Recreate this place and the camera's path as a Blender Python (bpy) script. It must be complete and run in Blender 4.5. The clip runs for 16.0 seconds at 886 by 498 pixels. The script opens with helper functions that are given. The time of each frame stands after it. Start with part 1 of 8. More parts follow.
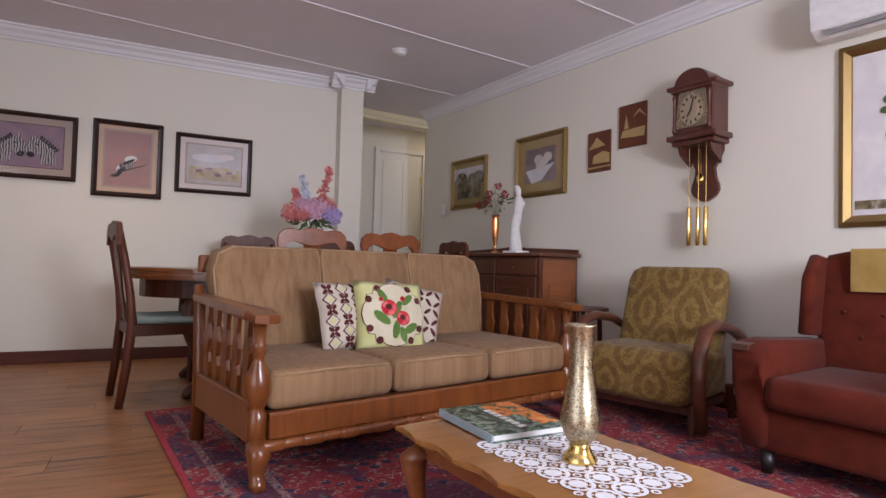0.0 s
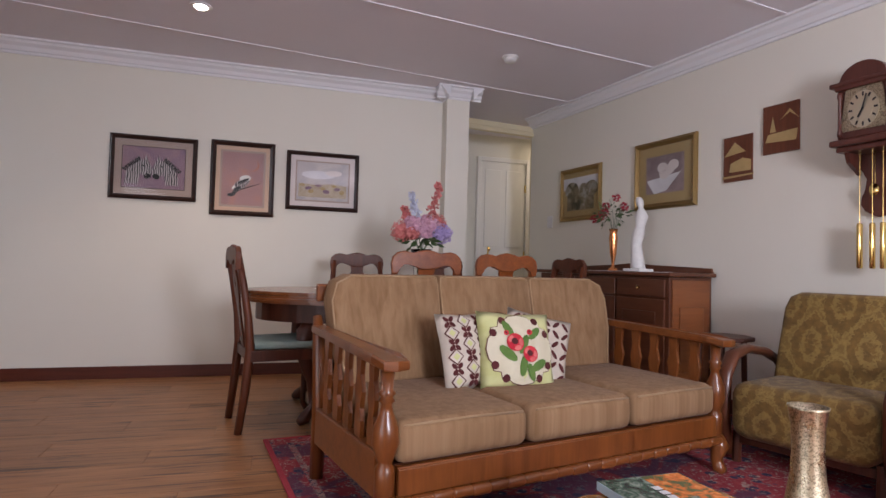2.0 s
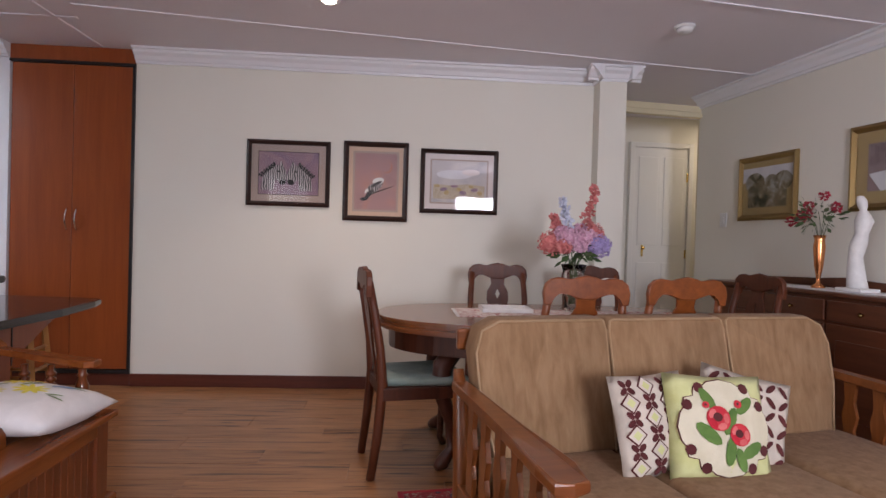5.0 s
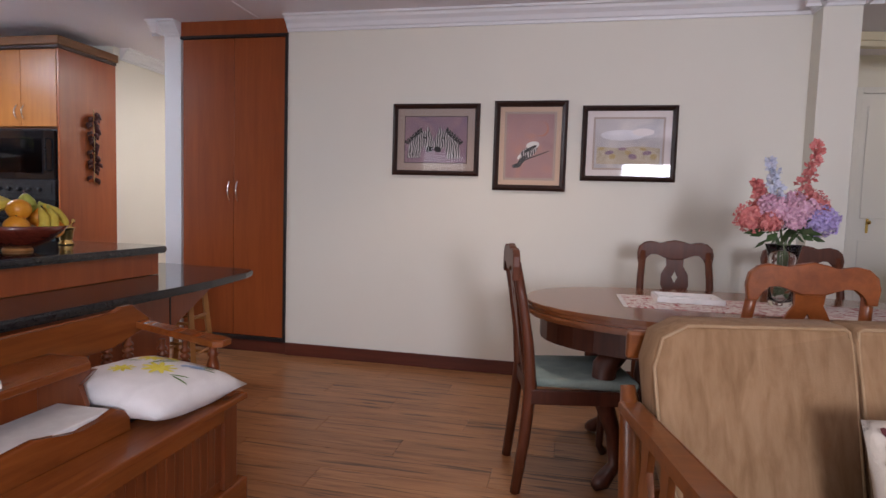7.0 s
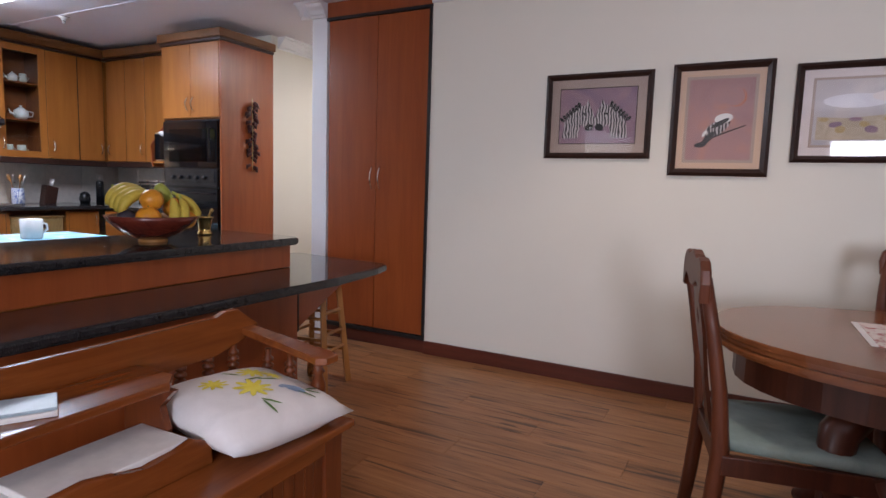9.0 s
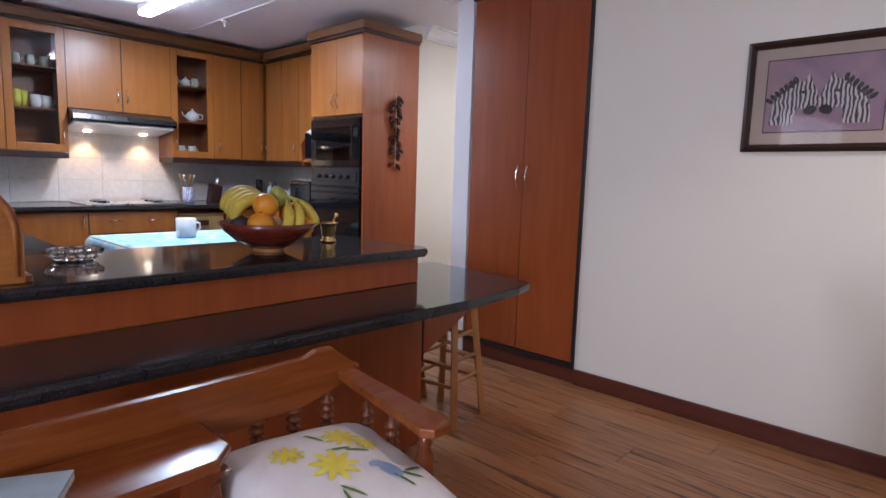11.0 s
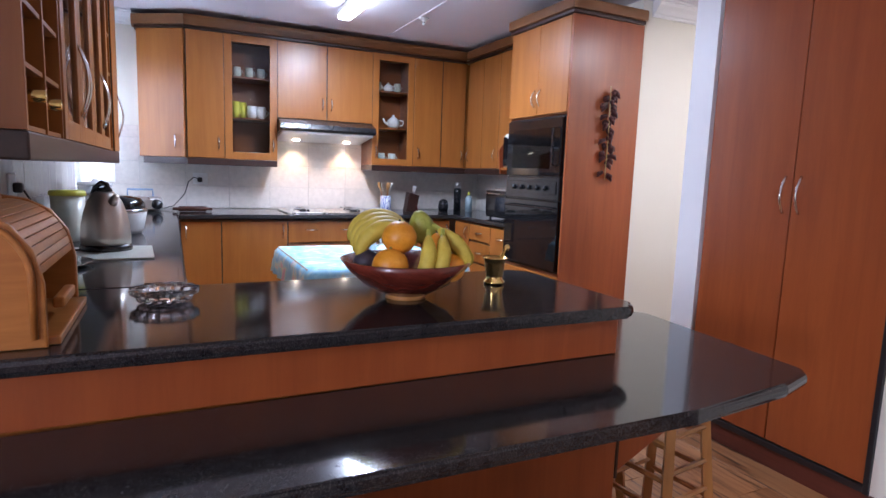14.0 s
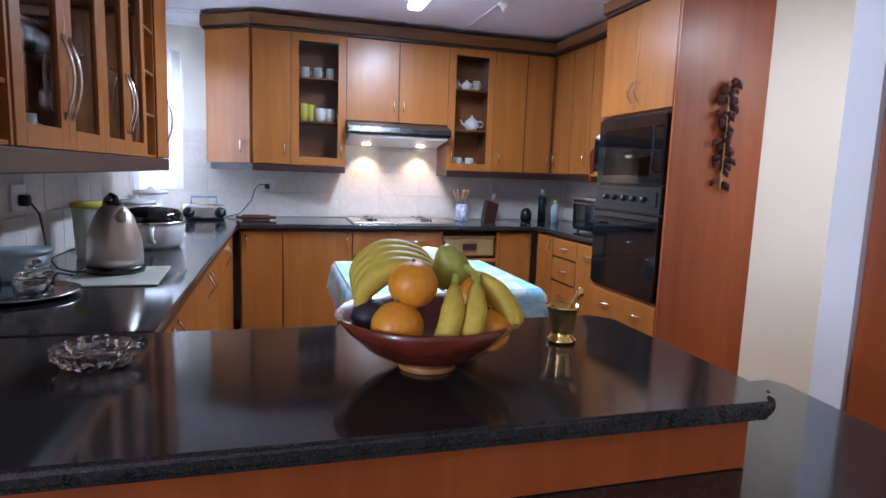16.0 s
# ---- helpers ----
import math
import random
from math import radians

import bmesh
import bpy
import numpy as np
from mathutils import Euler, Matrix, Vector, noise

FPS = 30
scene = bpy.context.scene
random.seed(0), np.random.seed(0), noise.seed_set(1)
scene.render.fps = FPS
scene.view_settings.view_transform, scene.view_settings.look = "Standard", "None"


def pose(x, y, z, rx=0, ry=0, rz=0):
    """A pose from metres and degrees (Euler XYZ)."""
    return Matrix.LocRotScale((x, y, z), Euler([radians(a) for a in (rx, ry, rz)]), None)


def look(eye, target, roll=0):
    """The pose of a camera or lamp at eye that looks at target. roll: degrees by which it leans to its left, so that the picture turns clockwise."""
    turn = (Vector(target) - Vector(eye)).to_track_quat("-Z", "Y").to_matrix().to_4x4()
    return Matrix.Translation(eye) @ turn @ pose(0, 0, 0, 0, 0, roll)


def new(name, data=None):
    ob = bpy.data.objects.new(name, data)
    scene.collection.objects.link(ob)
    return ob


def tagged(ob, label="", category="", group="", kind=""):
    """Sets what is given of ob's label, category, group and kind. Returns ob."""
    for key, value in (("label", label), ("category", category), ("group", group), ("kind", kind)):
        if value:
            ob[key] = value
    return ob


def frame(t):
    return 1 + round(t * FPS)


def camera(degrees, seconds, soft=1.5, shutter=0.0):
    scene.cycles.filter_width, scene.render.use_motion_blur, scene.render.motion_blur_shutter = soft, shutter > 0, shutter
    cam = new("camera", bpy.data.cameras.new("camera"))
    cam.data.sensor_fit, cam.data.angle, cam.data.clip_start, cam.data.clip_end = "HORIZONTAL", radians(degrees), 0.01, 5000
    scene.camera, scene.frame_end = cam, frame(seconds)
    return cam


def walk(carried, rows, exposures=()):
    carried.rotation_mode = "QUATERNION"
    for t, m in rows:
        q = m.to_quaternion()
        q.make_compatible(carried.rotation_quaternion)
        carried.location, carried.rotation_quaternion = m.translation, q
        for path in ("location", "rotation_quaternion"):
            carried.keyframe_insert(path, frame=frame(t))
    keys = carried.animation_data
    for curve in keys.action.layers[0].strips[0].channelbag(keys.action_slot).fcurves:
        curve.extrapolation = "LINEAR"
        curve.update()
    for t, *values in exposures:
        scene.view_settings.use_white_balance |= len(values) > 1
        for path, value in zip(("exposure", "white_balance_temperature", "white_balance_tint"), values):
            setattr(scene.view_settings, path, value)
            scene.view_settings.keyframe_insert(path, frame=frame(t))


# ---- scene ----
cam = camera(75.7, 16.0)
PATH = [
    (0, (2.084, -5.212, 0.805), (2.962, -3.416, 0.868), 1.5),
    (0.5, (2.075, -5.167, 0.811), (2.849, -3.324, 0.876), 1.6),
    (1, (2.067, -5.101, 0.836), (2.762, -3.226, 0.9), 1.7),
    (1.5, (2.047, -5.017, 0.879), (2.679, -3.121, 0.941), 1.6),
    (2, (2.014, -4.937, 0.922), (2.601, -3.026, 0.986), 1.6),
    (2.5, (2.003, -4.874, 0.97), (2.554, -2.952, 1.034), 1.5),
    (3, (2.004, -4.782, 1.007), (2.512, -2.849, 1.072), 1.5),
    (3.2, (2.004, -4.744, 1.016), (2.488, -2.805, 1.081), 1.5),
    (5.5, (2.036, -4.332, 1.168), (2.039, -2.333, 1.109), 1.7),
    (6, (2.056, -4.231, 1.164), (1.911, -2.238, 1.076), 1.7),
    (6.5, (2.041, -4.113, 1.154), (1.766, -2.135, 1.038), 1.8),
    (7, (2.036, -3.979, 1.162), (1.632, -2.026, 1.017), 1.8),
    (7.5, (2.022, -3.847, 1.169), (1.484, -1.928, 0.998), 1.8),
    (8, (2.016, -3.721, 1.177), (1.345, -1.847, 0.993), 1.8),
    (8.5, (1.993, -3.609, 1.186), (1.186, -1.79, 0.988), 1.8),
    (9, (1.943, -3.484, 1.189), (1.025, -1.72, 0.973), 1.8),
    (11.5, (1.593, -2.91, 1.231), (0.15, -1.548, 0.98), 1.8),
    (12, (1.498, -2.81, 1.242), (-0.028, -1.542, 0.987), 1.9),
    (12.5, (1.425, -2.706, 1.257), (-0.182, -1.543, 1.0), 2.0),
    (13, (1.354, -2.608, 1.27), (-0.328, -1.557, 1.01), 1.9),
    (13.5, (1.255, -2.52, 1.272), (-0.487, -1.573, 1.012), 2.0),
    (14, (1.156, -2.43, 1.276), (-0.634, -1.576, 1.017), 2.0),
    (14.5, (1.041, -2.303, 1.276), (-0.789, -1.535, 1.023), 2.0),
    (15, (0.93, -2.225, 1.297), (-0.929, -1.534, 1.04), 1.9),
    (15.5, (0.816, -2.154, 1.301), (-1.069, -1.538, 1.043), 1.9),
    (16, (0.713, -2.094, 1.312), (-1.193, -1.547, 1.051), 2.0),
]
walk(cam, [(t, look(eye, target, roll)) for t, eye, target, roll in PATH], [(0.0, 0.35, 6400, 21), (5.5, 0.45, 6400, 21), (9.0, 0.45, 6200, 20), (12.5, 0.75, 5750, 22), (14.5, 0.98, 5700, 22), (16.0, 0.8, 5600, 19)])

# ---- world and large lights ----
world = bpy.data.worlds.new("sky")
scene.world = world
world.use_nodes = True
wn = world.node_tree
sky = wn.nodes.new("ShaderNodeTexSky")
sky.sky_type, sky.sun_disc = "NISHITA", False
sky.sun_elevation, sky.sun_rotation = radians(38), radians(200)
wn.links.new(sky.outputs[0], wn.nodes["Background"].inputs[0])
wn.nodes["Background"].inputs[1].default_value = 0.12
sun = new("sun", bpy.data.lights.new("sun", "SUN"))
sun.data.energy, sun.data.angle, sun.data.color = 2.0, radians(0.6), (1, 0.95, 0.87)
sun.matrix_world = look((0, 20, 15), (0, 0, 0))
scene.view_settings.exposure = 0.0


def area(name, m, sx, sy, watts, colour):
    ob = new(name, bpy.data.lights.new(name, "AREA"))
    ob.data.shape, ob.data.size, ob.data.size_y = "RECTANGLE", sx, sy
    ob.data.energy, ob.data.color, ob.matrix_world = watts, colour, m
    return ob


def spot(name, m, watts, colour, cone, blend=0.6, radius=0.03):
    ob = new(name, bpy.data.lights.new(name, "SPOT"))
    ob.data.energy, ob.data.color, ob.data.spot_size = watts, colour, radians(cone)
    ob.data.spot_blend, ob.data.shadow_soft_size, ob.matrix_world = blend, radius, m
    return ob


DAY = (0.86, 0.92, 1.0)
area("back_window_light", look((3.5, -6.93, 1.55), (3.0, 0, 1.4)), 0.9, 1.0, 95, DAY)
# added fill from the west side, set in a door opening that is assumed
area("west_fill_light", look((0.07, -5.4, 1.1), (5, -4.6, 1.2)), 2.2, 2.0, 22, (0.9, 0.94, 1.0))
area("kitchen_window_light", look((-3.95, -3.115, 1.6), (-3.7, 0, 1.3)), 0.72, 0.9, 9.0, (0.78, 0.90, 1.0))
area("tube_light", look((-2.72, -1.2, 2.41), (-2.72, -1.2, 0)), 1.2, 0.09, 35, (0.78, 0.91, 1.0))
spot("down_light", look((1.56, -1.12, 2.47), (1.56, -1.12, 0)), 22, (1, 0.85, 0.66), 120)
spot("hood_light_a", look((-4.295, -1.38, 1.530), (-4.37, -1.38, 0.9)), 7, (1, 0.66, 0.34), 96)
spot("hood_light_b", look((-4.295, -0.90, 1.530), (-4.37, -0.90, 0.9)), 7, (1, 0.66, 0.34), 96)
area("hall_light", look((5.35, 1.0, 2.44), (5.1, 1.0, 0)), 0.3, 0.3, 2.6, (1, 0.86, 0.62))
# unseen fill without a fitting, added to brighten the passage walls
area("passage_fill", look((-0.6, 1.02, 2.44), (-0.6, 1.02, 0)), 0.3, 0.3, 15, (1, 0.97, 0.92))


# ---- materials ----
def shader(name, rough=0.5, metal=0.0, **inputs):
    m = bpy.data.materials.new(name)
    m.use_nodes = True
    b = m.node_tree.nodes["Principled BSDF"]
    b.inputs["Roughness"].default_value, b.inputs["Metallic"].default_value = rough, metal
    for key, value in inputs.items():
        b.inputs[key.replace("_", " ")].default_value = value
    return m, m.node_tree.nodes, m.node_tree.links, b


def ramp(nodes, links, source, stops):
    r = nodes.new("ShaderNodeValToRGB")
    r.color_ramp.elements[0].position, r.color_ramp.elements[0].color = stops[0][0], (*stops[0][1], 1)
    r.color_ramp.elements[1].position, r.color_ramp.elements[1].color = stops[-1][0], (*stops[-1][1], 1)
    for p, c in stops[1:-1]:
        r.color_ramp.elements.new(p).color = (*c, 1)
    links.new(source, r.inputs[0])
    return r.outputs[0]


def coords(nodes, links, stretch=(1, 1, 1), vary=True):
    tc, mp = nodes.new("ShaderNodeTexCoord"), nodes.new("ShaderNodeMapping")
    mp.inputs["Scale"].default_value = stretch
    links.new(tc.outputs["Object"], mp.inputs[0])
    if vary:
        info, mul = nodes.new("ShaderNodeObjectInfo"), nodes.new("ShaderNodeMath")
        mul.operation = "MULTIPLY"
        mul.inputs[1].default_value = 37.0
        links.new(info.outputs["Random"], mul.inputs[0])
        links.new(mul.outputs[0], mp.inputs["Location"])
    return mp.outputs[0]


def noise_tex(nodes, links, vec, scale, detail=4.0, rough=0.55, dist=0.0):
    n = nodes.new("ShaderNodeTexNoise")
    n.inputs["Scale"].default_value, n.inputs["Detail"].default_value = scale, detail
    n.inputs["Roughness"].default_value, n.inputs["Distortion"].default_value = rough, dist
    links.new(vec, n.inputs["Vector"])
    return n.outputs[0]


def bump(nodes, links, bsdf, height, strength, distance=0.002):
    b = nodes.new("ShaderNodeBump")
    b.inputs["Strength"].default_value, b.inputs["Distance"].default_value = strength, distance
    links.new(height, b.inputs["Height"])
    links.new(b.outputs[0], bsdf.inputs["Normal"])


def mixed(nodes, links, a, b, fac, mode="MIX"):
    m = nodes.new("ShaderNodeMix")
    m.data_type, m.blend_type = "RGBA", mode
    for socket, value in ((m.inputs[6], a), (m.inputs[7], b), (m.inputs[0], fac)):
        if isinstance(value, (int, float)):
            socket.default_value = value
        elif isinstance(value, tuple):
            socket.default_value = (*value, 1)
        else:
            links.new(value, socket)
    return m.outputs[2]


def wood(name, dark, light, along="x", rough=0.35, grain=1.0, coat=0.0, knots=False):
    """Wood with its grain along one axis."""
    m, n, l, b = shader(name, rough)
    s = {"x": (1.2, 14, 14), "y": (14, 1.2, 14), "z": (14, 14, 1.2)}[along]
    v = coords(n, l, tuple(c * grain for c in s))
    fine = noise_tex(n, l, v, 3.0, 6, 0.65, 0.6)
    v2 = coords(n, l, tuple(c * 0.25 * grain for c in s))
    broad = noise_tex(n, l, v2, 2.0, 3, 0.5, 1.5)
    mid = tuple((p + q) / 2 for p, q in zip(dark, light))
    c1 = ramp(n, l, fine, [(0.3, dark), (0.5, mid), (0.7, light)])
    c2 = ramp(n, l, broad, [(0.3, dark), (0.7, light)])
    col = mixed(n, l, c1, c2, 0.45)
    if knots:
        vo = n.new("ShaderNodeTexVoronoi")
        vo.inputs["Scale"].default_value = 5.0
        l.new(coords(n, l, tuple(0.45 if c < 5 else 0.8 for c in s)), vo.inputs["Vector"])
        k = ramp(n, l, vo.outputs["Distance"], [(0.06, (1, 1, 1)), (0.13, (0, 0, 0))])
        col = mixed(n, l, col, tuple(c * 0.35 for c in dark), k)
    l.new(col, b.inputs["Base Color"])
    b.inputs["Coat Weight"].default_value = coat
    b.inputs["Coat Roughness"].default_value = 0.12
    bump(n, l, b, fine, 0.12, 0.001)
    return m


def paint(name, colour, rough=0.6, wear=0.06, grain=60.0, relief=0.05):
    m, n, l, b = shader(name, rough)
    v = coords(n, l, vary=False)
    broad = noise_tex(n, l, v, 1.3, 4)
    fine = noise_tex(n, l, v, grain, 3)
    c = ramp(n, l, broad, [(0.3, tuple(x * (1 - wear) for x in colour)), (0.7, colour)])
    l.new(c, b.inputs["Base Color"])
    bump(n, l, b, fine, relief, 0.001)
    return m


def cloth(name, dark, light, weave=220.0, streak=(1, 1, 1), rough=0.9, sheen=0.06):
    m, n, l, b = shader(name, rough)
    v = coords(n, l, streak)
    broad = noise_tex(n, l, v, 9.0, 5, 0.6, 0.4)
    fine = noise_tex(n, l, coords(n, l), weave, 2)
    l.new(ramp(n, l, broad, [(0.3, dark), (0.7, light)]), b.inputs["Base Color"])
    b.inputs["Sheen Weight"].default_value = sheen
    b.inputs["Specular IOR Level"].default_value = 0.15
    bump(n, l, b, fine, 0.35, 0.002)
    return m


def metal(name, colour, rough=0.25, relief=0.0, scale=120.0):
    m, n, l, b = shader(name, rough, 1.0, Base_Color=(*colour, 1))
    v = coords(n, l)
    r = ramp(n, l, noise_tex(n, l, v, 14.0, 3), [(0.3, (rough * 0.8,) * 3), (0.7, (min(1, rough * 1.3),) * 3)])
    l.new(r, b.inputs["Roughness"])
    if relief:
        f = noise_tex(n, l, v, scale, 3, 0.7, 1.0)
        l.new(ramp(n, l, f, [(0.42, tuple(c * 0.4 for c in colour)), (0.52, colour)]), b.inputs["Base Color"])
        bump(n, l, b, f, relief, 0.002)
    return m


def plain(name, colour, rough=0.5, metal_=0.0):
    m, n, l, b = shader(name, rough, metal_)
    f = noise_tex(n, l, coords(n, l), 25.0, 3)
    l.new(ramp(n, l, f, [(0.3, tuple(c * 0.88 for c in colour)), (0.7, colour)]), b.inputs["Base Color"])
    return m


def glow(name, colour, strength):
    m, n, l, b = shader(name, 0.5, Base_Color=(*colour, 1), Emission_Color=(*colour, 1), Emission_Strength=strength)
    return m


def glass(name, colour=(1, 1, 1), rough=0.02):
    m, n, l, b = shader(name, rough, Base_Color=(*colour, 1), Transmission_Weight=1.0, IOR=1.45)
    return m


def thin_glass(name, tint=(1, 1, 1), gloss=0.10):
    """A flat pane: clear, with a mirror's gloss that grows at a slant."""
    m = bpy.data.materials.new(name)
    m.use_nodes = True
    n, l = m.node_tree.nodes, m.node_tree.links
    n.remove(n["Principled BSDF"])
    t, g, mx, fr = (n.new("ShaderNodeBsdfTransparent"), n.new("ShaderNodeBsdfGlossy"), n.new("ShaderNodeMixShader"), n.new("ShaderNodeFresnel"))
    t.inputs[0].default_value, g.inputs["Roughness"].default_value = (*tint, 1), 0.02
    fr.inputs[0].default_value = 1.3 + gloss * 2
    l.new(fr.outputs[0], mx.inputs[0])
    l.new(t.outputs[0], mx.inputs[1])
    l.new(g.outputs[0], mx.inputs[2])
    l.new(mx.outputs[0], n["Material Output"].inputs[0])
    return m


def granite():
    m, n, l, b = shader("black_granite", 0.09)
    v = coords(n, l, vary=False)
    f = noise_tex(n, l, v, 260.0, 2, 0.7)
    g = noise_tex(n, l, v, 35.0, 4, 0.6)
    c1 = ramp(n, l, f, [(0.50, (0.014, 0.014, 0.016)), (0.64, (0.070, 0.067, 0.066))])
    c2 = ramp(n, l, g, [(0.35, (0.010, 0.010, 0.012)), (0.7, (0.035, 0.033, 0.033))])
    l.new(mixed(n, l, c1, c2, 0.5), b.inputs["Base Color"])
    return m


def carpet():
    """Persian rug: red ground, navy scrolls and cream specks, in knots."""
    m, n, l, b = shader("persian_wool", 0.95)
    v = coords(n, l, vary=False)
    vo = n.new("ShaderNodeTexVoronoi")
    vo.inputs["Scale"].default_value = 13.0
    l.new(v, vo.inputs["Vector"])
    base = ramp(n, l, vo.outputs["Distance"], [(0.10, (0.02, 0.016, 0.05)), (0.26, (0.03, 0.02, 0.06)), (0.34, (0.30, 0.035, 0.04)), (0.6, (0.24, 0.018, 0.028))])
    f = noise_tex(n, l, v, 38.0, 3, 0.6, 1.2)
    specks = ramp(n, l, f, [(0.57, (0, 0, 0)), (0.61, (1, 1, 1))])
    c = mixed(n, l, base, (0.34, 0.27, 0.22), specks)
    big = noise_tex(n, l, v, 3.5, 3, 0.5, 1.0)
    navy = ramp(n, l, big, [(0.50, (0, 0, 0)), (0.54, (1, 1, 1))])
    c = mixed(n, l, c, (0.02, 0.018, 0.06), mixed(n, l, navy, (0, 0, 0), 0.35))
    l.new(c, b.inputs["Base Color"])
    bump(n, l, b, noise_tex(n, l, v, 300.0, 2), 0.5, 0.003)
    return m


def brocade():
    """Gold velvet with a lighter woven lattice."""
    m, n, l, b = shader("gold_brocade", 0.8, Sheen_Weight=0.08)
    tc = coords(n, l, vary=False)
    sep = n.new("ShaderNodeSeparateXYZ")
    l.new(tc, sep.inputs[0])

    def calc(op, a, q=None):
        k = n.new("ShaderNodeMath")
        k.operation = op
        for i, val in enumerate((a, q)):
            if val is None:
                continue
            if isinstance(val, (int, float)):
                k.inputs[i].default_value = val
            else:
                l.new(val, k.inputs[i])
        return k.outputs[0]
    up = calc("ADD", sep.outputs[2], calc("MULTIPLY", sep.outputs[1], -0.8))
    w = calc("MULTIPLY", calc("ADD", calc("COSINE", calc("MULTIPLY", sep.outputs[0], 25.0)), calc("COSINE", calc("MULTIPLY", up, 18.0))), 0.5)
    w = calc("ADD", calc("ABSOLUTE", w), calc("MULTIPLY", calc("SUBTRACT", noise_tex(n, l, tc, 42.0, 4, 0.65, 0.6), 0.5), 0.95))
    lat = ramp(n, l, w, [(0.02, (0.3, 0.3, 0.3)), (0.06, (1, 1, 1)), (0.13, (0.9, 0.9, 0.9)), (0.19, (0, 0, 0)), (0.62, (0, 0, 0)), (0.70, (0.9, 0.9, 0.9)), (0.82, (0.7, 0.7, 0.7)), (0.9, (0, 0, 0))])
    vel = ramp(n, l, noise_tex(n, l, tc, 30.0, 4), [(0.3, (0.105, 0.056, 0.008)), (0.7, (0.18, 0.098, 0.016))])
    l.new(mixed(n, l, vel, (0.38, 0.26, 0.075), mixed(n, l, lat, (0, 0, 0), 0.58)), b.inputs["Base Color"])
    bump(n, l, b, noise_tex(n, l, tc, 260.0, 2), 0.4, 0.002)
    return m


def stripes(name, a, c, scale, dist=4.0):
    m, n, l, b = shader(name, 0.6)
    w = n.new("ShaderNodeTexWave")
    w.inputs["Scale"].default_value, w.inputs["Distortion"].default_value = scale, dist
    w.inputs["Detail Scale"].default_value = 1.5
    l.new(coords(n, l, vary=False), w.inputs["Vector"])
    l.new(ramp(n, l, w.outputs[1], [(0.45, a), (0.55, c)]), b.inputs["Base Color"])
    return m


def blotch(name, stops, scale, rough=0.7, dist=1.0, detail=4.0):
    m, n, l, b = shader(name, rough)
    l.new(ramp(n, l, noise_tex(n, l, coords(n, l), scale, detail, 0.6, dist), stops), b.inputs["Base Color"])
    return m


def laminate():
    """Oak print: warm boards, long dark pores, each board a little different."""
    m, n, l, b = shader("laminate_oak", 0.36)
    fine = noise_tex(n, l, coords(n, l, (0.9, 12, 8)), 3.0, 6, 0.62, 0.9)
    broad = noise_tex(n, l, coords(n, l, (0.9, 7, 4)), 1.6, 3, 0.5, 1.2)
    c1 = ramp(n, l, fine, [(0.32, (0.18, 0.066, 0.023)), (0.46, (0.37, 0.158, 0.057)), (0.66, (0.52, 0.250, 0.100))])
    c2 = ramp(n, l, broad, [(0.32, (0.20, 0.082, 0.030)), (0.65, (0.40, 0.190, 0.082))])
    col = mixed(n, l, c1, c2, 0.42)
    pores = noise_tex(n, l, coords(n, l, (0.8, 15, 8)), 2.2, 3, 0.6, 0.5)
    dark = ramp(n, l, pores, [(0.35, (1, 1, 1)), (0.42, (0, 0, 0))])
    col = mixed(n, l, col, (0.06, 0.020, 0.008), mixed(n, l, (0, 0, 0), dark, 0.9))
    info = n.new("ShaderNodeObjectInfo")
    tone = ramp(n, l, info.outputs["Random"], [(0.0, (0.82, 0.80, 0.78)), (1.0, (1.0, 1.0, 1.0))])
    l.new(mixed(n, l, col, tone, 1.0, "MULTIPLY"), b.inputs["Base Color"])
    bump(n, l, b, fine, 0.08, 0.001)
    return m


def two_tone():
    """A bowl glued up from dark red and golden woods."""
    m, n, l, b = shader("two_tone_bowl_wood", 0.25, Coat_Weight=0.3)
    sep = n.new("ShaderNodeSeparateXYZ")
    l.new(coords(n, l, vary=False), sep.inputs[0])
    k = n.new("ShaderNodeMath")
    k.operation = "MULTIPLY_ADD"
    k.inputs[1].default_value = -0.9
    l.new(sep.outputs[2], k.inputs[0])
    l.new(sep.outputs[1], k.inputs[2])
    g = noise_tex(n, l, coords(n, l, (14, 3, 14)), 5.0, 4, 0.6, 0.6)
    red = ramp(n, l, g, [(0.3, (0.10, 0.016, 0.010)), (0.7, (0.19, 0.034, 0.018))])
    gold = ramp(n, l, g, [(0.3, (0.36, 0.18, 0.055)), (0.7, (0.52, 0.29, 0.10))])
    l.new(mixed(n, l, red, gold, ramp(n, l, k.outputs[0], [(0.006, (0, 0, 0)), (0.012, (1, 1, 1))])), b.inputs["Base Color"])
    return m


M = {}
M["wall"] = paint("cream_wall_paint", (0.76, 0.735, 0.645), 0.65, 0.03, 90, 0.08)
M["ceiling"] = paint("white_ceiling_paint", (0.80, 0.765, 0.81), 0.75, 0.03, 60, 0.06)
M["white"] = paint("white_gloss_paint", (0.80, 0.80, 0.82), 0.4, 0.03, 50, 0.03)
M["doorpaint"] = paint("white_door_paint", (0.77, 0.76, 0.72), 0.4, 0.03, 50, 0.03)
M["yellowpaint"] = paint("ivory_frame_paint", (0.70, 0.62, 0.42), 0.4, 0.04, 50, 0.03)
M["base"] = wood("mahogany_skirting", (0.06, 0.014, 0.008), (0.13, 0.030, 0.016), "x", 0.4)
M["oak"] = laminate()
M["cherry"] = wood("cherry_melamine", (0.22, 0.046, 0.011), (0.34, 0.083, 0.020), "z", 0.3, 0.5)
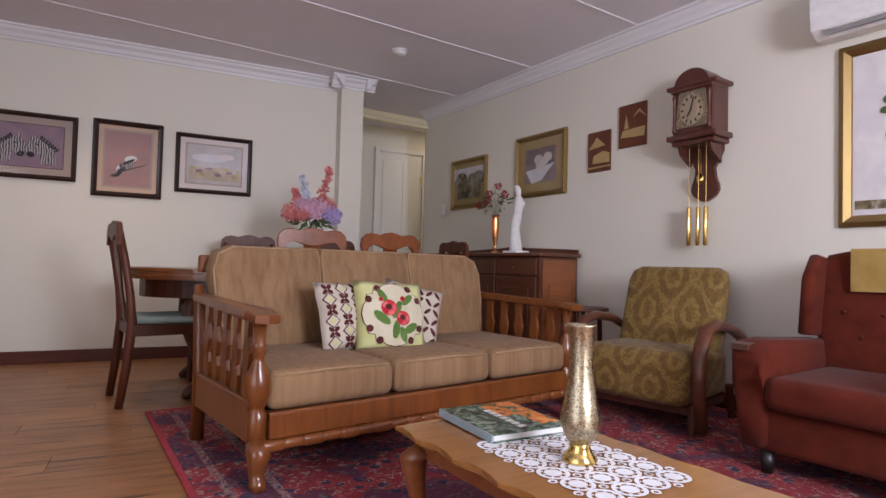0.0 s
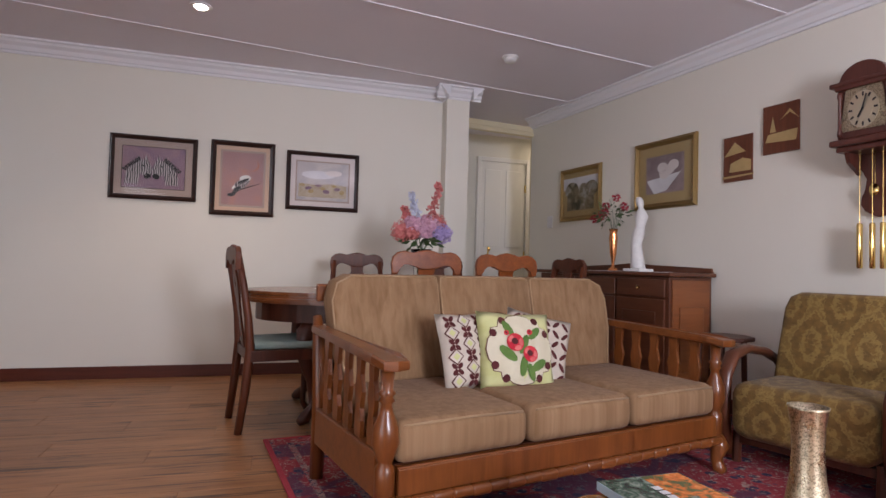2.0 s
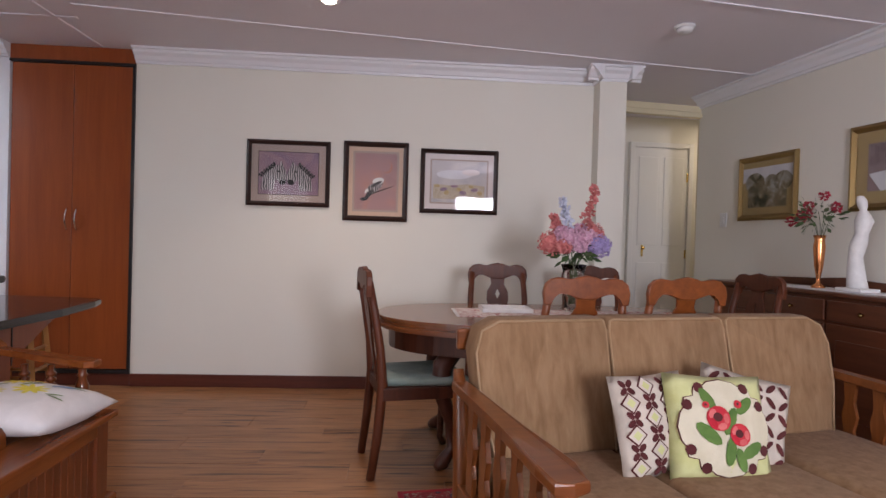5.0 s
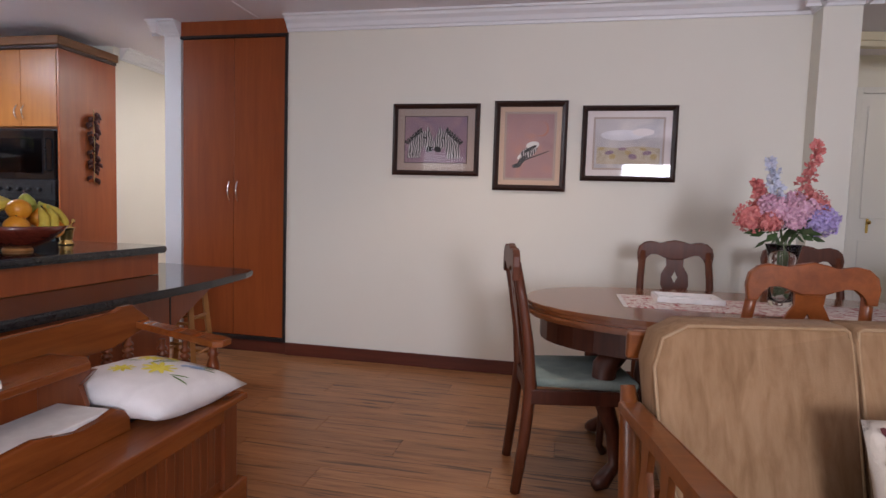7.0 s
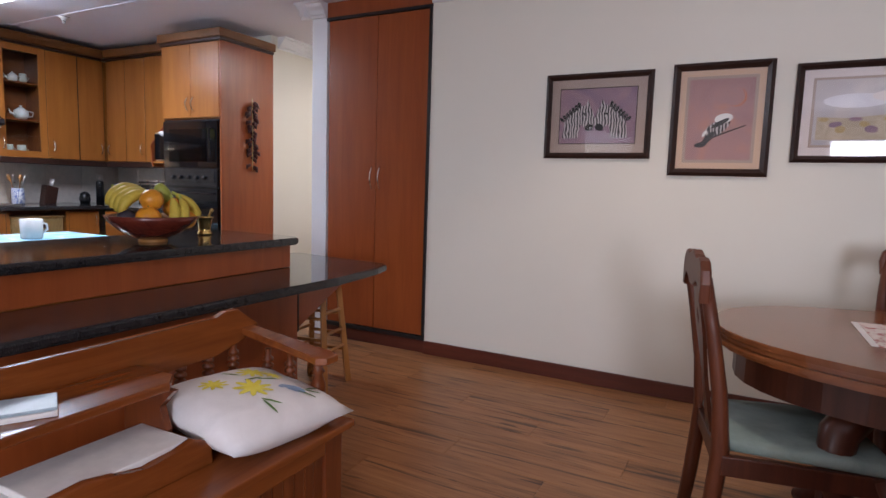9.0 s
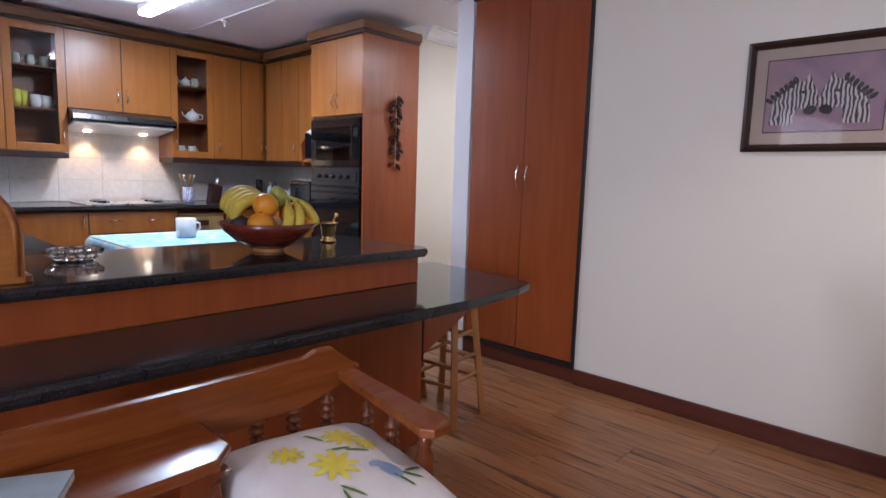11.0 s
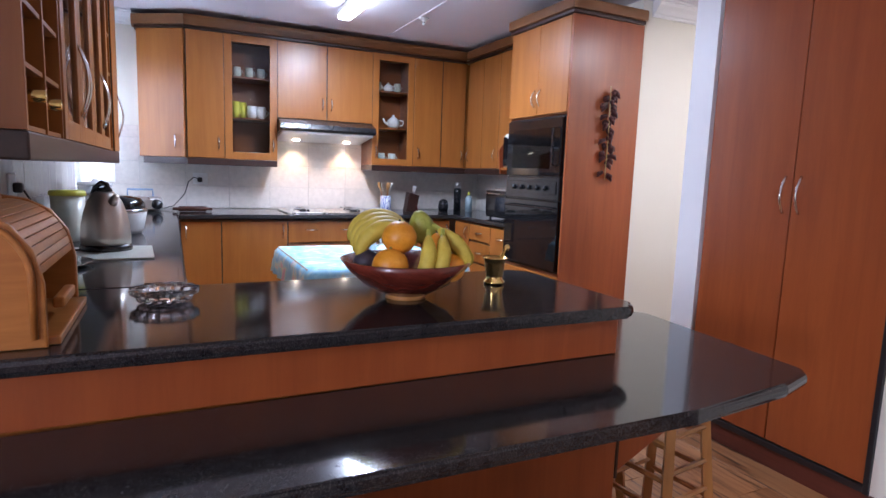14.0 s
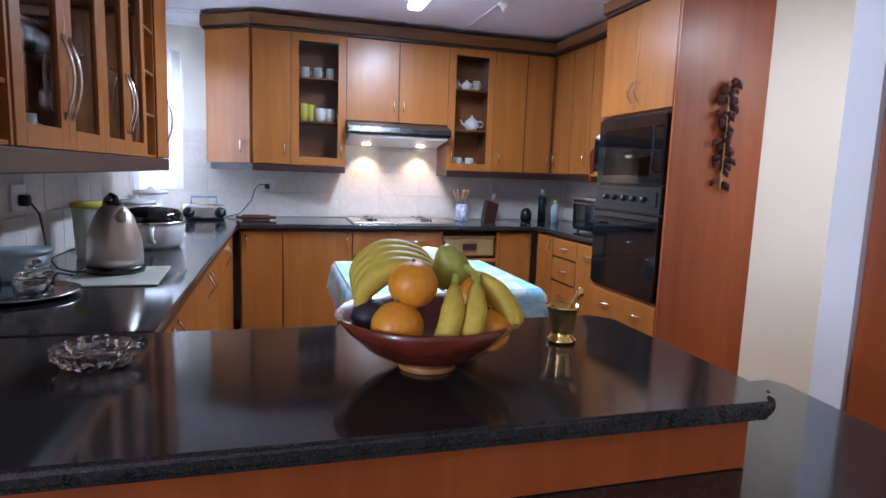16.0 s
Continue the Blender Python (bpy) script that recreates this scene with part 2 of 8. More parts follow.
M["kdoor"] = wood("kitchen_cherry_door", (0.27, 0.086, 0.014), (0.40, 0.145, 0.028), "z", 0.33, 0.5)
M["ktrim"] = wood("kitchen_dark_trim", (0.022, 0.010, 0.008), (0.05, 0.02, 0.014), "x", 0.35)
M["kcrown"] = wood("kitchen_crown", (0.14, 0.055, 0.016), (0.23, 0.095, 0.030), "y", 0.4, 0.6)
M["black"] = plain("black_edging", (0.012, 0.011, 0.012), 0.4)
M["mahog"] = wood("dark_mahogany", (0.040, 0.011, 0.006), (0.095, 0.028, 0.013), "z", 0.4, 1.0, 0.1)
M["mahogx"] = wood("red_mahogany", (0.15, 0.042, 0.012), (0.30, 0.10, 0.030), "x", 0.3, 0.8, 0.15)
M["top"] = wood("polished_table_top", (0.16, 0.050, 0.016), (0.26, 0.088, 0.030), "x", 0.2, 0.5, 0.15)
M["side"] = wood("sideboard_mahogany", (0.07, 0.020, 0.009), (0.15, 0.047, 0.019), "y", 0.35, 0.8, 0.15)
M["sofawood"] = wood("honey_imbuia", (0.10, 0.026, 0.006), (0.25, 0.078, 0.018), "x", 0.28, 0.8, 0.25)
M["sofawoodz"] = wood("honey_imbuia_upright", (0.10, 0.026, 0.006), (0.25, 0.078, 0.018), "z", 0.28, 0.8, 0.25)
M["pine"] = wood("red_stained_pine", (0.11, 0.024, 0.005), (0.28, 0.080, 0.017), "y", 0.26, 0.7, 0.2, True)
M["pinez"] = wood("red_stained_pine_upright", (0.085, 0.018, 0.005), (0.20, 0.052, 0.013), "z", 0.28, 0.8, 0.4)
M["goldpine"] = wood("golden_pine", (0.36, 0.15, 0.040), (0.55, 0.27, 0.085), "z", 0.35, 0.8)
M["orangepine"] = wood("orange_pine", (0.30, 0.095, 0.018), (0.50, 0.20, 0.045), "y", 0.3, 0.9, 0.2)
M["coffee"] = wood("golden_oak_top", (0.25, 0.10, 0.026), (0.40, 0.180, 0.050), "x", 0.2, 0.6, 0.4)
M["clockwood"] = wood("clock_walnut", (0.050, 0.013, 0.009), (0.12, 0.034, 0.022), "z", 0.3, 1.0, 0.3)
M["velour"] = cloth("brown_velour", (0.21, 0.118, 0.056), (0.31, 0.188, 0.100), 240, (3.5, 3.5, 0.12), 0.85, 0.05)
M["piping"] = cloth("tan_piping", (0.30, 0.19, 0.10), (0.40, 0.27, 0.16), 240)
M["rust"] = cloth("rust_upholstery", (0.075, 0.011, 0.005), (0.12, 0.019, 0.008), 300, (1, 1, 1), 0.85, 0.05)
M["brocade"] = brocade()
M["throw"] = cloth("mustard_throw", (0.30, 0.19, 0.05), (0.40, 0.27, 0.09), 150)
M["seatgreen"] = cloth("pale_green_seat", (0.20, 0.27, 0.24), (0.32, 0.40, 0.36), 260, (1, 1, 1), 0.6, 0.05)
M["linen"] = cloth("white_linen", (0.70, 0.68, 0.67), (0.82, 0.80, 0.79), 260)
M["lace"] = cloth("white_crochet", (0.72, 0.72, 0.73), (0.84, 0.84, 0.86), 160)
M["ivorywool"] = cloth("ivory_needlepoint", (0.56, 0.51, 0.36), (0.68, 0.63, 0.48), 200)
M["creamwool"] = cloth("cream_needlepoint", (0.50, 0.44, 0.36), (0.64, 0.57, 0.48), 200)
M["limewool"] = cloth("pale_lime_wool", (0.52, 0.53, 0.22), (0.62, 0.63, 0.32), 200)
M["brownwool"] = cloth("brown_wool", (0.07, 0.018, 0.018), (0.11, 0.03, 0.03), 200)
M["redwool"] = cloth("red_wool", (0.42, 0.014, 0.03), (0.58, 0.05, 0.06), 200)
M["pinkwool"] = cloth("coral_wool", (0.56, 0.10, 0.10), (0.70, 0.20, 0.18), 200)
M["greenwool"] = cloth("green_wool", (0.06, 0.13, 0.03), (0.14, 0.24, 0.06), 200)
M["yellow"] = cloth("yellow_print", (0.70, 0.58, 0.04), (0.82, 0.74, 0.12), 200)
M["blueprint"] = cloth("blue_print", (0.20, 0.30, 0.48), (0.34, 0.44, 0.6), 200)
M["rug"] = carpet()
M["rugedge"] = cloth("red_rug_binding", (0.30, 0.018, 0.03), (0.40, 0.03, 0.045), 300)
M["rugcream"] = blotch("rug_border_scrolls", [(0.42, (0.05, 0.02, 0.05)), (0.5, (0.34, 0.24, 0.21)), (0.6, (0.22, 0.025, 0.04))], 40, 0.95)
M["granite"] = granite()
M["steel"] = metal("brushed_steel", (0.62, 0.60, 0.58), 0.3)
M["chrome"] = metal("satin_chrome", (0.75, 0.74, 0.73), 0.16)
M["brass"] = metal("polished_brass", (0.78, 0.56, 0.20), 0.18)
M["engraved"] = metal("engraved_brass", (0.60, 0.52, 0.36), 0.3, 0.35, 150)
M["giltframe"] = metal("gilt_frame", (0.40, 0.28, 0.12), 0.38)
M["copper"] = metal("copper_lustre", (0.72, 0.30, 0.12), 0.2)
M["ovenglass"] = shader("black_oven_glass", 0.05, Base_Color=(0.008, 0.008, 0.009, 1))[0]
M["blackmetal"] = plain("black_enamel", (0.014, 0.014, 0.016), 0.25)
M["clear"] = glass("clear_glass")
M["pane"] = thin_glass("window_glass")
M["pictglass"] = thin_glass("picture_glass", (1, 1, 1), 0.12)
M["cabglass"] = thin_glass("cabinet_glass", (0.75, 0.74, 0.72), 0.12)
M["ceramic"] = plain("white_ceramic", (0.78, 0.77, 0.75), 0.2)
M["plaster"] = plain("white_plaster", (0.80, 0.79, 0.77), 0.55)
M["plastic"] = plain("white_plastic", (0.76, 0.76, 0.75), 0.35)
M["moon"] = plain("orange_moon_print", (0.52, 0.20, 0.12), 0.7)
M["mat"] = paint("taupe_mount", (0.42, 0.33, 0.28), 0.8, 0.03)
M["mat2"] = paint("peach_mount", (0.62, 0.45, 0.33), 0.8, 0.03)
M["mat3"] = paint("pale_mount", (0.70, 0.63, 0.60), 0.8, 0.03)
M["frame"] = wood("dark_picture_frame", (0.018, 0.008, 0.006), (0.038, 0.016, 0.012), "x", 0.3)
M["tile"] = plain("glazed_wall_tile", (0.72, 0.665, 0.61), 0.15)
M["grout"] = plain("tile_grout", (0.60, 0.57, 0.53), 0.8)
M["tube"] = glow("fluorescent_tube", (0.82, 0.92, 1.0), 14.0)
M["bulb"] = glow("warm_bulb", (1.0, 0.86, 0.68), 18.0)
M["hoodbulb"] = glow("halogen_bulb", (1.0, 0.84, 0.58), 12.0)
M["leaf"] = blotch("green_leaf", [(0.3, (0.035, 0.075, 0.02)), (0.7, (0.10, 0.16, 0.06))], 30, 0.5)
M["pink"] = blotch("coral_petal", [(0.3, (0.56, 0.11, 0.12)), (0.7, (0.74, 0.32, 0.28))], 60, 0.7)
M["rose"] = blotch("pink_petal", [(0.3, (0.58, 0.28, 0.42)), (0.7, (0.74, 0.50, 0.58))], 60, 0.7)
M["lilac"] = blotch("lilac_petal", [(0.3, (0.36, 0.28, 0.60)), (0.7, (0.58, 0.48, 0.74))], 60, 0.7)
M["paleblue"] = blotch("pale_blue_petal", [(0.3, (0.52, 0.56, 0.70)), (0.7, (0.72, 0.74, 0.82))], 60, 0.7)
M["redpetal"] = blotch("red_petal", [(0.3, (0.30, 0.01, 0.03)), (0.7, (0.50, 0.03, 0.06))], 60, 0.7)
M["orange"] = blotch("orange_peel", [(0.3, (0.72, 0.27, 0.012)), (0.7, (0.82, 0.36, 0.03))], 90, 0.4)
M["banana"] = blotch("ripe_banana_skin", [(0.27, (0.10, 0.06, 0.02)), (0.31, (0.56, 0.42, 0.045)), (0.7, (0.68, 0.54, 0.08))], 30, 0.6)
M["pear"] = blotch("green_pear_skin", [(0.3, (0.30, 0.34, 0.05)), (0.7, (0.46, 0.50, 0.10))], 50, 0.4)
M["avocado"] = blotch("dark_avocado_skin", [(0.3, (0.02, 0.018, 0.03)), (0.7, (0.05, 0.04, 0.06))], 70, 0.5)
M["bowl"] = two_tone()
M["kettlesteel"] = metal("dark_brushed_steel", (0.56, 0.51, 0.46), 0.36)
# chair wood with the daylight on it put into a lighter, more orange colour
M["chairlit"] = wood("lit_chair_wood", (0.14, 0.032, 0.007), (0.28, 0.076, 0.015), "x", 0.32, 0.8, 0.1)
M["chairdark"] = wood("dark_chair_wood", (0.060, 0.016, 0.007), (0.13, 0.036, 0.014), "z", 0.4, 0.9)
for key in ("chairlit", "chairdark", "mahog", "pine", "pinez"):
    M[key].node_tree.nodes["Principled BSDF"].inputs["Specular IOR Level"].default_value = 0.3
M["tablecloth"] = blotch("map_print_cloth", [(0.38, (0.22, 0.55, 0.80)), (0.52, (0.42, 0.72, 0.85)), (0.58, (0.70, 0.80, 0.72)), (0.66, (0.74, 0.50, 0.66))], 7, 0.5)
M["mag"] = blotch("garden_book_cover", [(0.35, (0.012, 0.022, 0.016)), (0.5, (0.06, 0.12, 0.08)), (0.62, (0.30, 0.36, 0.30))], 26, 0.25)
M["flame"] = blotch("orange_flower_print", [(0.40, (0.10, 0.12, 0.04)), (0.52, (0.72, 0.18, 0.03)), (0.65, (0.80, 0.36, 0.10))], 22, 0.25)
M["paper"] = plain("white_paper", (0.78, 0.77, 0.75), 0.6)
M["grey"] = plain("grey_plastic", (0.30, 0.30, 0.31), 0.35)
M["bluegrey"] = plain("pale_blue_plastic", (0.35, 0.45, 0.50), 0.35)
M["lime"] = plain("yellow_lid_plastic", (0.70, 0.66, 0.08), 0.35)
M["jar"] = plain("frosted_jar", (0.62, 0.64, 0.56), 0.3)
M["wicker"] = stripes("wicker_weave", (0.20, 0.12, 0.04), (0.45, 0.30, 0.12), 60, 6)
M["zebra"] = stripes("zebra_stripes", (0.03, 0.025, 0.03), (0.50, 0.46, 0.46), 19, 5)
M["dusk"] = blotch("dusk_print", [(0.3, (0.20, 0.13, 0.20)), (0.7, (0.36, 0.22, 0.24))], 5, 0.6)
M["sunset"] = blotch("sunset_print", [(0.3, (0.34, 0.19, 0.19)), (0.52, (0.40, 0.23, 0.22)), (0.7, (0.50, 0.24, 0.18))], 5, 0.6)
M["mist"] = blotch("misty_print", [(0.3, (0.42, 0.40, 0.42)), (0.7, (0.62, 0.56, 0.52))], 6, 0.6)
M["landscape"] = blotch("landscape_print", [(0.35, (0.05, 0.05, 0.025)), (0.5, (0.22, 0.17, 0.09)), (0.65, (0.42, 0.40, 0.36))], 9, 0.5)
M["mauve"] = blotch("mauve_print", [(0.35, (0.20, 0.14, 0.15)), (0.65, (0.34, 0.25, 0.25))], 9, 0.5)
M["canvas"] = blotch("pale_canvas", [(0.3, (0.60, 0.58, 0.60)), (0.7, (0.74, 0.72, 0.72))], 5, 0.7)
M["marquetry"] = wood("marquetry_panel", (0.09, 0.024, 0.010), (0.17, 0.050, 0.020), "z", 0.4)
M["sand"] = blotch("sand_print", [(0.3, (0.40, 0.32, 0.22)), (0.7, (0.56, 0.48, 0.36))], 14, 0.7)
M["straw"] = plain("pale_straw_inlay", (0.46, 0.33, 0.14), 0.5)
M["dial"] = metal("silvered_dial", (0.72, 0.66, 0.50), 0.35)
M["curtain"] = cloth("white_net_curtain", (0.76, 0.76, 0.78), (0.84, 0.84, 0.86), 120)
M["dried"] = blotch("dried_chillies", [(0.3, (0.02, 0.004, 0.004)), (0.7, (0.09, 0.014, 0.012))], 40, 0.6)
M["runner"] = blotch("red_cream_runner", [(0.40, (0.40, 0.10, 0.10)), (0.48, (0.70, 0.62, 0.58)), (0.7, (0.78, 0.72, 0.68))], 34, 0.85)
M["concrete"] = plain("outside_paving", (0.35, 0.33, 0.30), 0.8)


# ---- building blocks ----
def finish(bm, name, material, parent=None, smooth=False, at=None):
    me = bpy.data.meshes.new(name)
    if smooth:
        for f in bm.faces:
            f.smooth = True
    if len(bm.faces) > 1:
        bmesh.ops.recalc_face_normals(bm, faces=bm.faces)
    bm.to_mesh(me)
    bm.free()
    me.materials.append(material)
    ob = new(name, me)
    if parent:
        ob.parent = parent
    if at is not None:
        ob.matrix_basis = at
    return ob


def part(name, bm, material, parent, label="", smooth=False, at=None):
    ob = finish(bm, name, material, parent, smooth, at)
    return tagged(ob, label) if label else ob


def thing(name, label, category, at=None, group="", kind=""):
    ob = new(name)
    ob.empty_display_size = 0.1
    ob.matrix_basis = at if at is not None else Matrix()
    return tagged(ob, label, category, group, kind)


def box(bm, x0, x1, y0, y1, z0, z1, bev=0.0, seg=2, turn=None):
    vs = [bm.verts.new(p) for p in ((x0, y0, z0), (x1, y0, z0), (x1, y1, z0), (x0, y1, z0), (x0, y0, z1), (x1, y0, z1), (x1, y1, z1), (x0, y1, z1))]
    fs = [bm.faces.new([vs[i] for i in q]) for q in ((3, 2, 1, 0), (4, 5, 6, 7), (0, 1, 5, 4), (1, 2, 6, 5), (2, 3, 7, 6), (3, 0, 4, 7))]
    if turn is not None:
        bmesh.ops.transform(bm, matrix=turn, verts=vs)
    if bev:
        es = {e for f in fs for e in f.edges}
        bmesh.ops.bevel(bm, geom=list(es), offset=bev, segments=seg, affect="EDGES", profile=0.5)
    return bm


def B(x0, x1, y0, y1, z0, z1, bev=0.0, seg=2):
    return box(bmesh.new(), x0, x1, y0, y1, z0, z1, bev, seg)


def lathe(bm, profile, seg=24, at=(0, 0, 0), turn=None):
    """A turned shape from (radius, height) pairs."""
    rings, made = [], []
    for r, z in profile:
        ring = [bm.verts.new((r * math.cos(2 * math.pi * i / seg), r * math.sin(2 * math.pi * i / seg), z)) for i in range(seg)]
        rings.append(ring)
        made += ring
    for a, c in zip(rings, rings[1:]):
        for i in range(seg):
            bm.faces.new((a[i], a[(i + 1) % seg], c[(i + 1) % seg], c[i]))
    bm.faces.new(rings[0][::-1])
    bm.faces.new(rings[-1])
    m = Matrix.Translation(at) @ (turn if turn is not None else Matrix())
    bmesh.ops.transform(bm, matrix=m, verts=made)
    return bm


def L(profile, seg=24, at=(0, 0, 0), turn=None):
    return lathe(bmesh.new(), profile, seg, at, turn)


def sweep(bm, pts, radii, seg=8, flat=1.0):
    """A round bar along a line of points; flat squashes it sideways."""
    pts = [Vector(p) for p in pts]
    rings, side = [], None
    for i, p in enumerate(pts):
        d = (pts[min(i + 1, len(pts) - 1)] - pts[max(i - 1, 0)]).normalized()
        ref = Vector((0, 0, 1)) if abs(d.z) < 0.9 else Vector((0, 1, 0))
        u = d.cross(ref).normalized() if side is None else (side - d * side.dot(d)).normalized()
        side = u
        v = u.cross(d)
        r = radii[i] if isinstance(radii, (list, tuple)) else radii
        rings.append([bm.verts.new(p + r * (math.cos(2 * math.pi * k / seg) * u * flat + math.sin(2 * math.pi * k / seg) * v)) for k in range(seg)])
    for a, c in zip(rings, rings[1:]):
        for i in range(seg):
            bm.faces.new((a[i], a[(i + 1) % seg], c[(i + 1) % seg], c[i]))
    bm.faces.new(rings[0][::-1])
    bm.faces.new(rings[-1])
    return bm


def S(pts, radii, seg=8, flat=1.0):
    return sweep(bmesh.new(), pts, radii, seg, flat)


def slab(bm, outline, lo, hi, axis="z", bev=0.0):
    """A flat shape with the given outline, from lo to hi along one axis."""
    def put(a, c, h):
        return {"z": (a, c, h), "y": (a, h, c), "x": (h, a, c)}[axis]
    lower = [bm.verts.new(put(a, c, lo)) for a, c in outline]
    upper = [bm.verts.new(put(a, c, hi)) for a, c in outline]
    fs = [bm.faces.new(lower[::-1]), bm.faces.new(upper)]
    for i in range(len(outline)):
        j = (i + 1) % len(outline)
        fs.append(bm.faces.new((lower[i], lower[j], upper[j], upper[i])))
    if bev:
        es = {e for f in fs[:2] for e in f.edges}
        bmesh.ops.bevel(bm, geom=list(es), offset=bev, segments=2, affect="EDGES", profile=0.5)
    return bm


def P(outline, lo, hi, axis="z", bev=0.0):
    return slab(bmesh.new(), outline, lo, hi, axis, bev)


def ring_of(n, rx, ry=None, cx=0.0, cy=0.0, start=0.0):
    ry = rx if ry is None else ry
    return [(cx + rx * math.cos(start + 2 * math.pi * i / n), cy + ry * math.sin(start + 2 * math.pi * i / n)) for i in range(n)]


def pillow(bm, w, h, d, n=10, m=None, sag=0.0):
    """A stuffed cushion, w by h, d thick, lying in x and y."""
    grid = {}
    for side in (1, -1):
        for i in range(n + 1):
            for j in range(n + 1):
                u, v = 2 * i / n - 1, 2 * j / n - 1
                edge = i in (0, n) or j in (0, n)
                if edge and side == -1:
                    grid[side, i, j] = grid[1, i, j]
                    continue
                t = (max(0.0, (1 - u * u) * (1 - v * v))) ** 0.42
                pinch = 1 - 0.06 * (1 - abs(u)) * abs(v) ** 6 - 0.06 * (1 - abs(v)) * abs(u) ** 6
                z = side * d / 2 * t + 0.006 * noise.noise((u * 2.3, v * 2.3, side * 3.1 + w * 9))
                grid[side, i, j] = bm.verts.new((u * w / 2 * pinch, v * h / 2 * pinch, z - sag * v * v))
    made = set(grid.values())
    for side in (1, -1):
        for i in range(n):
            for j in range(n):
                q = [grid[side, i, j], grid[side, i + 1, j], grid[side, i + 1, j + 1], grid[side, i, j + 1]]
                bm.faces.new(q if side == 1 else q[::-1])
    if m is not None:
        bmesh.ops.transform(bm, matrix=m, verts=list(made))
    return bm


def blob(bm, at, r, squash=(1, 1, 1), sub=2, rough=0.0):
    res = bmesh.ops.create_icosphere(bm, subdivisions=sub, radius=1.0)
    for v in res["verts"]:
        k = 1 + rough * noise.noise(v.co * 2.7 + Vector(at) * 11)
        v.co = Vector((at[0] + v.co.x * r * squash[0] * k, at[1] + v.co.y * r * squash[1] * k, at[2] + v.co.z * r * squash[2] * k))
    return bm


def upright(x0, x1, z0, z1, y):
    """One upright pane that looks to -y."""
    bm = bmesh.new()
    bm.faces.new([bm.verts.new(p) for p in ((x0, y, z0), (x1, y, z0), (x1, y, z1), (x0, y, z1))])
    return bm


# ---- setting ----
CEIL = 2.52


EAST = pose(5.10, -2.50, 0, 0, 0, 8) @ pose(-5.10, 2.50, 0)


def wall(name, label, bm, material=None):
    return tagged(finish(bm, name, material or M["wall"]), label, "wall", kind="structure")


floor_slab = tagged(finish(B(-4.7, 6.4, -7.3, 2.6, -0.12, -0.012), "floor", M["ktrim"]), "oak laminate floor of long narrow boards", "floor", kind="structure")
ceil_bm = B(-4.7, 6.4, -7.3, 2.6, CEIL, CEIL + 0.12)
for y0 in (-4.55, -3.5, -2.45, -1.37, -0.30):
    box(ceil_bm, -3.75, 1.45, -0.012, 0.012, CEIL - 0.006, CEIL + 0.002, turn=pose(3.7, y0, 0, 0, 0, 8))
box(ceil_bm, -0.252, -0.228, -3.0, -0.02, CEIL - 0.006, CEIL + 0.002)
for y0 in (-1.85, -0.60):
    box(ceil_bm, -4.3, -0.1, y0 - 0.012, y0 + 0.012, CEIL - 0.006, CEIL + 0.002)
tagged(finish(ceil_bm, "ceiling", M["ceiling"]), "white painted board ceiling with thin cover strips", "ceiling", kind="structure")
tagged(finish(B(-30, 30, -40, 30, -0.35, -0.15), "ground", M["concrete"]), "paved ground outside the house", "ground", kind="structure")

wall("wall_north", "cream painted dining room wall", B(0.0, 3.49, 0.0, 0.2, 0, CEIL))
wall("wall_pier_east", "narrow cream pier beside the hall opening", B(3.49, 3.70, -0.14, 1.41, 0, CEIL))
wall("wall_pier_west", "narrow white pier beside the tall cupboard", B(-1.04, -0.90, 0.0, 0.62, 0, CEIL), M["white"])
wall("wall_cupboard_back", "cream wall behind the tall cupboard", B(-0.90, 0.0, 0.6, 0.75, 0, CEIL))
wall("wall_east", "cream painted wall with pictures", B(5.10, 5.3, -7.2, 0.61, 0, CEIL)).matrix_basis = EAST
wall("wall_hall_east", "pale hall end wall", B(5.75, 5.9, 0.5, 1.6, 0, CEIL))
wall("wall_hall_south", "pale hall wall", B(4.95, 5.75, 0.5, 0.6, 0, CEIL))
wall("wall_passage", "cream passage wall", B(-4.4, 3.70, 1.42, 1.6, 0, CEIL))
nw = B(-4.4, -1.99, 0.62, 0.8, 0, CEIL)
box(nw, -2.67, -1.99, 0.54, 0.62, 0, CEIL)
wall("wall_kitchen_north", "cream wall behind the ovens", nw)
wall("wall_passage_return", "cream wall end beside the ovens", B(-2.19, -1.99, 0.8, 1.42, 0, CEIL))
wall("wall_kitchen_west", "cream kitchen wall", B(-4.62, -4.42, -3.2, 1.6, 0, CEIL))
wall("wall_hall_north", "pale hall wall behind the opening", B(3.70, 5.75, 1.42, 1.6, 0, CEIL))
south = bmesh.new()
for q in ((-4.42, -4.36, 0, CEIL), (-3.55, 0.0, 0, CEIL), (-4.36, -3.55, 0, 1.10), (-4.36, -3.55, 2.15, CEIL)):
    box(south, q[0], q[1], -3.25, -3.05, q[2], q[3])
wall("wall_kitchen_south", "cream kitchen wall with a window", south)
west = bmesh.new()
for q in ((-7.2, -6.5, 0, CEIL), (-4.3, -3.25, 0, CEIL), (-6.5, -4.3, 2.1, CEIL)):
    box(west, -0.2, 0.0, q[0], q[1], q[2], q[3])
wall("wall_living_west", "cream living room wall with an assumed glass door", west)
back = bmesh.new()
for q in ((0.0, 3.0, 0, CEIL), (4.0, 5.95, 0, CEIL), (3.0, 4.0, 0, 1.0), (3.0, 4.0, 2.12, CEIL)):
    box(back, q[0], q[1], -7.2, -7.0, q[2], q[3])
wall("wall_living_south", "cream living room wall with a window", back)


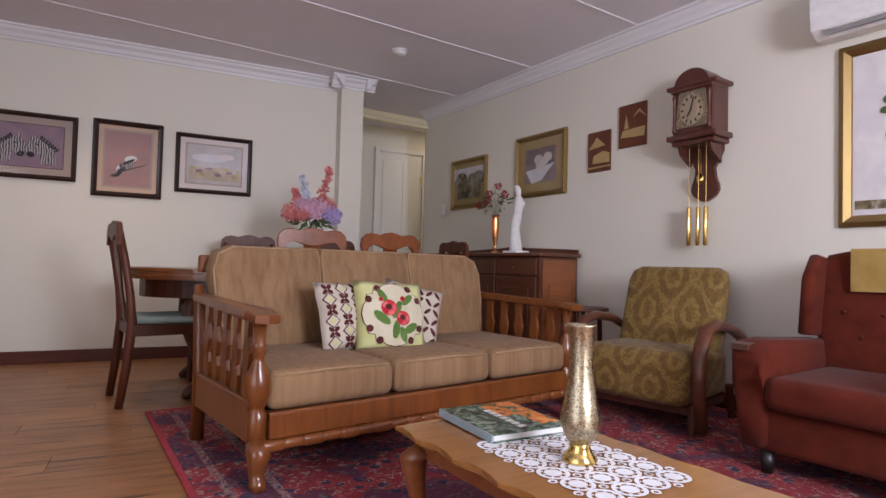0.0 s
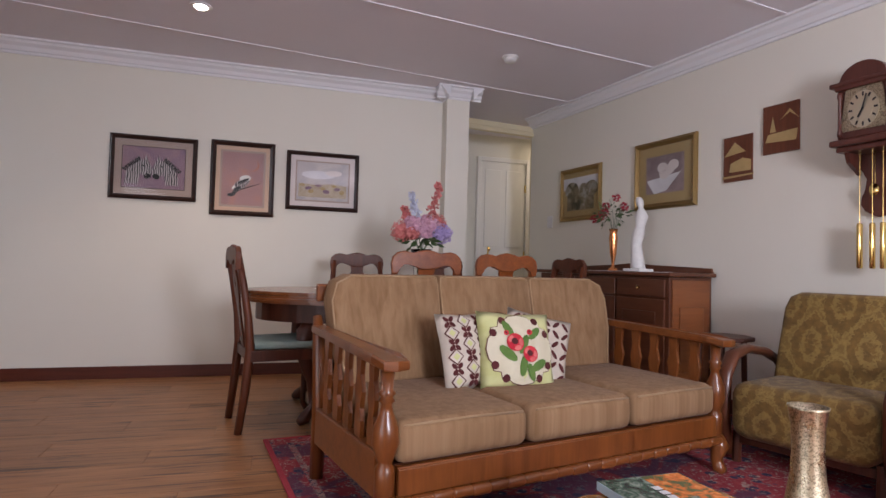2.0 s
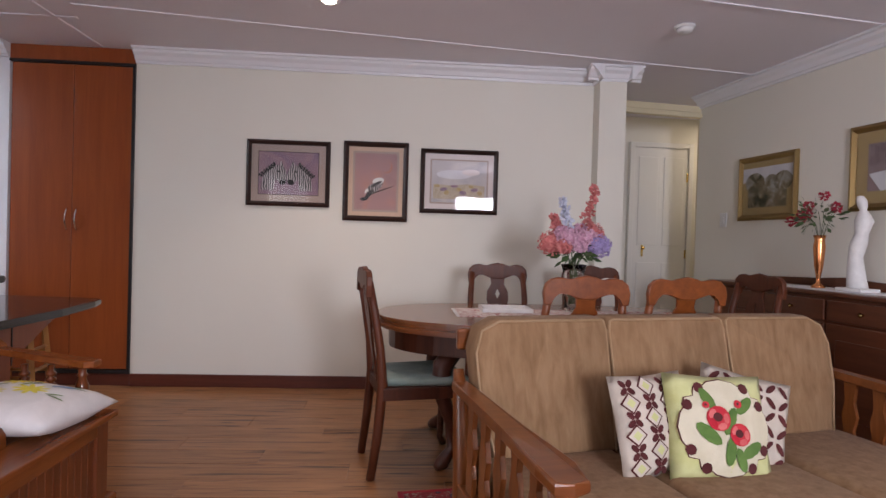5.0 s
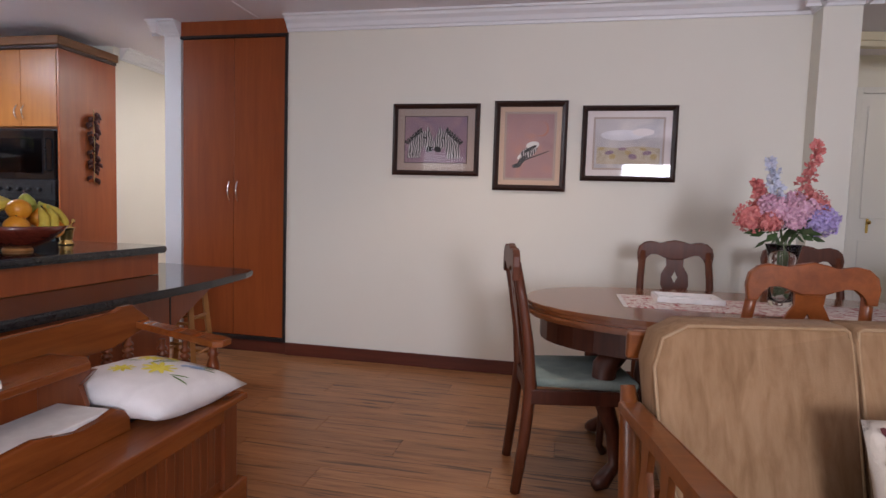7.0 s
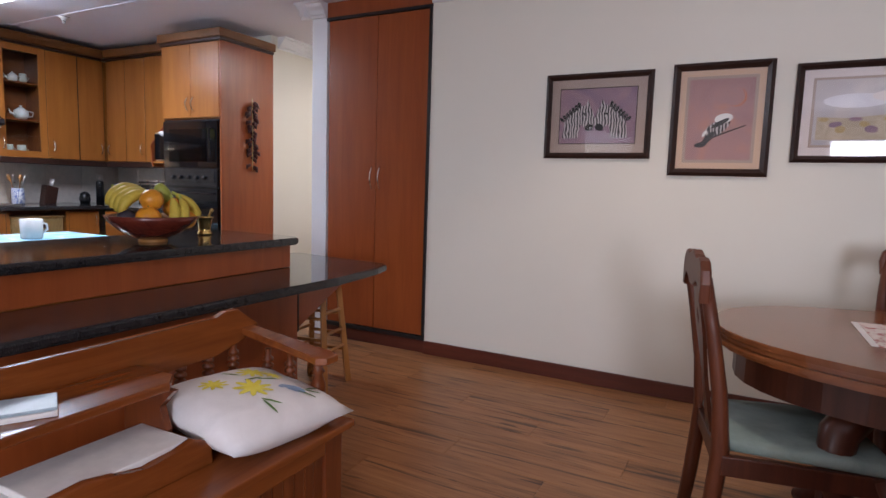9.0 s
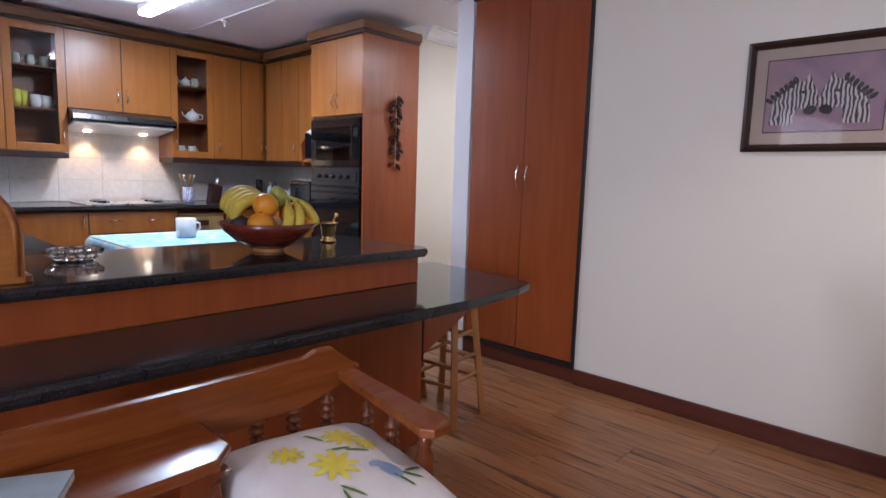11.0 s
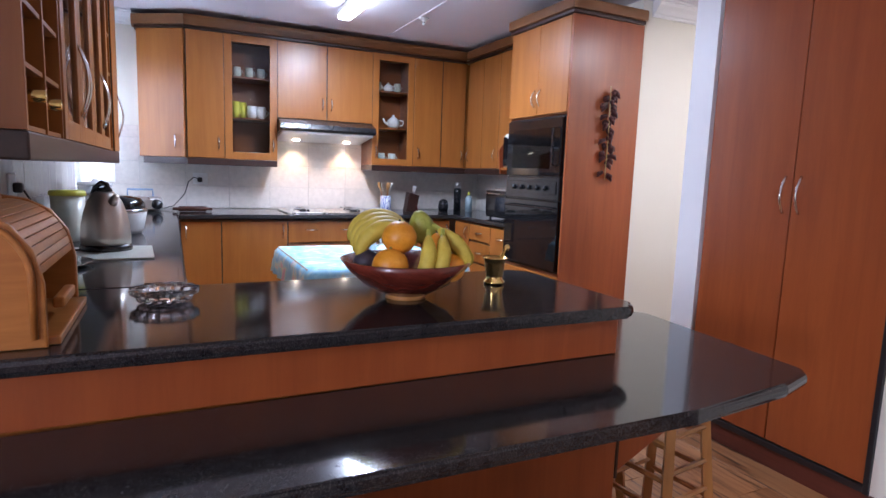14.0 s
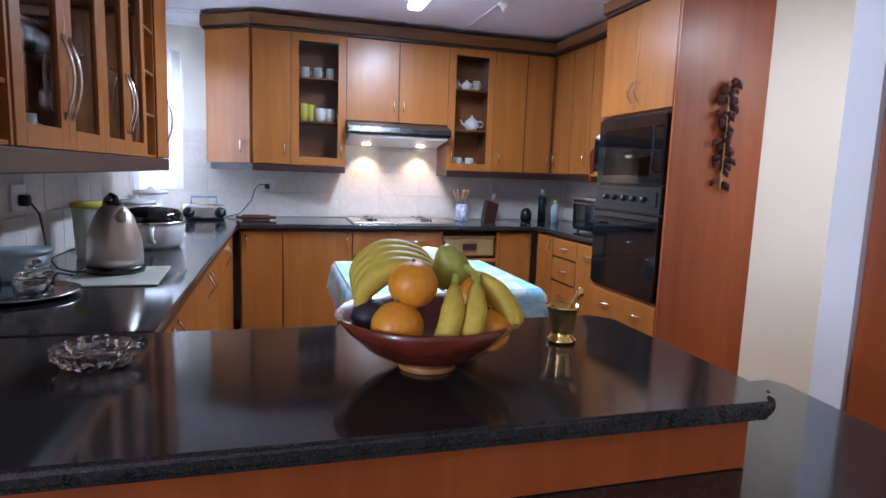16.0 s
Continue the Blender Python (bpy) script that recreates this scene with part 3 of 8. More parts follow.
def window(name, label, x0, x1, z0, z1, at, bars=2):
    """A framed window in a wall that runs along local x."""
    w = thing(name, label, "window", at, kind="structure")
    fr = bmesh.new()
    for q in ((x0, x0 + 0.05, z0, z1), (x1 - 0.05, x1, z0, z1), (x0 + 0.05, x1 - 0.05, z0, z0 + 0.05), (x0 + 0.05, x1 - 0.05, z1 - 0.05, z1)):
        box(fr, q[0], q[1], -0.03, 0.03, q[2], q[3], 0.004)
    part("window_frame", fr, M["white"], w)
    for i in range(1, bars):
        x = x0 + (x1 - x0) * i / bars
        part("glazing_bar", B(x - 0.02, x + 0.02, -0.025, 0.025, z0 + 0.05, z1 - 0.05, 0.004), M["white"], w)
    p = part("pane", upright(x0 + 0.05, x1 - 0.05, z0 + 0.05, z1 - 0.05, 0.0), M["pane"], w)
    p.visible_shadow = False
    return w


window("window_1", "white framed living room window", 3.0, 4.0, 1.0, 2.12, pose(0, -7.1, 0))
window("window_2", "white framed kitchen window over the counter", -4.36, -3.55, 1.10, 2.15, pose(0, -3.15, 0))
# door_1 is assumed: an unseen opening for the west fill
window("door_1", "assumed white framed glass sliding door, out of view", -6.5, -4.3, 0.0, 2.1, pose(-0.1, 0, 0, 0, 0, 90), 2)


def cornice(name, x0, y0, x1, y1, nx, ny, label="white moulded plaster cornice"):
    """A stepped cove along a wall; nx, ny points into the room."""
    prof = [(0.0, CEIL - 0.105), (0.016, CEIL - 0.105), (0.020, CEIL - 0.088), (0.032, CEIL - 0.084), (0.045, CEIL - 0.056), (0.070, CEIL - 0.036), (0.078, CEIL - 0.018), (0.10, CEIL - 0.015), (0.10, CEIL - 0.001), (0.0, CEIL - 0.001)]
    bm = bmesh.new()
    rows = []
    for x, y in ((x0, y0), (x1, y1)):
        rows.append([bm.verts.new((x + nx * d, y + ny * d, z)) for d, z in prof])
    k = len(prof)
    for i in range(k):
        bm.faces.new((rows[0][i], rows[0][(i + 1) % k], rows[1][(i + 1) % k], rows[1][i]))
    bm.faces.new(rows[0][::-1])
    bm.faces.new(rows[1])
    return tagged(finish(bm, name, M["white"]), label, "cornice", kind="structure")


cornice("trim", 0.0, -0.001, 3.488, -0.001, 0, -1)
cornice("trim", 3.39, -0.141, 3.80, -0.141, 0, -1)
cornice("trim", 3.489, -0.24, 3.489, -0.002, -1, 0)
cornice("trim", 3.701, -0.24, 3.701, 0.36, 1, 0)
cornice("trim", 5.099, -6.9, 5.099, 0.60, -1, 0).matrix_basis = EAST
cornice("trim", -1.14, -0.001, -0.90, -0.001, 0, -1)
cornice("trim", -1.041, -0.10, -1.041, 0.62, -1, 0)
cornice("trim", -1.98, 1.419, -0.2, 1.419, 0, -1)
cornice("trim", -1.989, 0.62, -1.989, 1.42, 1, 0)
cornice("trim", -4.419, -3.04, -4.419, -2.7, 1, 0)
cornice("trim", -4.41, -3.049, -0.01, -3.049, 0, 1)
cornice("trim", 0.001, -6.99, 0.001, -3.26, 1, 0)
cornice("trim", 0.01, -6.999, 5.70, -6.999, 0, 1)


def skirting(x0, x1, y0, y1, label="dark mahogany skirting board"):
    return tagged(finish(B(x0, x1, y0, y1, 0.0, 0.095, 0.004), "baseboard", M["base"]), label, "skirting", kind="structure")


skirting(0.004, 3.471, -0.018, -0.001)
skirting(5.081, 5.099, -6.9, 0.60).matrix_basis = EAST
skirting(-4.3, 3.5, 1.402, 1.419)
skirting(3.472, 3.718, -0.159, -0.141)
skirting(0.001, 0.019, -4.28, -3.27)
skirting(3.72, 4.30, 1.401, 1.418)

# hall opening: pelmet, jamb and the white door behind
pelmet = thing("pelmet", "ivory folding door track across the hall opening", "pelmet", pose(4.705, 0.58, 0, 0, 0, 8), kind="structure")
part("rail", B(-1.02, 0.0, -0.03, 0.03, 2.335, 2.375, 0.006), M["yellowpaint"], pelmet)
part("board", B(-1.02, 0.0, -0.015, 0.035, 2.38, 2.44, 0.006), M["yellowpaint"], pelmet)
part("jamb", B(-0.035, -0.004, -0.02, 0.03, 0.0, 2.334, 0.006), M["yellowpaint"], pelmet)
hall_door = thing("door_2", "white panelled hall door, closed, with a brass lock", "door", pose(4.35, 1.375, 0), kind="structure")
part("leaf", B(0.05, 0.63, 0.0, 0.04, 0.01, 2.20, 0.004), M["doorpaint"], hall_door)
for q in ((0.10, 0.31), (0.37, 0.58)):
    part("panel", B(q[0], q[1], -0.008, -0.001, 1.18, 2.10, 0.004), M["doorpaint"], hall_door)
    part("panel", B(q[0], q[1], -0.008, -0.001, 0.15, 1.0, 0.004), M["doorpaint"], hall_door)
for q in ((0.0, 0.05, 0.0, 2.25), (0.63, 0.68, 0.0, 2.25), (0.05, 0.63, 2.20, 2.25)):
    part("door_frame", B(q[0], q[1], -0.02, 0.04, q[2], q[3], 0.004), M["doorpaint"], hall_door)
lock = part("lock_plate", B(0.15, 0.17, -0.006, -0.0005, 1.06, 1.18, 0.002), M["brass"], hall_door, "brass lock plate")
part("knob", L([(0.0, 0.0), (0.008, 0.0), (0.008, 0.02), (0.018, 0.028), (0.0, 0.04)], 12, (0.16, -0.006, 1.15), pose(0, 0, 0, 90)), M["brass"], lock, "brass knob")
for z in (0.3, 1.05, 1.85):
    part("hinge", B(0.615, 0.63, -0.012, 0.0, z, z + 0.09, 0.002), M["brass"], hall_door)


# ---- built-in cupboard beside the dining wall ----
def handle(parent, at, height=0.13, out=0.03, material=None, axis=(0, -1, 0)):
    """A bow handle, upright, standing out from its door along axis."""
    a, o = Vector(at), Vector(axis)
    pts = [a + o * out * math.sin(math.pi * k / 8) + Vector((0, 0, height * (k / 8 - 0.5))) for k in range(9)]
    return part("handle", S(pts, 0.006, 6), material or M["chrome"], parent, "curved satin steel handle", True)


cup = thing("tall_cupboard", "tall cherry veneer built-in cupboard with black edging, doors closed", "cupboard", pose(0, 0, 0))
part("carcass", B(-0.895, -0.015, 0.022, 0.58, 0.09, 2.41), M["cherry"], cup)
part("plinth", B(-0.898, -0.004, 0.0, 0.55, 0.0, 0.09, 0.004), M["base"], cup)
part("door", B(-0.878, -0.446, 0.0, 0.02, 0.125, 2.385, 0.003), M["cherry"], cup)
part("door", B(-0.441, -0.025, 0.0, 0.02, 0.125, 2.385, 0.003), M["cherry"], cup)
part("edging", B(-0.022, -0.001, -0.012, 0.02, 0.09, 2.41, 0.002), M["black"], cup, "black edging strip")
part("edging", B(-0.898, -0.022, -0.012, 0.02, 2.388, 2.41, 0.002), M["black"], cup)
part("edging", B(-0.898, -0.022, -0.01, 0.02, 0.092, 0.12, 0.002), M["black"], cup)
part("fascia", B(-0.898, -0.002, 0.0, 0.02, 2.412, CEIL - 0.002), M["cherry"], cup)
handle(cup, (-0.478, 0.0, 1.24), 0.16)
handle(cup, (-0.408, 0.0, 1.24), 0.16)


# ---- pictures ----
def rails(w, h, b, d0, d1, inner=0.0):
    """Four mitred rails round an opening, in local x and z, standing out along -y."""
    bm = bmesh.new()
    o = [(-w / 2, -h / 2), (w / 2, -h / 2), (w / 2, h / 2), (-w / 2, h / 2)]
    i = [(-w / 2 + b, -h / 2 + b), (w / 2 - b, -h / 2 + b), (w / 2 - b, h / 2 - b), (-w / 2 + b, h / 2 - b)]
    for k in range(4):
        j = (k + 1) % 4
        q = [o[k], o[j], i[j], i[k]]
        mid = [((p[0] * 0.55 + r[0] * 0.45), (p[1] * 0.55 + r[1] * 0.45)) for p, r in ((o[k], i[k]), (o[j], i[j]))]
        vo = [bm.verts.new((x, 0, z)) for x, z in q[:2]]
        vm0 = [bm.verts.new((x, -d0, z)) for x, z in q[:2]]
        vm1 = [bm.verts.new((x, -d1, z)) for x, z in mid]
        vi = [bm.verts.new((x, -d0 * 0.6, z)) for x, z in (q[3], q[2])]
        vb = [bm.verts.new((x, 0, z)) for x, z in (q[3], q[2])]
        for a, c in ((vo, vm0), (vm0, vm1), (vm1, vi), (vi, vb), (vb, vo)):
            bm.faces.new((a[0], a[1], c[1], c[0]))
        for e in (0, 1):
            bm.faces.new([s[e] for s in (vo, vm0, vm1, vi, vb)])
    return bm


def flat(outline, d, t=0.0015):
    """A thin cut shape in local x and z at depth d before the wall."""
    return P(outline, -d - t, -d, "y")


def sheet(x0, x1, z0, z1, d):
    return flat([(x0, z0), (x1, z0), (x1, z1), (x0, z1)], d)


def picture(label, w, h, border, at, mats, art, group="", moulding="frame", glazed=True):
    """A framed picture whose back is at local y = 0; mats: (margin, material) from the outside in."""
    p = thing("framed_picture", label, "picture", at, group)
    part("moulding", rails(w, h, border, 0.018, 0.028), M[moulding], p)
    d, m0 = 0.004, border * 0.9
    part("backing", sheet(-w / 2 + 0.004, w / 2 - 0.004, -h / 2 + 0.004, h / 2 - 0.004, 0.001), M["mat"], p)
    for k, (margin, mat) in enumerate(mats):
        part("mount", sheet(-w / 2 + margin, w / 2 - margin, -h / 2 + margin, h / 2 - margin, d), M[mat], p)
        d += 0.0016
    art(p, d)
    if glazed:
        g = part("glass", upright(-w / 2 + m0, w / 2 - m0, -h / 2 + m0, h / 2 - m0, -0.0155), M["pictglass"], p)
        g.visible_shadow = False
    return p


def bean(cx, cz, rx, rz, tilt=0.0, n=16):
    c, s = math.cos(radians(tilt)), math.sin(radians(tilt))
    return [(cx + rx * math.cos(a) * c - rz * math.sin(a) * s, cz + rx * math.cos(a) * s + rz * math.sin(a) * c) for a in (2 * math.pi * i / n for i in range(n))]


def art_zebras(p, d):
    """Two striped heads that touch at the muzzle, seen from the side."""
    head = [(-0.20, -0.13), (-0.185, -0.03), (-0.15, 0.03), (-0.115, 0.055), (-0.10, 0.09), (-0.085, 0.06), (-0.06, 0.062), (-0.045, 0.095), (-0.03, 0.055), (-0.012, 0.02), (0.0, -0.02), (-0.005, -0.065), (-0.03, -0.08), (-0.06, -0.065), (-0.085, -0.05), (-0.095, -0.09), (-0.10, -0.13)]
    for sx, tilt in ((1, 0), (-1, 0)):
        part("zebra_shape", flat([(sx * x * 0.97 - 0.012, z) for x, z in head][::sx], d + 0.0018 * (sx < 0)), M["zebra"], p, "black and white striped animal head")
        for k in range(7):
            f = k / 6
            part("mane_tuft", flat(bean(sx * (-0.195 + 0.10 * f) - 0.012, -0.02 + 0.085 * f, 0.010, 0.020, sx * (55 - 40 * f), 8), d + 0.0036), M["black"], p)
        part("muzzle", flat(bean(sx * -0.03 - 0.012, -0.068, 0.026, 0.020, sx * 20), d + 0.0038 + 0.0018 * (sx < 0)), M["black"], p)
        part("eye", flat(bean(sx * -0.062 - 0.012, 0.012, 0.009, 0.007), d + 0.0038), M["black"], p)


def art_bird(p, d):
    part("moon", flat(bean(0.075, 0.115, 0.05, 0.05), d), M["moon"], p, "large pale orange moon")
    part("moon_shade", flat(bean(0.066, 0.119, 0.048, 0.048), d + 0.0014), M["sunset"], p)
    part("branch", flat([(-0.05, -0.095), (0.13, -0.03), (0.13, -0.036), (-0.05, -0.108)], d), M["frame"], p)
    for cx, cz, rx, rz, t, m in ((-0.01, -0.045, 0.075, 0.034, 35, "zebra"), (0.02, 0.005, 0.045, 0.026, 10, "paper"), (-0.05, -0.10, 0.045, 0.016, 50, "black"), (-0.085, -0.135, 0.032, 0.014, 8, "black"), (0.005, -0.02, 0.05, 0.012, 30, "black"), (-0.07, -0.075, 0.02, 0.008, 60, "paper")):
        d += 0.0007
        part("bird", flat(bean(cx, cz, rx, rz, t), d), M[m], p, "black and white bird shape")


def art_mist(p, d):
    part("cloud", flat(bean(-0.04, 0.055, 0.14, 0.035), d), M["canvas"], p)
    part("cloud", flat(bean(0.09, 0.075, 0.07, 0.025), d + 0.0005), M["mat3"], p)
    part("plain", flat([(-0.20, -0.135), (0.20, -0.135), (0.20, -0.03), (0.08, -0.015), (-0.06, -0.03), (-0.20, -0.02)], d), M["sand"], p, "pale grass plain")
    for k in range(9):
        x = -0.17 + 0.042 * k + 0.012 * math.sin(k * 2.3)
        part("bush", flat(bean(x, -0.035 - 0.025 * (k % 3), 0.022 + 0.006 * (k % 2), 0.010 + 0.004 * (k % 3), 10 * math.sin(k)), d + 0.0012 + 0.0001 * k), M["dusk" if k % 2 else "straw"], p)


picture("zebra print in a taupe mount and dark wooden frame", 0.625, 0.50, 0.035, pose(1.137, -0.002, 1.637), [(0.03, "mat"), (0.085, "frame"), (0.09, "dusk")], art_zebras, "wildlife prints on the dining wall")
picture("bird and moon print in a peach mount and dark frame", 0.495, 0.608, 0.04, pose(1.797, -0.002, 1.599), [(0.036, "mat2"), (0.072, "mat"), (0.088, "sunset")], art_bird, "wildlife prints on the dining wall")
picture("pale misty landscape print in a dark wooden frame", 0.604, 0.497, 0.035, pose(2.441, -0.002, 1.620), [(0.03, "mat3"), (0.075, "mat"), (0.088, "mist")], art_mist, "wildlife prints on the dining wall")

EASTROT = -90


def on_east(y, z):
    return EAST @ pose(5.098, y, z, 0, 0, EASTROT)


def art_hills(p, d):
    part("sky", sheet(-0.27, 0.27, 0.05, 0.16, d), M["canvas"], p)
    for cx, r in ((-0.12, 0.10), (0.05, 0.07), (0.16, 0.09)):
        part("tree", flat(bean(cx, 0.04, r, r * 0.8), d + 0.0015), M["landscape"], p)


def art_still_life(p, d):
    part("tablecloth_shape", flat([(-0.18, -0.04), (0.16, 0.0), (0.02, -0.13), (-0.10, -0.15)], d), M["canvas"], p)
    for cx, cz in ((-0.02, 0.05), (0.05, 0.03), (0.0, 0.0), (0.09, 0.06)):
        part("flower_shape", flat(bean(cx, cz, 0.05, 0.04), d + 0.0015), M["mat3"], p)


picture("small landscape painting in a gilt frame", 0.585, 0.50, 0.045, on_east(-0.228, 1.641), [(0.045, "straw"), (0.10, "landscape")], art_hills, "", "giltframe")
picture("still life with a white cloth in a gilt frame", 0.615, 0.535, 0.045, on_east(-1.238, 1.690), [(0.045, "straw"), (0.12, "mauve")], art_still_life, "", "giltframe")


def marquetry(label, w, h, at, shapes):
    p = thing("marquetry_panel", label, "picture", at, "marquetry panels")
    part("board", B(-w / 2, w / 2, -0.012, 0.0, -h / 2, h / 2, 0.002), M["marquetry"], p)
    for o in shapes:
        part("inlay", flat(o, 0.0125), M["straw"], p, "pale straw inlay")


marquetry("brown marquetry panel with a thatched house", 0.215, 0.305, on_east(-1.873, 1.706), [[(-0.10, 0.02), (-0.02, 0.11), (0.06, 0.04), (-0.02, 0.03)], [(-0.06, -0.09), (0.10, -0.09), (0.10, -0.02), (0.04, 0.0), (-0.05, -0.03)], [(-0.11, -0.13), (0.12, -0.12), (0.12, -0.11), (-0.11, -0.115)]])
marquetry("brown marquetry panel with a sailing boat", 0.235, 0.308, on_east(-2.172, 1.849), [[(-0.10, -0.08), (-0.08, -0.03), (0.11, -0.02), (0.10, -0.09)], [(-0.07, -0.02), (-0.05, 0.08), (-0.03, -0.02)], [(0.0, 0.05), (0.06, 0.11), (0.12, 0.04), (0.06, 0.09)]])


def art_roses(p, d):
    for k in range(26):
        a, r = random.uniform(0, 6.28), random.uniform(0, 0.2)
        cx, cz, s = -0.02 + r * math.cos(a) * 0.8, 0.12 + r * math.sin(a) * 1.5, random.uniform(0.018, 0.036)
        part("painted_bloom", flat(bean(cx, cz, s, s * 0.9, 30 * k), d + 0.0015 + 0.0002 * k), M[("pink", "mat3", "leaf", "pink")[k % 4]], p)
    part("painted_vase", flat([(-0.07, -0.33), (0.05, -0.33), (0.07, -0.2), (0.03, -0.12), (-0.05, -0.12), (-0.09, -0.2)], d), M["mist"], p)
    part("painted_table", sheet(-0.30, 0.30, -0.38, -0.335, d), M["landscape"], p)


picture("large painting of coral roses in a gilt frame", 0.74, 0.937, 0.055, on_east(-3.838, 1.530), [(0.05, "giltframe"), (0.06, "canvas")], art_roses, "", "giltframe", False)


# ---- wall clock ----
def wall_clock():
    c = thing("wall_clock", "dark walnut wall clock with brass dial, pendulum and three weights", "clock", on_east(-2.735, -0.035) @ Matrix.Diagonal((0.77, 1, 1, 1)))
    part("case", B(-0.175, 0.175, -0.17, -0.0, 1.70, 2.0, 0.01), M["clockwood"], c)
    arch = [(-0.15, 1.74)] + [(-0.12 + 0.0, 1.92)] + [(0.12 * math.cos(a), 1.93 + 0.085 * math.sin(a)) for a in (math.pi * (1 - k / 12) for k in range(13))] + [(0.15, 1.74)]
    part("hood_front", P([(-0.19, 1.99)] + [(-0.15, 2.0)] + [(0.15 * math.cos(a), 2.0 + 0.10 * math.sin(a)) for a in (math.pi * (1 - k / 12) for k in range(1, 12))] + [(0.15, 2.0), (0.19, 1.99), (0.175, 1.965), (-0.175, 1.965)], -0.19, -0.02, "y", 0.006), M["clockwood"], c)
    part("crown_moulding", B(-0.215, 0.215, -0.195, -0.0, 1.985, 2.012, 0.008), M["clockwood"], c)
    part("base_moulding", B(-0.215, 0.215, -0.195, -0.0, 1.665, 1.70, 0.010), M["clockwood"], c)
    part("lower_moulding", B(-0.185, 0.185, -0.17, -0.0, 1.635, 1.664, 0.008), M["clockwood"], c)
    part("face_plate", P(arch, -0.176, -0.171, "y"), M["engraved"], c, "engraved brass face plate")
    part("dial", L([(0.0, 0), (0.098, 0), (0.098, 0.004), (0.0, 0.004)], 32, (0, -0.177, 1.845), pose(0, 0, 0, 90)), M["dial"], c, "silvered chapter ring")
    part("dial_centre", L([(0.0, 0), (0.06, 0), (0.06, 0.003), (0.0, 0.003)], 28, (0, -0.1815, 1.845), pose(0, 0, 0, 90)), M["dial"], c)
    for k in range(12):
        a = 2 * math.pi * k / 12
        part("numeral", box(bmesh.new(), -0.005, 0.005, -0.002, 0.0, 0.068, 0.09, turn=Matrix.Translation((0, -0.1815, 1.845)) @ Matrix.Rotation(a, 4, "Y")), M["black"], c)
    part("hour_pointer", box(bmesh.new(), -0.005, 0.005, -0.002, 0, -0.01, 0.05, turn=Matrix.Translation((0, -0.187, 1.845)) @ Matrix.Rotation(radians(215), 4, "Y")), M["black"], c)
    part("minute_pointer", box(bmesh.new(), -0.004, 0.004, -0.002, 0, -0.01, 0.08, turn=Matrix.Translation((0, -0.190, 1.845)) @ Matrix.Rotation(radians(20), 4, "Y")), M["black"], c)
    for x in (-0.15, 0.15):
        part("column", L([(0.014, 0), (0.018, 0.02), (0.012, 0.04), (0.012, 0.2), (0.018, 0.22), (0.014, 0.24)], 12, (x, -0.178, 1.715)), M["clockwood"], c, "", True)
    out = [(-0.15, 1.64), (-0.15, 1.60), (-0.11, 1.55), (-0.10, 1.52), (-0.075, 1.50), (-0.085, 1.44), (-0.115, 1.40), (-0.12, 1.36), (-0.095, 1.325), (-0.06, 1.315), (-0.035, 1.295), (0.0, 1.288)]
    part("back_board", P(out + [(-x, z) for x, z in out[-2::-1]], -0.03, -0.004, "y", 0.005), M["clockwood"], c)
    for x in (-0.13, 0.13):
        part("bracket", P([(-0.02, 1.635), (-0.15, 1.635), (-0.13, 1.58), (-0.07, 1.55), (-0.03, 1.52)], x - 0.014, x + 0.014, "x", 0.003), M["clockwood"], c)
    part("pendulum", L([(0.0, 0), (0.032, 0.002), (0.032, 0.006), (0.0, 0.012)], 20, (0.0, -0.075, 1.43), pose(0, 0, 0, 90)), M["brass"], c, "round brass pendulum bob", True)
    part("pendulum_rod", S([(0, -0.07, 1.44), (0, -0.07, 1.64)], 0.003, 6), M["brass"], c)
    for x in (-0.075, 0.005, 0.07):
        part("weight", L([(0.0, 1.012), (0.014, 1.012), (0.017, 1.018), (0.017, 1.245), (0.014, 1.252), (0.0, 1.252)], 16, (x, -0.10, 0.0)), M["brass"], c, "long brass cylinder weight", True)
        part("chain", S([(x, -0.10, 1.25), (x, -0.10, 1.66)], 0.0025, 5), M["brass"], c)


wall_clock()

# air conditioner
ac = thing("air_conditioner", "white wall-mounted air conditioner", "air conditioner", on_east(-3.83, -0.035))
part("housing", P([(0.0, 2.08), (-0.12, 2.065), (-0.19, 2.10), (-0.205, 2.20), (-0.19, 2.33), (0.0, 2.34)], -0.43, 0.43, "x", 0.008), M["plastic"], ac)
part("louvre", B(-0.37, 0.37, -0.172, -0.150, 2.071, 2.084, 0.003), M["grey"], ac, "dark outlet slot")
part("louvre_blade", B(-0.36, 0.36, -0.20, -0.175, 2.086, 2.092, 0.002), M["plastic"], ac)

# light switch by the hall
for at, lab in ((on_east(0.244, 1.405), "white light switch on the cream wall"), (pose(-2.72, 1.418, 1.40), "white light switch on the passage wall")):
    sw = thing("light_switch", lab, "switch", at)
    part("plate", B(-0.04, 0.04, -0.009, -0.001, -0.06, 0.06, 0.003), M["plastic"], sw)
    part("rocker", B(-0.015, 0.015, -0.014, -0.0092, -0.025, 0.025, 0.002), M["plastic"], sw)

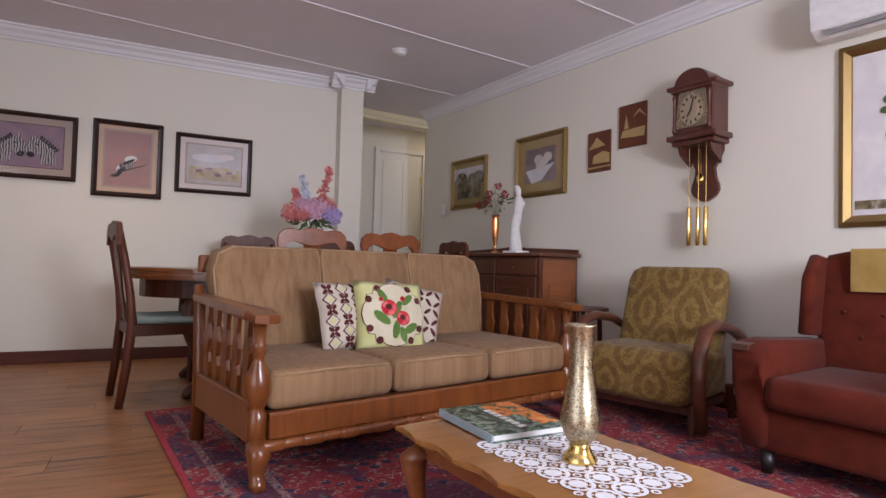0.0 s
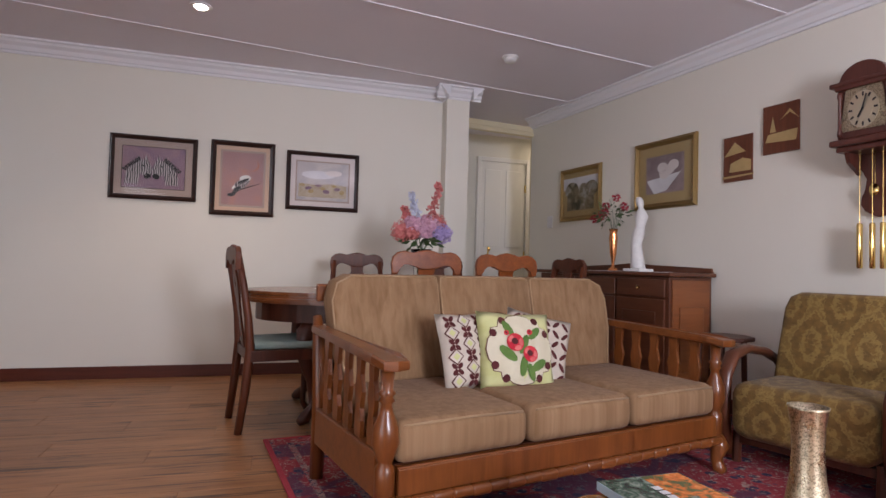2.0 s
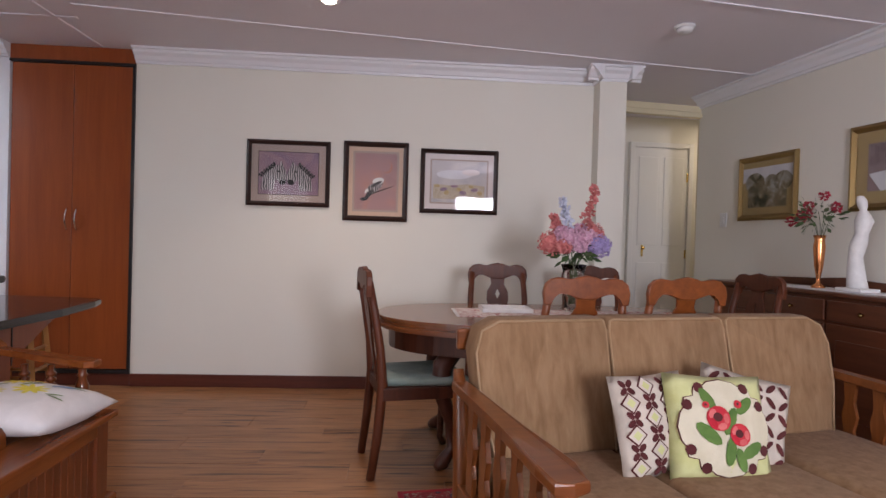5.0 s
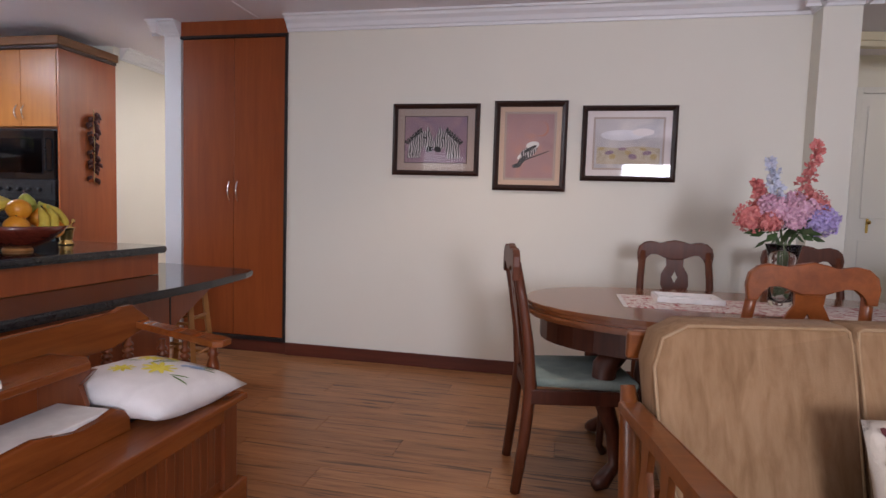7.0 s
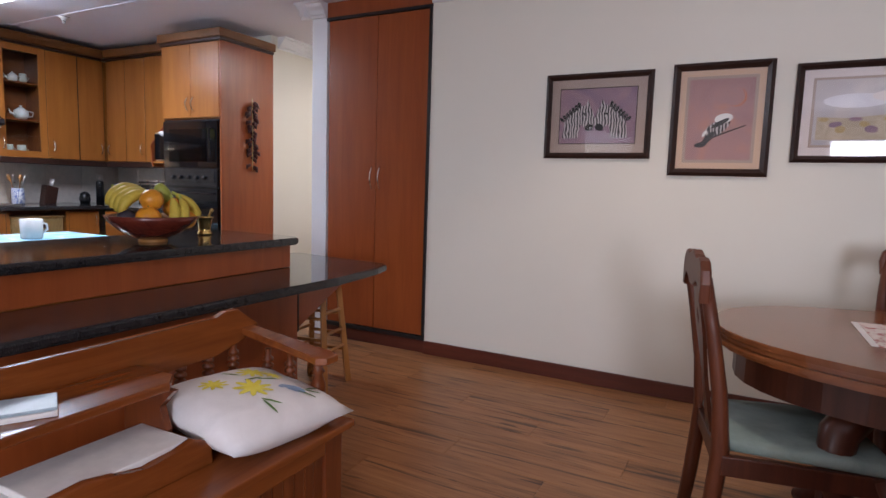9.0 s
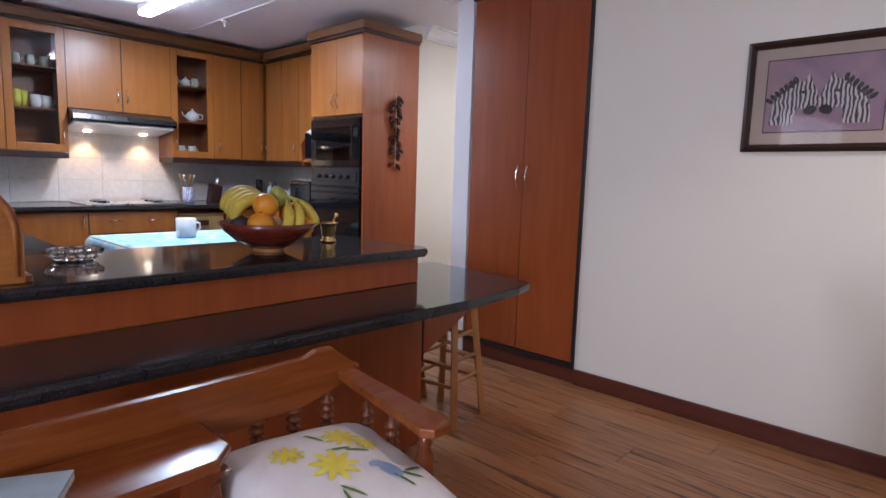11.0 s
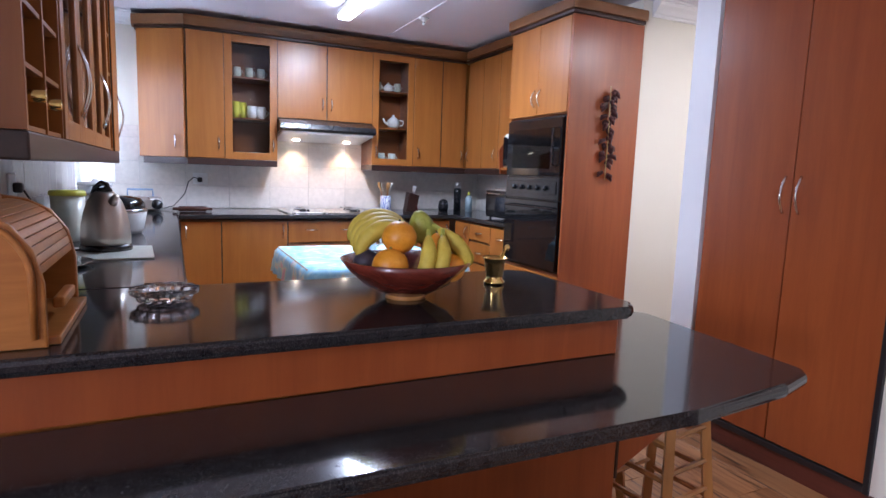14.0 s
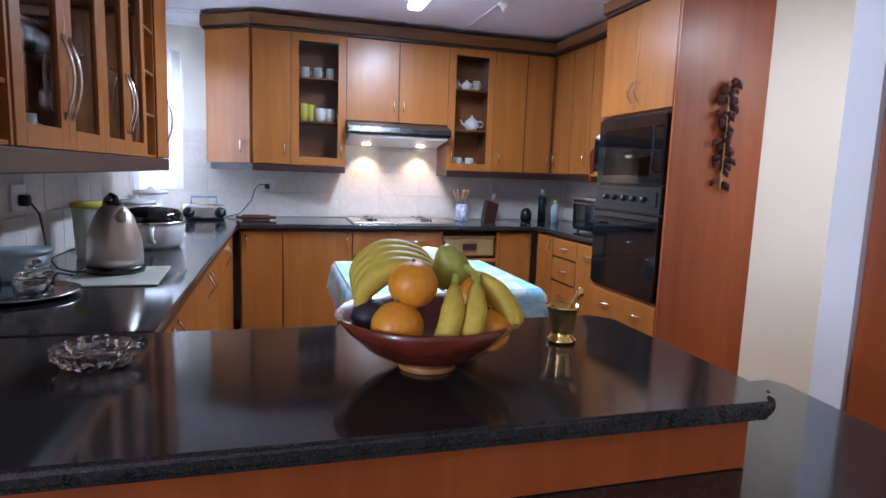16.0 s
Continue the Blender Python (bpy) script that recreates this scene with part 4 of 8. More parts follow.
# ceiling fittings
det = thing("smoke_detector", "round white smoke detector on the ceiling", "smoke detector", pose(3.70, -1.03, CEIL - 0.008))
part("mounting", L([(0.0, -0.012), (0.062, -0.012), (0.062, 0.0), (0.0, 0.0)], 28), M["plastic"], det, "", True)
part("dome", L([(0.0, -0.042), (0.038, -0.040), (0.048, -0.030), (0.05, -0.012), (0.0, -0.012)], 28), M["plastic"], det, "", True)
dl = thing("downlight", "lit round ceiling downlight", "light", pose(1.56, -1.12, CEIL - 0.008))
part("trim_ring", L([(0.045, -0.006), (0.065, -0.006), (0.068, 0.0), (0.045, 0.0)], 28), M["white"], dl, "", True)
part("bulb", L([(0.0, -0.02), (0.03, -0.016), (0.044, -0.004), (0.0, -0.002)], 24), M["bulb"], dl, "glowing warm bulb", True)
sp = thing("sprinkler", "small white ceiling sensor", "sensor", pose(-3.24, -0.575, CEIL - 0.008))
part("cup", L([(0.0, -0.03), (0.018, -0.03), (0.03, -0.008), (0.045, 0.0), (0.0, 0.0)], 20), M["plastic"], sp, "", True)
part("tip", L([(0.0, -0.055), (0.012, -0.052), (0.012, -0.03), (0.0, -0.03)], 12), M["plastic"], sp, "", True)


# ---- dining table ----
TX, TY = 2.955, -1.25


def stadium(rx, ry, n=10):
    """An oval table outline with flattish long sides."""
    return [(rx * math.copysign(abs(math.cos(a)) ** 0.75, math.cos(a)), ry * math.copysign(abs(math.sin(a)) ** 0.85, math.sin(a))) for a in (2 * math.pi * i / (4 * n) for i in range(4 * n))]


table = thing("dining_table", "oval mahogany dining table with a carved moulded rim", "table", pose(TX, TY, 0))
part("tabletop", P(stadium(1.07, 0.54), 0.738, 0.758, "z", 0.004), M["top"], table, "polished red-brown top")
rim = bmesh.new()
for k, (sx, z0, z1) in enumerate(((1.062, 0.722, 0.737), (1.078, 0.706, 0.7215), (1.055, 0.69, 0.7055))):
    slab(rim, stadium(sx, sx - 0.53), z0, z1, "z", 0.004)
part("moulded_rim", rim, M["mahogx"], table, "carved gadrooned rim")
part("apron", P(stadium(1.00, 0.47), 0.585, 0.69, "z"), M["mahog"], table)
for sx in (-1, 1):
    for sy in (-1, 1):
        x, y = sx * 0.66, sy * 0.28
        pts = [(x, y, 0.60), (x + sx * 0.06, y + sy * 0.05, 0.53), (x + sx * 0.07, y + sy * 0.06, 0.42), (x + sx * 0.01, y + sy * 0.01, 0.24), (x - sx * 0.005, y, 0.10), (x + sx * 0.05, y + sy * 0.04, 0.035), (x + sx * 0.08, y + sy * 0.06, 0.02)]
        part("leg", S(pts, [0.05, 0.052, 0.044, 0.032, 0.028, 0.036, 0.02], 10), M["mahog"], table, "dark cabriole leg", True)
runner = thing("table_runner", "red and cream woven runner on the dining table", "table runner", pose(TX + 0.1, TY, 0.7585))
part("cloth", P([(-0.72, -0.17), (0.75, -0.17), (0.75, 0.20), (-0.72, 0.20)], 0.0, 0.003, "z"), M["runner"], runner)
part("fringe", P([(-0.74, -0.17), (-0.721, -0.17), (-0.721, 0.20), (-0.74, 0.20)], 0.0, 0.002, "z"), M["linen"], runner)
tray = thing("dish", "white rectangular porcelain dish on the runner", "dish", pose(2.62, -1.17, 0.762))
part("base", B(-0.13, 0.13, -0.08, 0.08, 0.0, 0.008, 0.004), M["ceramic"], tray)
part("rim", rails(0.29, 0.19, 0.025, 0.022, 0.026), M["ceramic"], tray, at=pose(0, 0, 0.002, -90))


# ---- dining chairs ----
def dining_chair(name, label, back_mat, at):
    """Local: the seat points along +x, the backrest stands at x = 0."""
    c = thing(name, label, "chair", at, "dining chairs")
    for sy in (-1, 1):
        y = sy * 0.19
        pts = [(-0.045, y * 0.95, 0.0), (-0.018, y, 0.22), (0.0, y, 0.45), (-0.015, y * 1.0, 0.62), (-0.045, y * 0.98, 0.80), (-0.075, y * 0.92, 0.95)]
        part("back_leg", S(pts, [0.021, 0.024, 0.026, 0.022, 0.020, 0.019], 8), back_mat, c, "", True)
        part("front_leg", S([(0.40, sy * 0.215, 0.44), (0.43, sy * 0.23, 0.36), (0.405, sy * 0.215, 0.18), (0.40, sy * 0.21, 0.05), (0.425, sy * 0.225, 0.012)], [0.026, 0.027, 0.020, 0.017, 0.021], 8), M["mahog"], c, "dark cabriole leg", True)
        part("side_rail", B(0.0, 0.42, sy * 0.205 - 0.013, sy * 0.205 + 0.013, 0.385, 0.445, 0.004), M["mahog"], c)
    part("front_rail", B(0.40, 0.43, -0.2, 0.2, 0.385, 0.445, 0.006), M["mahog"], c)
    part("rear_rail", B(-0.012, 0.014, -0.18, 0.18, 0.385, 0.445, 0.004), M["mahog"], c)
    part("seat", P([(0.0, -0.185), (0.42, -0.225), (0.435, -0.2), (0.435, 0.2), (0.42, 0.225), (0.0, 0.185)], 0.446, 0.485, "z", 0.014), M["seatgreen"], c, "pale green upholstered seat", True)
    # serpentine crest rail
    top = [(-0.20, 0.88), (-0.207, 0.935), (-0.198, 0.975), (-0.17, 1.0), (-0.135, 1.008), (-0.10, 1.003), (-0.078, 0.992), (-0.05, 1.008), (0.0, 1.018)]
    low = [(-0.168, 0.88), (-0.16, 0.915), (-0.135, 0.937), (-0.10, 0.938), (-0.06, 0.915), (-0.03, 0.905)]
    o = top + [(-y, z) for y, z in top[-2::-1]] + [(-y, z) for y, z in low] + low[::-1]
    part("crest_rail", P(o, -0.092, -0.062, "x", 0.006), back_mat, c, "shaped crest rail")
    sl = [(-0.05, 0.93), (-0.045, 0.87), (-0.072, 0.82), (-0.075, 0.76), (-0.05, 0.70), (-0.028, 0.62), (-0.04, 0.50), (-0.045, 0.44)]
    sp_ = bmesh.new()
    mid = [(0.0, 0.94), (0.0, 0.84), (-0.017, 0.805), (0.0, 0.77), (0.0, 0.44)]
    for sy in (1, -1):
        half = P([(sy * y, z) for y, z in sl + mid[::-1]], -0.006, 0.006, "x")
        me = bpy.data.meshes.new("half")
        half.to_mesh(me)
        half.free()
        sp_.from_mesh(me)
        bpy.data.meshes.remove(me)
    shear = Matrix(((1, 0, -0.15, 0.065), (0, 1, 0, 0), (0, 0, 1, 0), (0, 0, 0, 1)))
    bmesh.ops.transform(sp_, matrix=shear, verts=sp_.verts)
    part("splat", sp_, back_mat, c, "vase-shaped back splat")
    return c


CH = "mahogany dining chair with a shaped splat"
dining_chair("dining_chair", "dark mahogany dining chair pulled out at the table end", M["chairdark"], pose(1.905, -1.50, 0, 0, 0, 11))
# these two backs take the lit colour of the chair wood
dining_chair("dining_chair", CH + ", back to the sofa", M["chairlit"], pose(2.865, -1.78, 0, 0, 0, 92))
dining_chair("dining_chair", CH + ", back to the sofa", M["chairlit"], pose(3.385, -1.69, 0, 0, 0, 95))
dining_chair("dining_chair", CH + ", by the wall", M["chairdark"], pose(2.68, -0.58, 0, 0, 0, -90))
dining_chair("dining_chair", CH + ", by the wall", M["chairdark"], pose(3.34, -0.58, 0, 0, 0, -90))
dining_chair("dining_chair", "dark mahogany dining chair at the far table end", M["chairdark"], pose(4.10, -1.13, 0, 0, 0, 186))


# ---- flowers ----
def petals(bm, at, r, n, size, squash=(1, 1, 1), cup=0.5):
    """A flower head: many small bent petals on a ball."""
    for i in range(n):
        z = 1 - 2 * (i + 0.5) / n
        a = 2.39996 * i + random.uniform(-0.3, 0.3)
        q = math.sqrt(max(0, 1 - z * z))
        d = Vector((q * math.cos(a), q * math.sin(a), z))
        p = Vector(at) + Vector((d.x * r * squash[0], d.y * r * squash[1], d.z * r * squash[2])) * random.uniform(0.8, 1.05)
        u = d.orthogonal().normalized()
        u.rotate(Matrix.Rotation(random.uniform(0, 6.28), 3, d))
        v = d.cross(u)
        s = size * random.uniform(0.7, 1.2)
        k = [p - d * s * 0.3, p + u * s * 0.6 + v * s * 0.5 + d * s * cup * 0.4, p + u * s * 1.1 + d * s * cup, p + u * s * 0.6 - v * s * 0.5 + d * s * cup * 0.4, p + u * s * 0.5 + d * s * 0.05]
        vs = [bm.verts.new(x) for x in k]
        bm.faces.new((vs[0], vs[1], vs[4]))
        bm.faces.new((vs[1], vs[2], vs[4]))
        bm.faces.new((vs[2], vs[3], vs[4]))
        bm.faces.new((vs[3], vs[0], vs[4]))
    return bm


def leaves(bm, at, r, n, size):
    for i in range(n):
        d = Vector((random.gauss(0, 1), random.gauss(0, 1), random.gauss(-0.1, 0.6))).normalized()
        p = Vector(at) + d * r * random.uniform(0.3, 1.0)
        v = d.orthogonal().normalized()
        s = size * random.uniform(0.7, 1.3)
        k = [p, p + d * s * 0.5 + v * s * 0.25, p + d * s, p + d * s * 0.5 - v * s * 0.25]
        vs = [bm.verts.new(x) for x in k]
        bm.faces.new((vs[0], vs[1], vs[2]))
        bm.faces.new((vs[0], vs[2], vs[3]))
    return bm


FX, FY, FZ = 3.03, -1.12, 0.762
vase = thing("glass_vase", "clear glass vase with green beads on the dining table", "vase", pose(FX, FY, FZ))
part("body", L([(0.0, 0.0), (0.045, 0.0), (0.05, 0.02), (0.052, 0.12), (0.06, 0.22), (0.075, 0.28), (0.072, 0.28), (0.056, 0.22), (0.047, 0.12), (0.045, 0.025), (0.0, 0.015)], 24), M["clear"], vase, "", True)
beads = bmesh.new()
for i in range(40):
    blob(beads, (random.uniform(-0.026, 0.026), random.uniform(-0.026, 0.026), random.uniform(0.03, 0.13)), 0.011, sub=1)
part("beads", beads, M["leaf"], vase, "green glass beads", True)
bouquet = thing("flower_bouquet", "silk bouquet of pink, coral and lilac flowers", "flowers", pose(FX, FY, FZ + 0.065) @ Matrix.Diagonal((0.86, 0.86, 0.80, 1)))
for i, (x, y, z, r, mat) in enumerate(((-0.16, 0.0, 0.42, 0.09, "pink"), (-0.06, -0.07, 0.45, 0.085, "rose"), (0.05, -0.08, 0.46, 0.08, "rose"), (0.16, -0.03, 0.41, 0.085, "lilac"), (0.13, 0.05, 0.50, 0.085, "pink"), (-0.04, 0.08, 0.47, 0.08, "pink"), (0.03, 0.02, 0.51, 0.06, "rose"), (-0.11, -0.07, 0.50, 0.045, "rose"), (0.10, -0.10, 0.42, 0.05, "lilac"), (-0.10, -0.10, 0.40, 0.05, "pink"), (0.0, -0.12, 0.41, 0.045, "rose"), (0.17, 0.02, 0.47, 0.045, "pink"))):
    part("bloom", blob(petals(bmesh.new(), (x, y, z), r, 340, 0.017), (x, y, z), r * 0.78, sub=2, rough=0.25), M[mat], bouquet, "round " + {"pink": "coral", "rose": "pink", "lilac": "lilac"}[mat] + " flower head")
for x, y, x2, y2, z2, mat, r in ((-0.03, 0, -0.09, 0.0, 0.74, "paleblue", 0.034), (0.06, 0.02, 0.14, 0.02, 0.84, "pink", 0.038), (-0.08, 0.03, -0.14, 0.04, 0.62, "pink", 0.04)):
    bm = bmesh.new()
    for k in range(9):
        f = k / 8
        petals(bm, (x + (x2 - x) * f + random.uniform(-0.012, 0.012), y + (y2 - y) * f, 0.48 + (z2 - 0.48) * f), r * (1.05 - 0.75 * f), 26, 0.026)
    part("flower_spike", bm, M[mat], bouquet, "tall flower spike")
bm = bmesh.new()
for k in range(12):
    a = k * 0.53
    sweep(bm, [(0.015 * math.cos(a), 0.015 * math.sin(a), 0.05), (0.03 * math.cos(a), 0.03 * math.sin(a), 0.28), (0.12 * math.cos(a), 0.09 * math.sin(a), 0.42)], 0.003, 5)
part("stems", bm, M["leaf"], bouquet)
part("foliage", leaves(bmesh.new(), (0, 0, 0.37), 0.13, 46, 0.085), M["leaf"], bouquet, "broad green leaves")


# ---- sideboard ----
def sideboard():
    s = thing("sideboard", "dark mahogany sideboard with panelled doors and gallery back", "sideboard", EAST)
    y0, y1, x0, x1 = -1.71, -0.20, 4.66, 5.075
    part("body", B(x0 + 0.02, x1, y0 + 0.02, y1 - 0.02, 0.12, 0.90, 0.004), M["side"], s)
    part("end_panel", B(x0 + 0.04, x1 - 0.03, y0 + 0.008, y0 + 0.0195, 0.16, 0.88, 0.004), M["mahogx"], s, "red-brown end panel")
    part("end_moulding", B(x0 + 0.10, x1 - 0.09, y0, y0 + 0.0075, 0.26, 0.70, 0.006), M["mahogx"], s)
    part("top", B(x0 - 0.02, x1 + 0.004, y0 - 0.02, y1 + 0.02, 0.902, 0.93, 0.008), M["side"], s)
    part("gallery", P([(y0, 0.931), (y0 + 0.01, 0.965), (y0 + 0.2, 0.972), (-1.15, 0.985), (-0.955, 1.0), (-0.76, 0.985), (y1 - 0.2, 0.972), (y1 - 0.01, 0.965), (y1, 0.931)], x1 - 0.02, x1, "x", 0.004), M["side"], s, "shaped gallery back")
    n = 3
    w = (y1 - y0 - 0.08) / n
    for i in range(n):
        a = y0 + 0.04 + i * w
        d = part("drawer", B(x0 + 0.004, x0 + 0.019, a + 0.01, a + w - 0.01, 0.76, 0.88, 0.005), M["side"], s)
        part("knob", L([(0.0, 0), (0.008, 0), (0.007, 0.012), (0.014, 0.02), (0.0, 0.026)], 12, (x0 + 0.004, a + w / 2, 0.82), pose(0, 0, 0, 0, -90)), M["brass"], d, "brass knob", True)
        d = part("door", B(x0 + 0.004, x0 + 0.019, a + 0.01, a + w - 0.01, 0.15, 0.745, 0.005), M["side"], s)
        part("raised_panel", B(x0 - 0.006, x0 + 0.0035, a + 0.08, a + w - 0.08, 0.23, 0.66, 0.006), M["side"], d)
    for x in (x0 + 0.05, x1 - 0.05):
        for y in (y0 + 0.06, y1 - 0.06):
            part("foot", L([(0.0, 0.0), (0.03, 0.0), (0.04, 0.03), (0.028, 0.06), (0.04, 0.12), (0.0, 0.12)], 14, (x, y, 0)), M["side"], s, "", True)


sideboard()
mat_ = thing("lace_mat", "white lace mat on the sideboard", "mat", EAST @ pose(4.84, -1.05, 0.9305))
part("cloth", P(ring_of(24, 0.15, 0.5), 0.0, 0.002, "z"), M["lace"], mat_)
st = thing("statuette", "white plaster figure statuette on the sideboard", "statuette", EAST @ pose(4.85, -1.227, 0.933))
bm = B(-0.07, 0.07, -0.085, 0.085, 0.0, 0.02, 0.005)
lathe(bm, [(0.0, 0.02), (0.055, 0.02), (0.05, 0.08), (0.038, 0.20), (0.045, 0.28), (0.035, 0.34), (0.05, 0.41), (0.03, 0.455), (0.017, 0.475), (0.026, 0.50), (0.028, 0.53), (0.018, 0.555), (0.0, 0.56)], 18)
for v in bm.verts:
    if v.co.z > 0.03:
        v.co.y += 0.018 * math.sin(v.co.z * 11)
        v.co.x += 0.008 * math.sin(v.co.z * 17 + 1) + 0.004 * noise.noise(v.co * 30)
finish(bm, "figure", M["plaster"], st, True)
cv = thing("copper_vase", "slender copper glass vase on the sideboard", "vase", EAST @ pose(4.84, -0.966, 0.933))
part("body", L([(0.0, 0.0), (0.04, 0.0), (0.036, 0.012), (0.012, 0.03), (0.012, 0.06), (0.026, 0.14), (0.034, 0.26), (0.028, 0.30), (0.036, 0.33), (0.03, 0.33), (0.02, 0.28), (0.0, 0.27)], 22), M["copper"], cv, "", True)
rb = thing("rose_spray", "spray of small dark red silk roses with grey-green leaves", "flowers", EAST @ pose(4.84, -0.966, 0.933))
for x, y, z in ((-0.02, 0.13, 0.43), (0.03, 0.17, 0.47), (0.0, -0.02, 0.58), (0.02, -0.09, 0.50), (-0.05, 0.05, 0.46), (0.0, 0.09, 0.52), (-0.03, 0.20, 0.42)):
    part("rose", petals(bmesh.new(), (x, y, z), 0.026, 40, 0.018), M["redpetal"], rb, "dark red rose")
bm = leaves(bmesh.new(), (0, 0.02, 0.46), 0.13, 110, 0.045)
for k in range(8):
    sweep(bm, [(0, 0, 0.28), (0.03 * math.cos(k), 0.05 * math.sin(k * 1.7), 0.40), (0.05 * math.cos(k), 0.03 + 0.13 * math.sin(k * 1.7), 0.48)], 0.002, 4)
part("foliage", bm, M["leaf"], rb)


# ---- rug ----
rug = thing("persian_rug", "red and navy Persian rug under the sofa and chairs", "rug", pose(2.03, -1.84, 0.0, 0, 0, 7.5))
part("field", B(0.36, 2.52, -3.4, -0.36, 0.004, 0.0115, 0.002), M["rug"], rug)
for q in ((0.02, 0.36, -3.4, -0.02), (0.36, 2.52, -0.36, -0.02), (2.52, 2.86, -3.4, -0.02)):
    part("border", B(*q, 0.003, 0.0105, 0.0015), M["rug"], rug)
for q in ((0.10, 0.13, -3.4, -0.10), (0.26, 0.29, -3.4, -0.26), (0.13, 2.75, -0.13, -0.10), (0.29, 2.6, -0.29, -0.26)):
    part("guard_stripe", B(*q, 0.0045, 0.0118, 0.0006), M["rugcream"], rug, "cream guard stripe")
for q in ((-0.005, 0.02, -3.42, 0.0), (0.02, 2.88, -0.02, 0.0), (2.86, 2.885, -3.42, -0.02)):
    part("binding", B(*q, 0.002, 0.0125, 0.003), M["rugedge"], rug, "plain red edge binding")


# ---- sofa ----
def sofa():
    """Local: x along the sofa, the back towards +y, origin under its middle."""
    s = thing("sofa", "three-seat carved wooden sofa with brown velour cushions", "sofa", pose(3.14, -2.578, 0.012, 0, 0, 12.6))
    W, D = 0.89, 0.40
    for sx in (-1, 1):
        x = sx * (W - 0.05)
        part("front_post", L([(0.0, 0.13), (0.034, 0.13), (0.034, 0.26), (0.024, 0.275), (0.030, 0.29), (0.046, 0.34), (0.042, 0.39), (0.022, 0.44), (0.018, 0.465), (0.028, 0.475), (0.02, 0.487), (0.03, 0.50), (0.02, 0.51), (0.026, 0.59), (0.0, 0.592)], 16, (x, -D + 0.04, 0)), M["sofawoodz"], s, "turned baluster post", True)
        arm = [(-D - 0.04, 0.0), (-D - 0.03, 0.045), (-D + 0.05, 0.055), (-0.1, 0.035), (0.2, 0.03), (D - 0.02, 0.03)]
        o = [(x + c * 1.0, y) for y, c in arm] + [(x - c * 1.0, y) for y, c in arm[::-1]]
        bm = P(o, 0.592, 0.625, "z", 0.008)
        for v in bm.verts:
            v.co.z += 0.02 * max(0.0, (v.co.y + D) / (2 * D)) ** 1.5 - 0.012 * (v.co.y < -D + 0.02)
        part("armrest", bm, M["sofawood"], s, "broad shaped armrest")
        part("back_post", S([(x, D - 0.06, 0.0), (x, D - 0.07, 0.3), (x, D - 0.03, 0.60), (x, D + 0.0, 0.68)], [0.03, 0.032, 0.028, 0.02], 10), M["sofawoodz"], s, "", True)
        part("side_rail", B(x - 0.022, x + 0.022, -D + 0.07, D - 0.08, 0.15, 0.30, 0.006), M["sofawood"], s)
        for k in range(5):
            y = -D + 0.15 + k * 0.12
            o = [(y - 0.03, 0.30), (y - 0.032, 0.36), (y - 0.018, 0.40), (y - 0.034, 0.46), (y - 0.016, 0.52), (y - 0.028, 0.60), (y + 0.028, 0.60), (y + 0.016, 0.52), (y + 0.034, 0.46), (y + 0.018, 0.40), (y + 0.032, 0.36), (y + 0.03, 0.30)]
            part("arm_slat", P(o, x - 0.009, x + 0.009, "x", 0.002), M["sofawoodz"], s, "fretted arm slat")
        pts = [(x, -D + 0.04, 0.16), (x - sx * 0.0, -D + 0.01, 0.12), (x, -D + 0.03, 0.06), (x, -D + 0.015, 0.02), (x, -D - 0.012, 0.008)]
        part("front_leg", S(pts, [0.038, 0.042, 0.028, 0.03, 0.02], 10), M["sofawoodz"], s, "short cabriole leg", True)
    part("front_apron", B(-W + 0.085, W - 0.085, -D + 0.015, -D + 0.045, 0.165, 0.262, 0.004), M["sofawood"], s)
    n = 15
    for k in range(n):
        x = -W + 0.09 + (k + 0.5) * (2 * W - 0.18) / n
        part("apron_flute", B(x - 0.059, x + 0.059, -D + 0.006, -D + 0.0148, 0.17, 0.258, 0.004), M["sofawoodz"], s)
    n = 22
    for k in range(n):
        x = -W + 0.06 + (k + 0.5) * (2 * W - 0.12) / n
        part("gadroon", B(x - 0.043, x + 0.043, -D - 0.012, -D + 0.04, 0.128 + 0.004 * (k % 2), 0.168, 0.014, 3), M["sofawood"], s, "carved gadroon moulding", True)
    part("back_frame", B(-W + 0.06, W - 0.06, D - 0.03, D + 0.0, 0.25, 0.40, 0.006), M["sofawood"], s)
    part("top_rail", B(-W + 0.06, W - 0.06, D + 0.045, D + 0.075, 0.74, 0.82, 0.01), M["sofawood"], s)
    part("seat_board", B(-W + 0.08, W - 0.08, -D + 0.05, D - 0.04, 0.235, 0.262), M["mahog"], s)
    w = (2 * W - 0.15) / 3
    for k in range(3):
        x0 = -W + 0.075 + k * w
        bm = B(x0 + 0.003, x0 + w - 0.003, -D + 0.01, D - 0.12, 0.264, 0.405, 0.04, 4)
        for v in bm.verts:
            u, t = (v.co.x - x0 - w / 2) / (w / 2), (v.co.y + 0.05) / D
            if v.co.z > 0.36:
                v.co.z += 0.022 * (1 - u * u) * (1 - t * t)
        seat = part("seat_cushion", bm, M["velour"], s, "brown velour box cushion", True)
        part("piping", S([(x0 + 0.03, -D + 0.018, 0.392), (x0 + w / 2, -D + 0.014, 0.398), (x0 + w - 0.03, -D + 0.018, 0.392)], 0.0045, 6), M["piping"], seat, "", True)
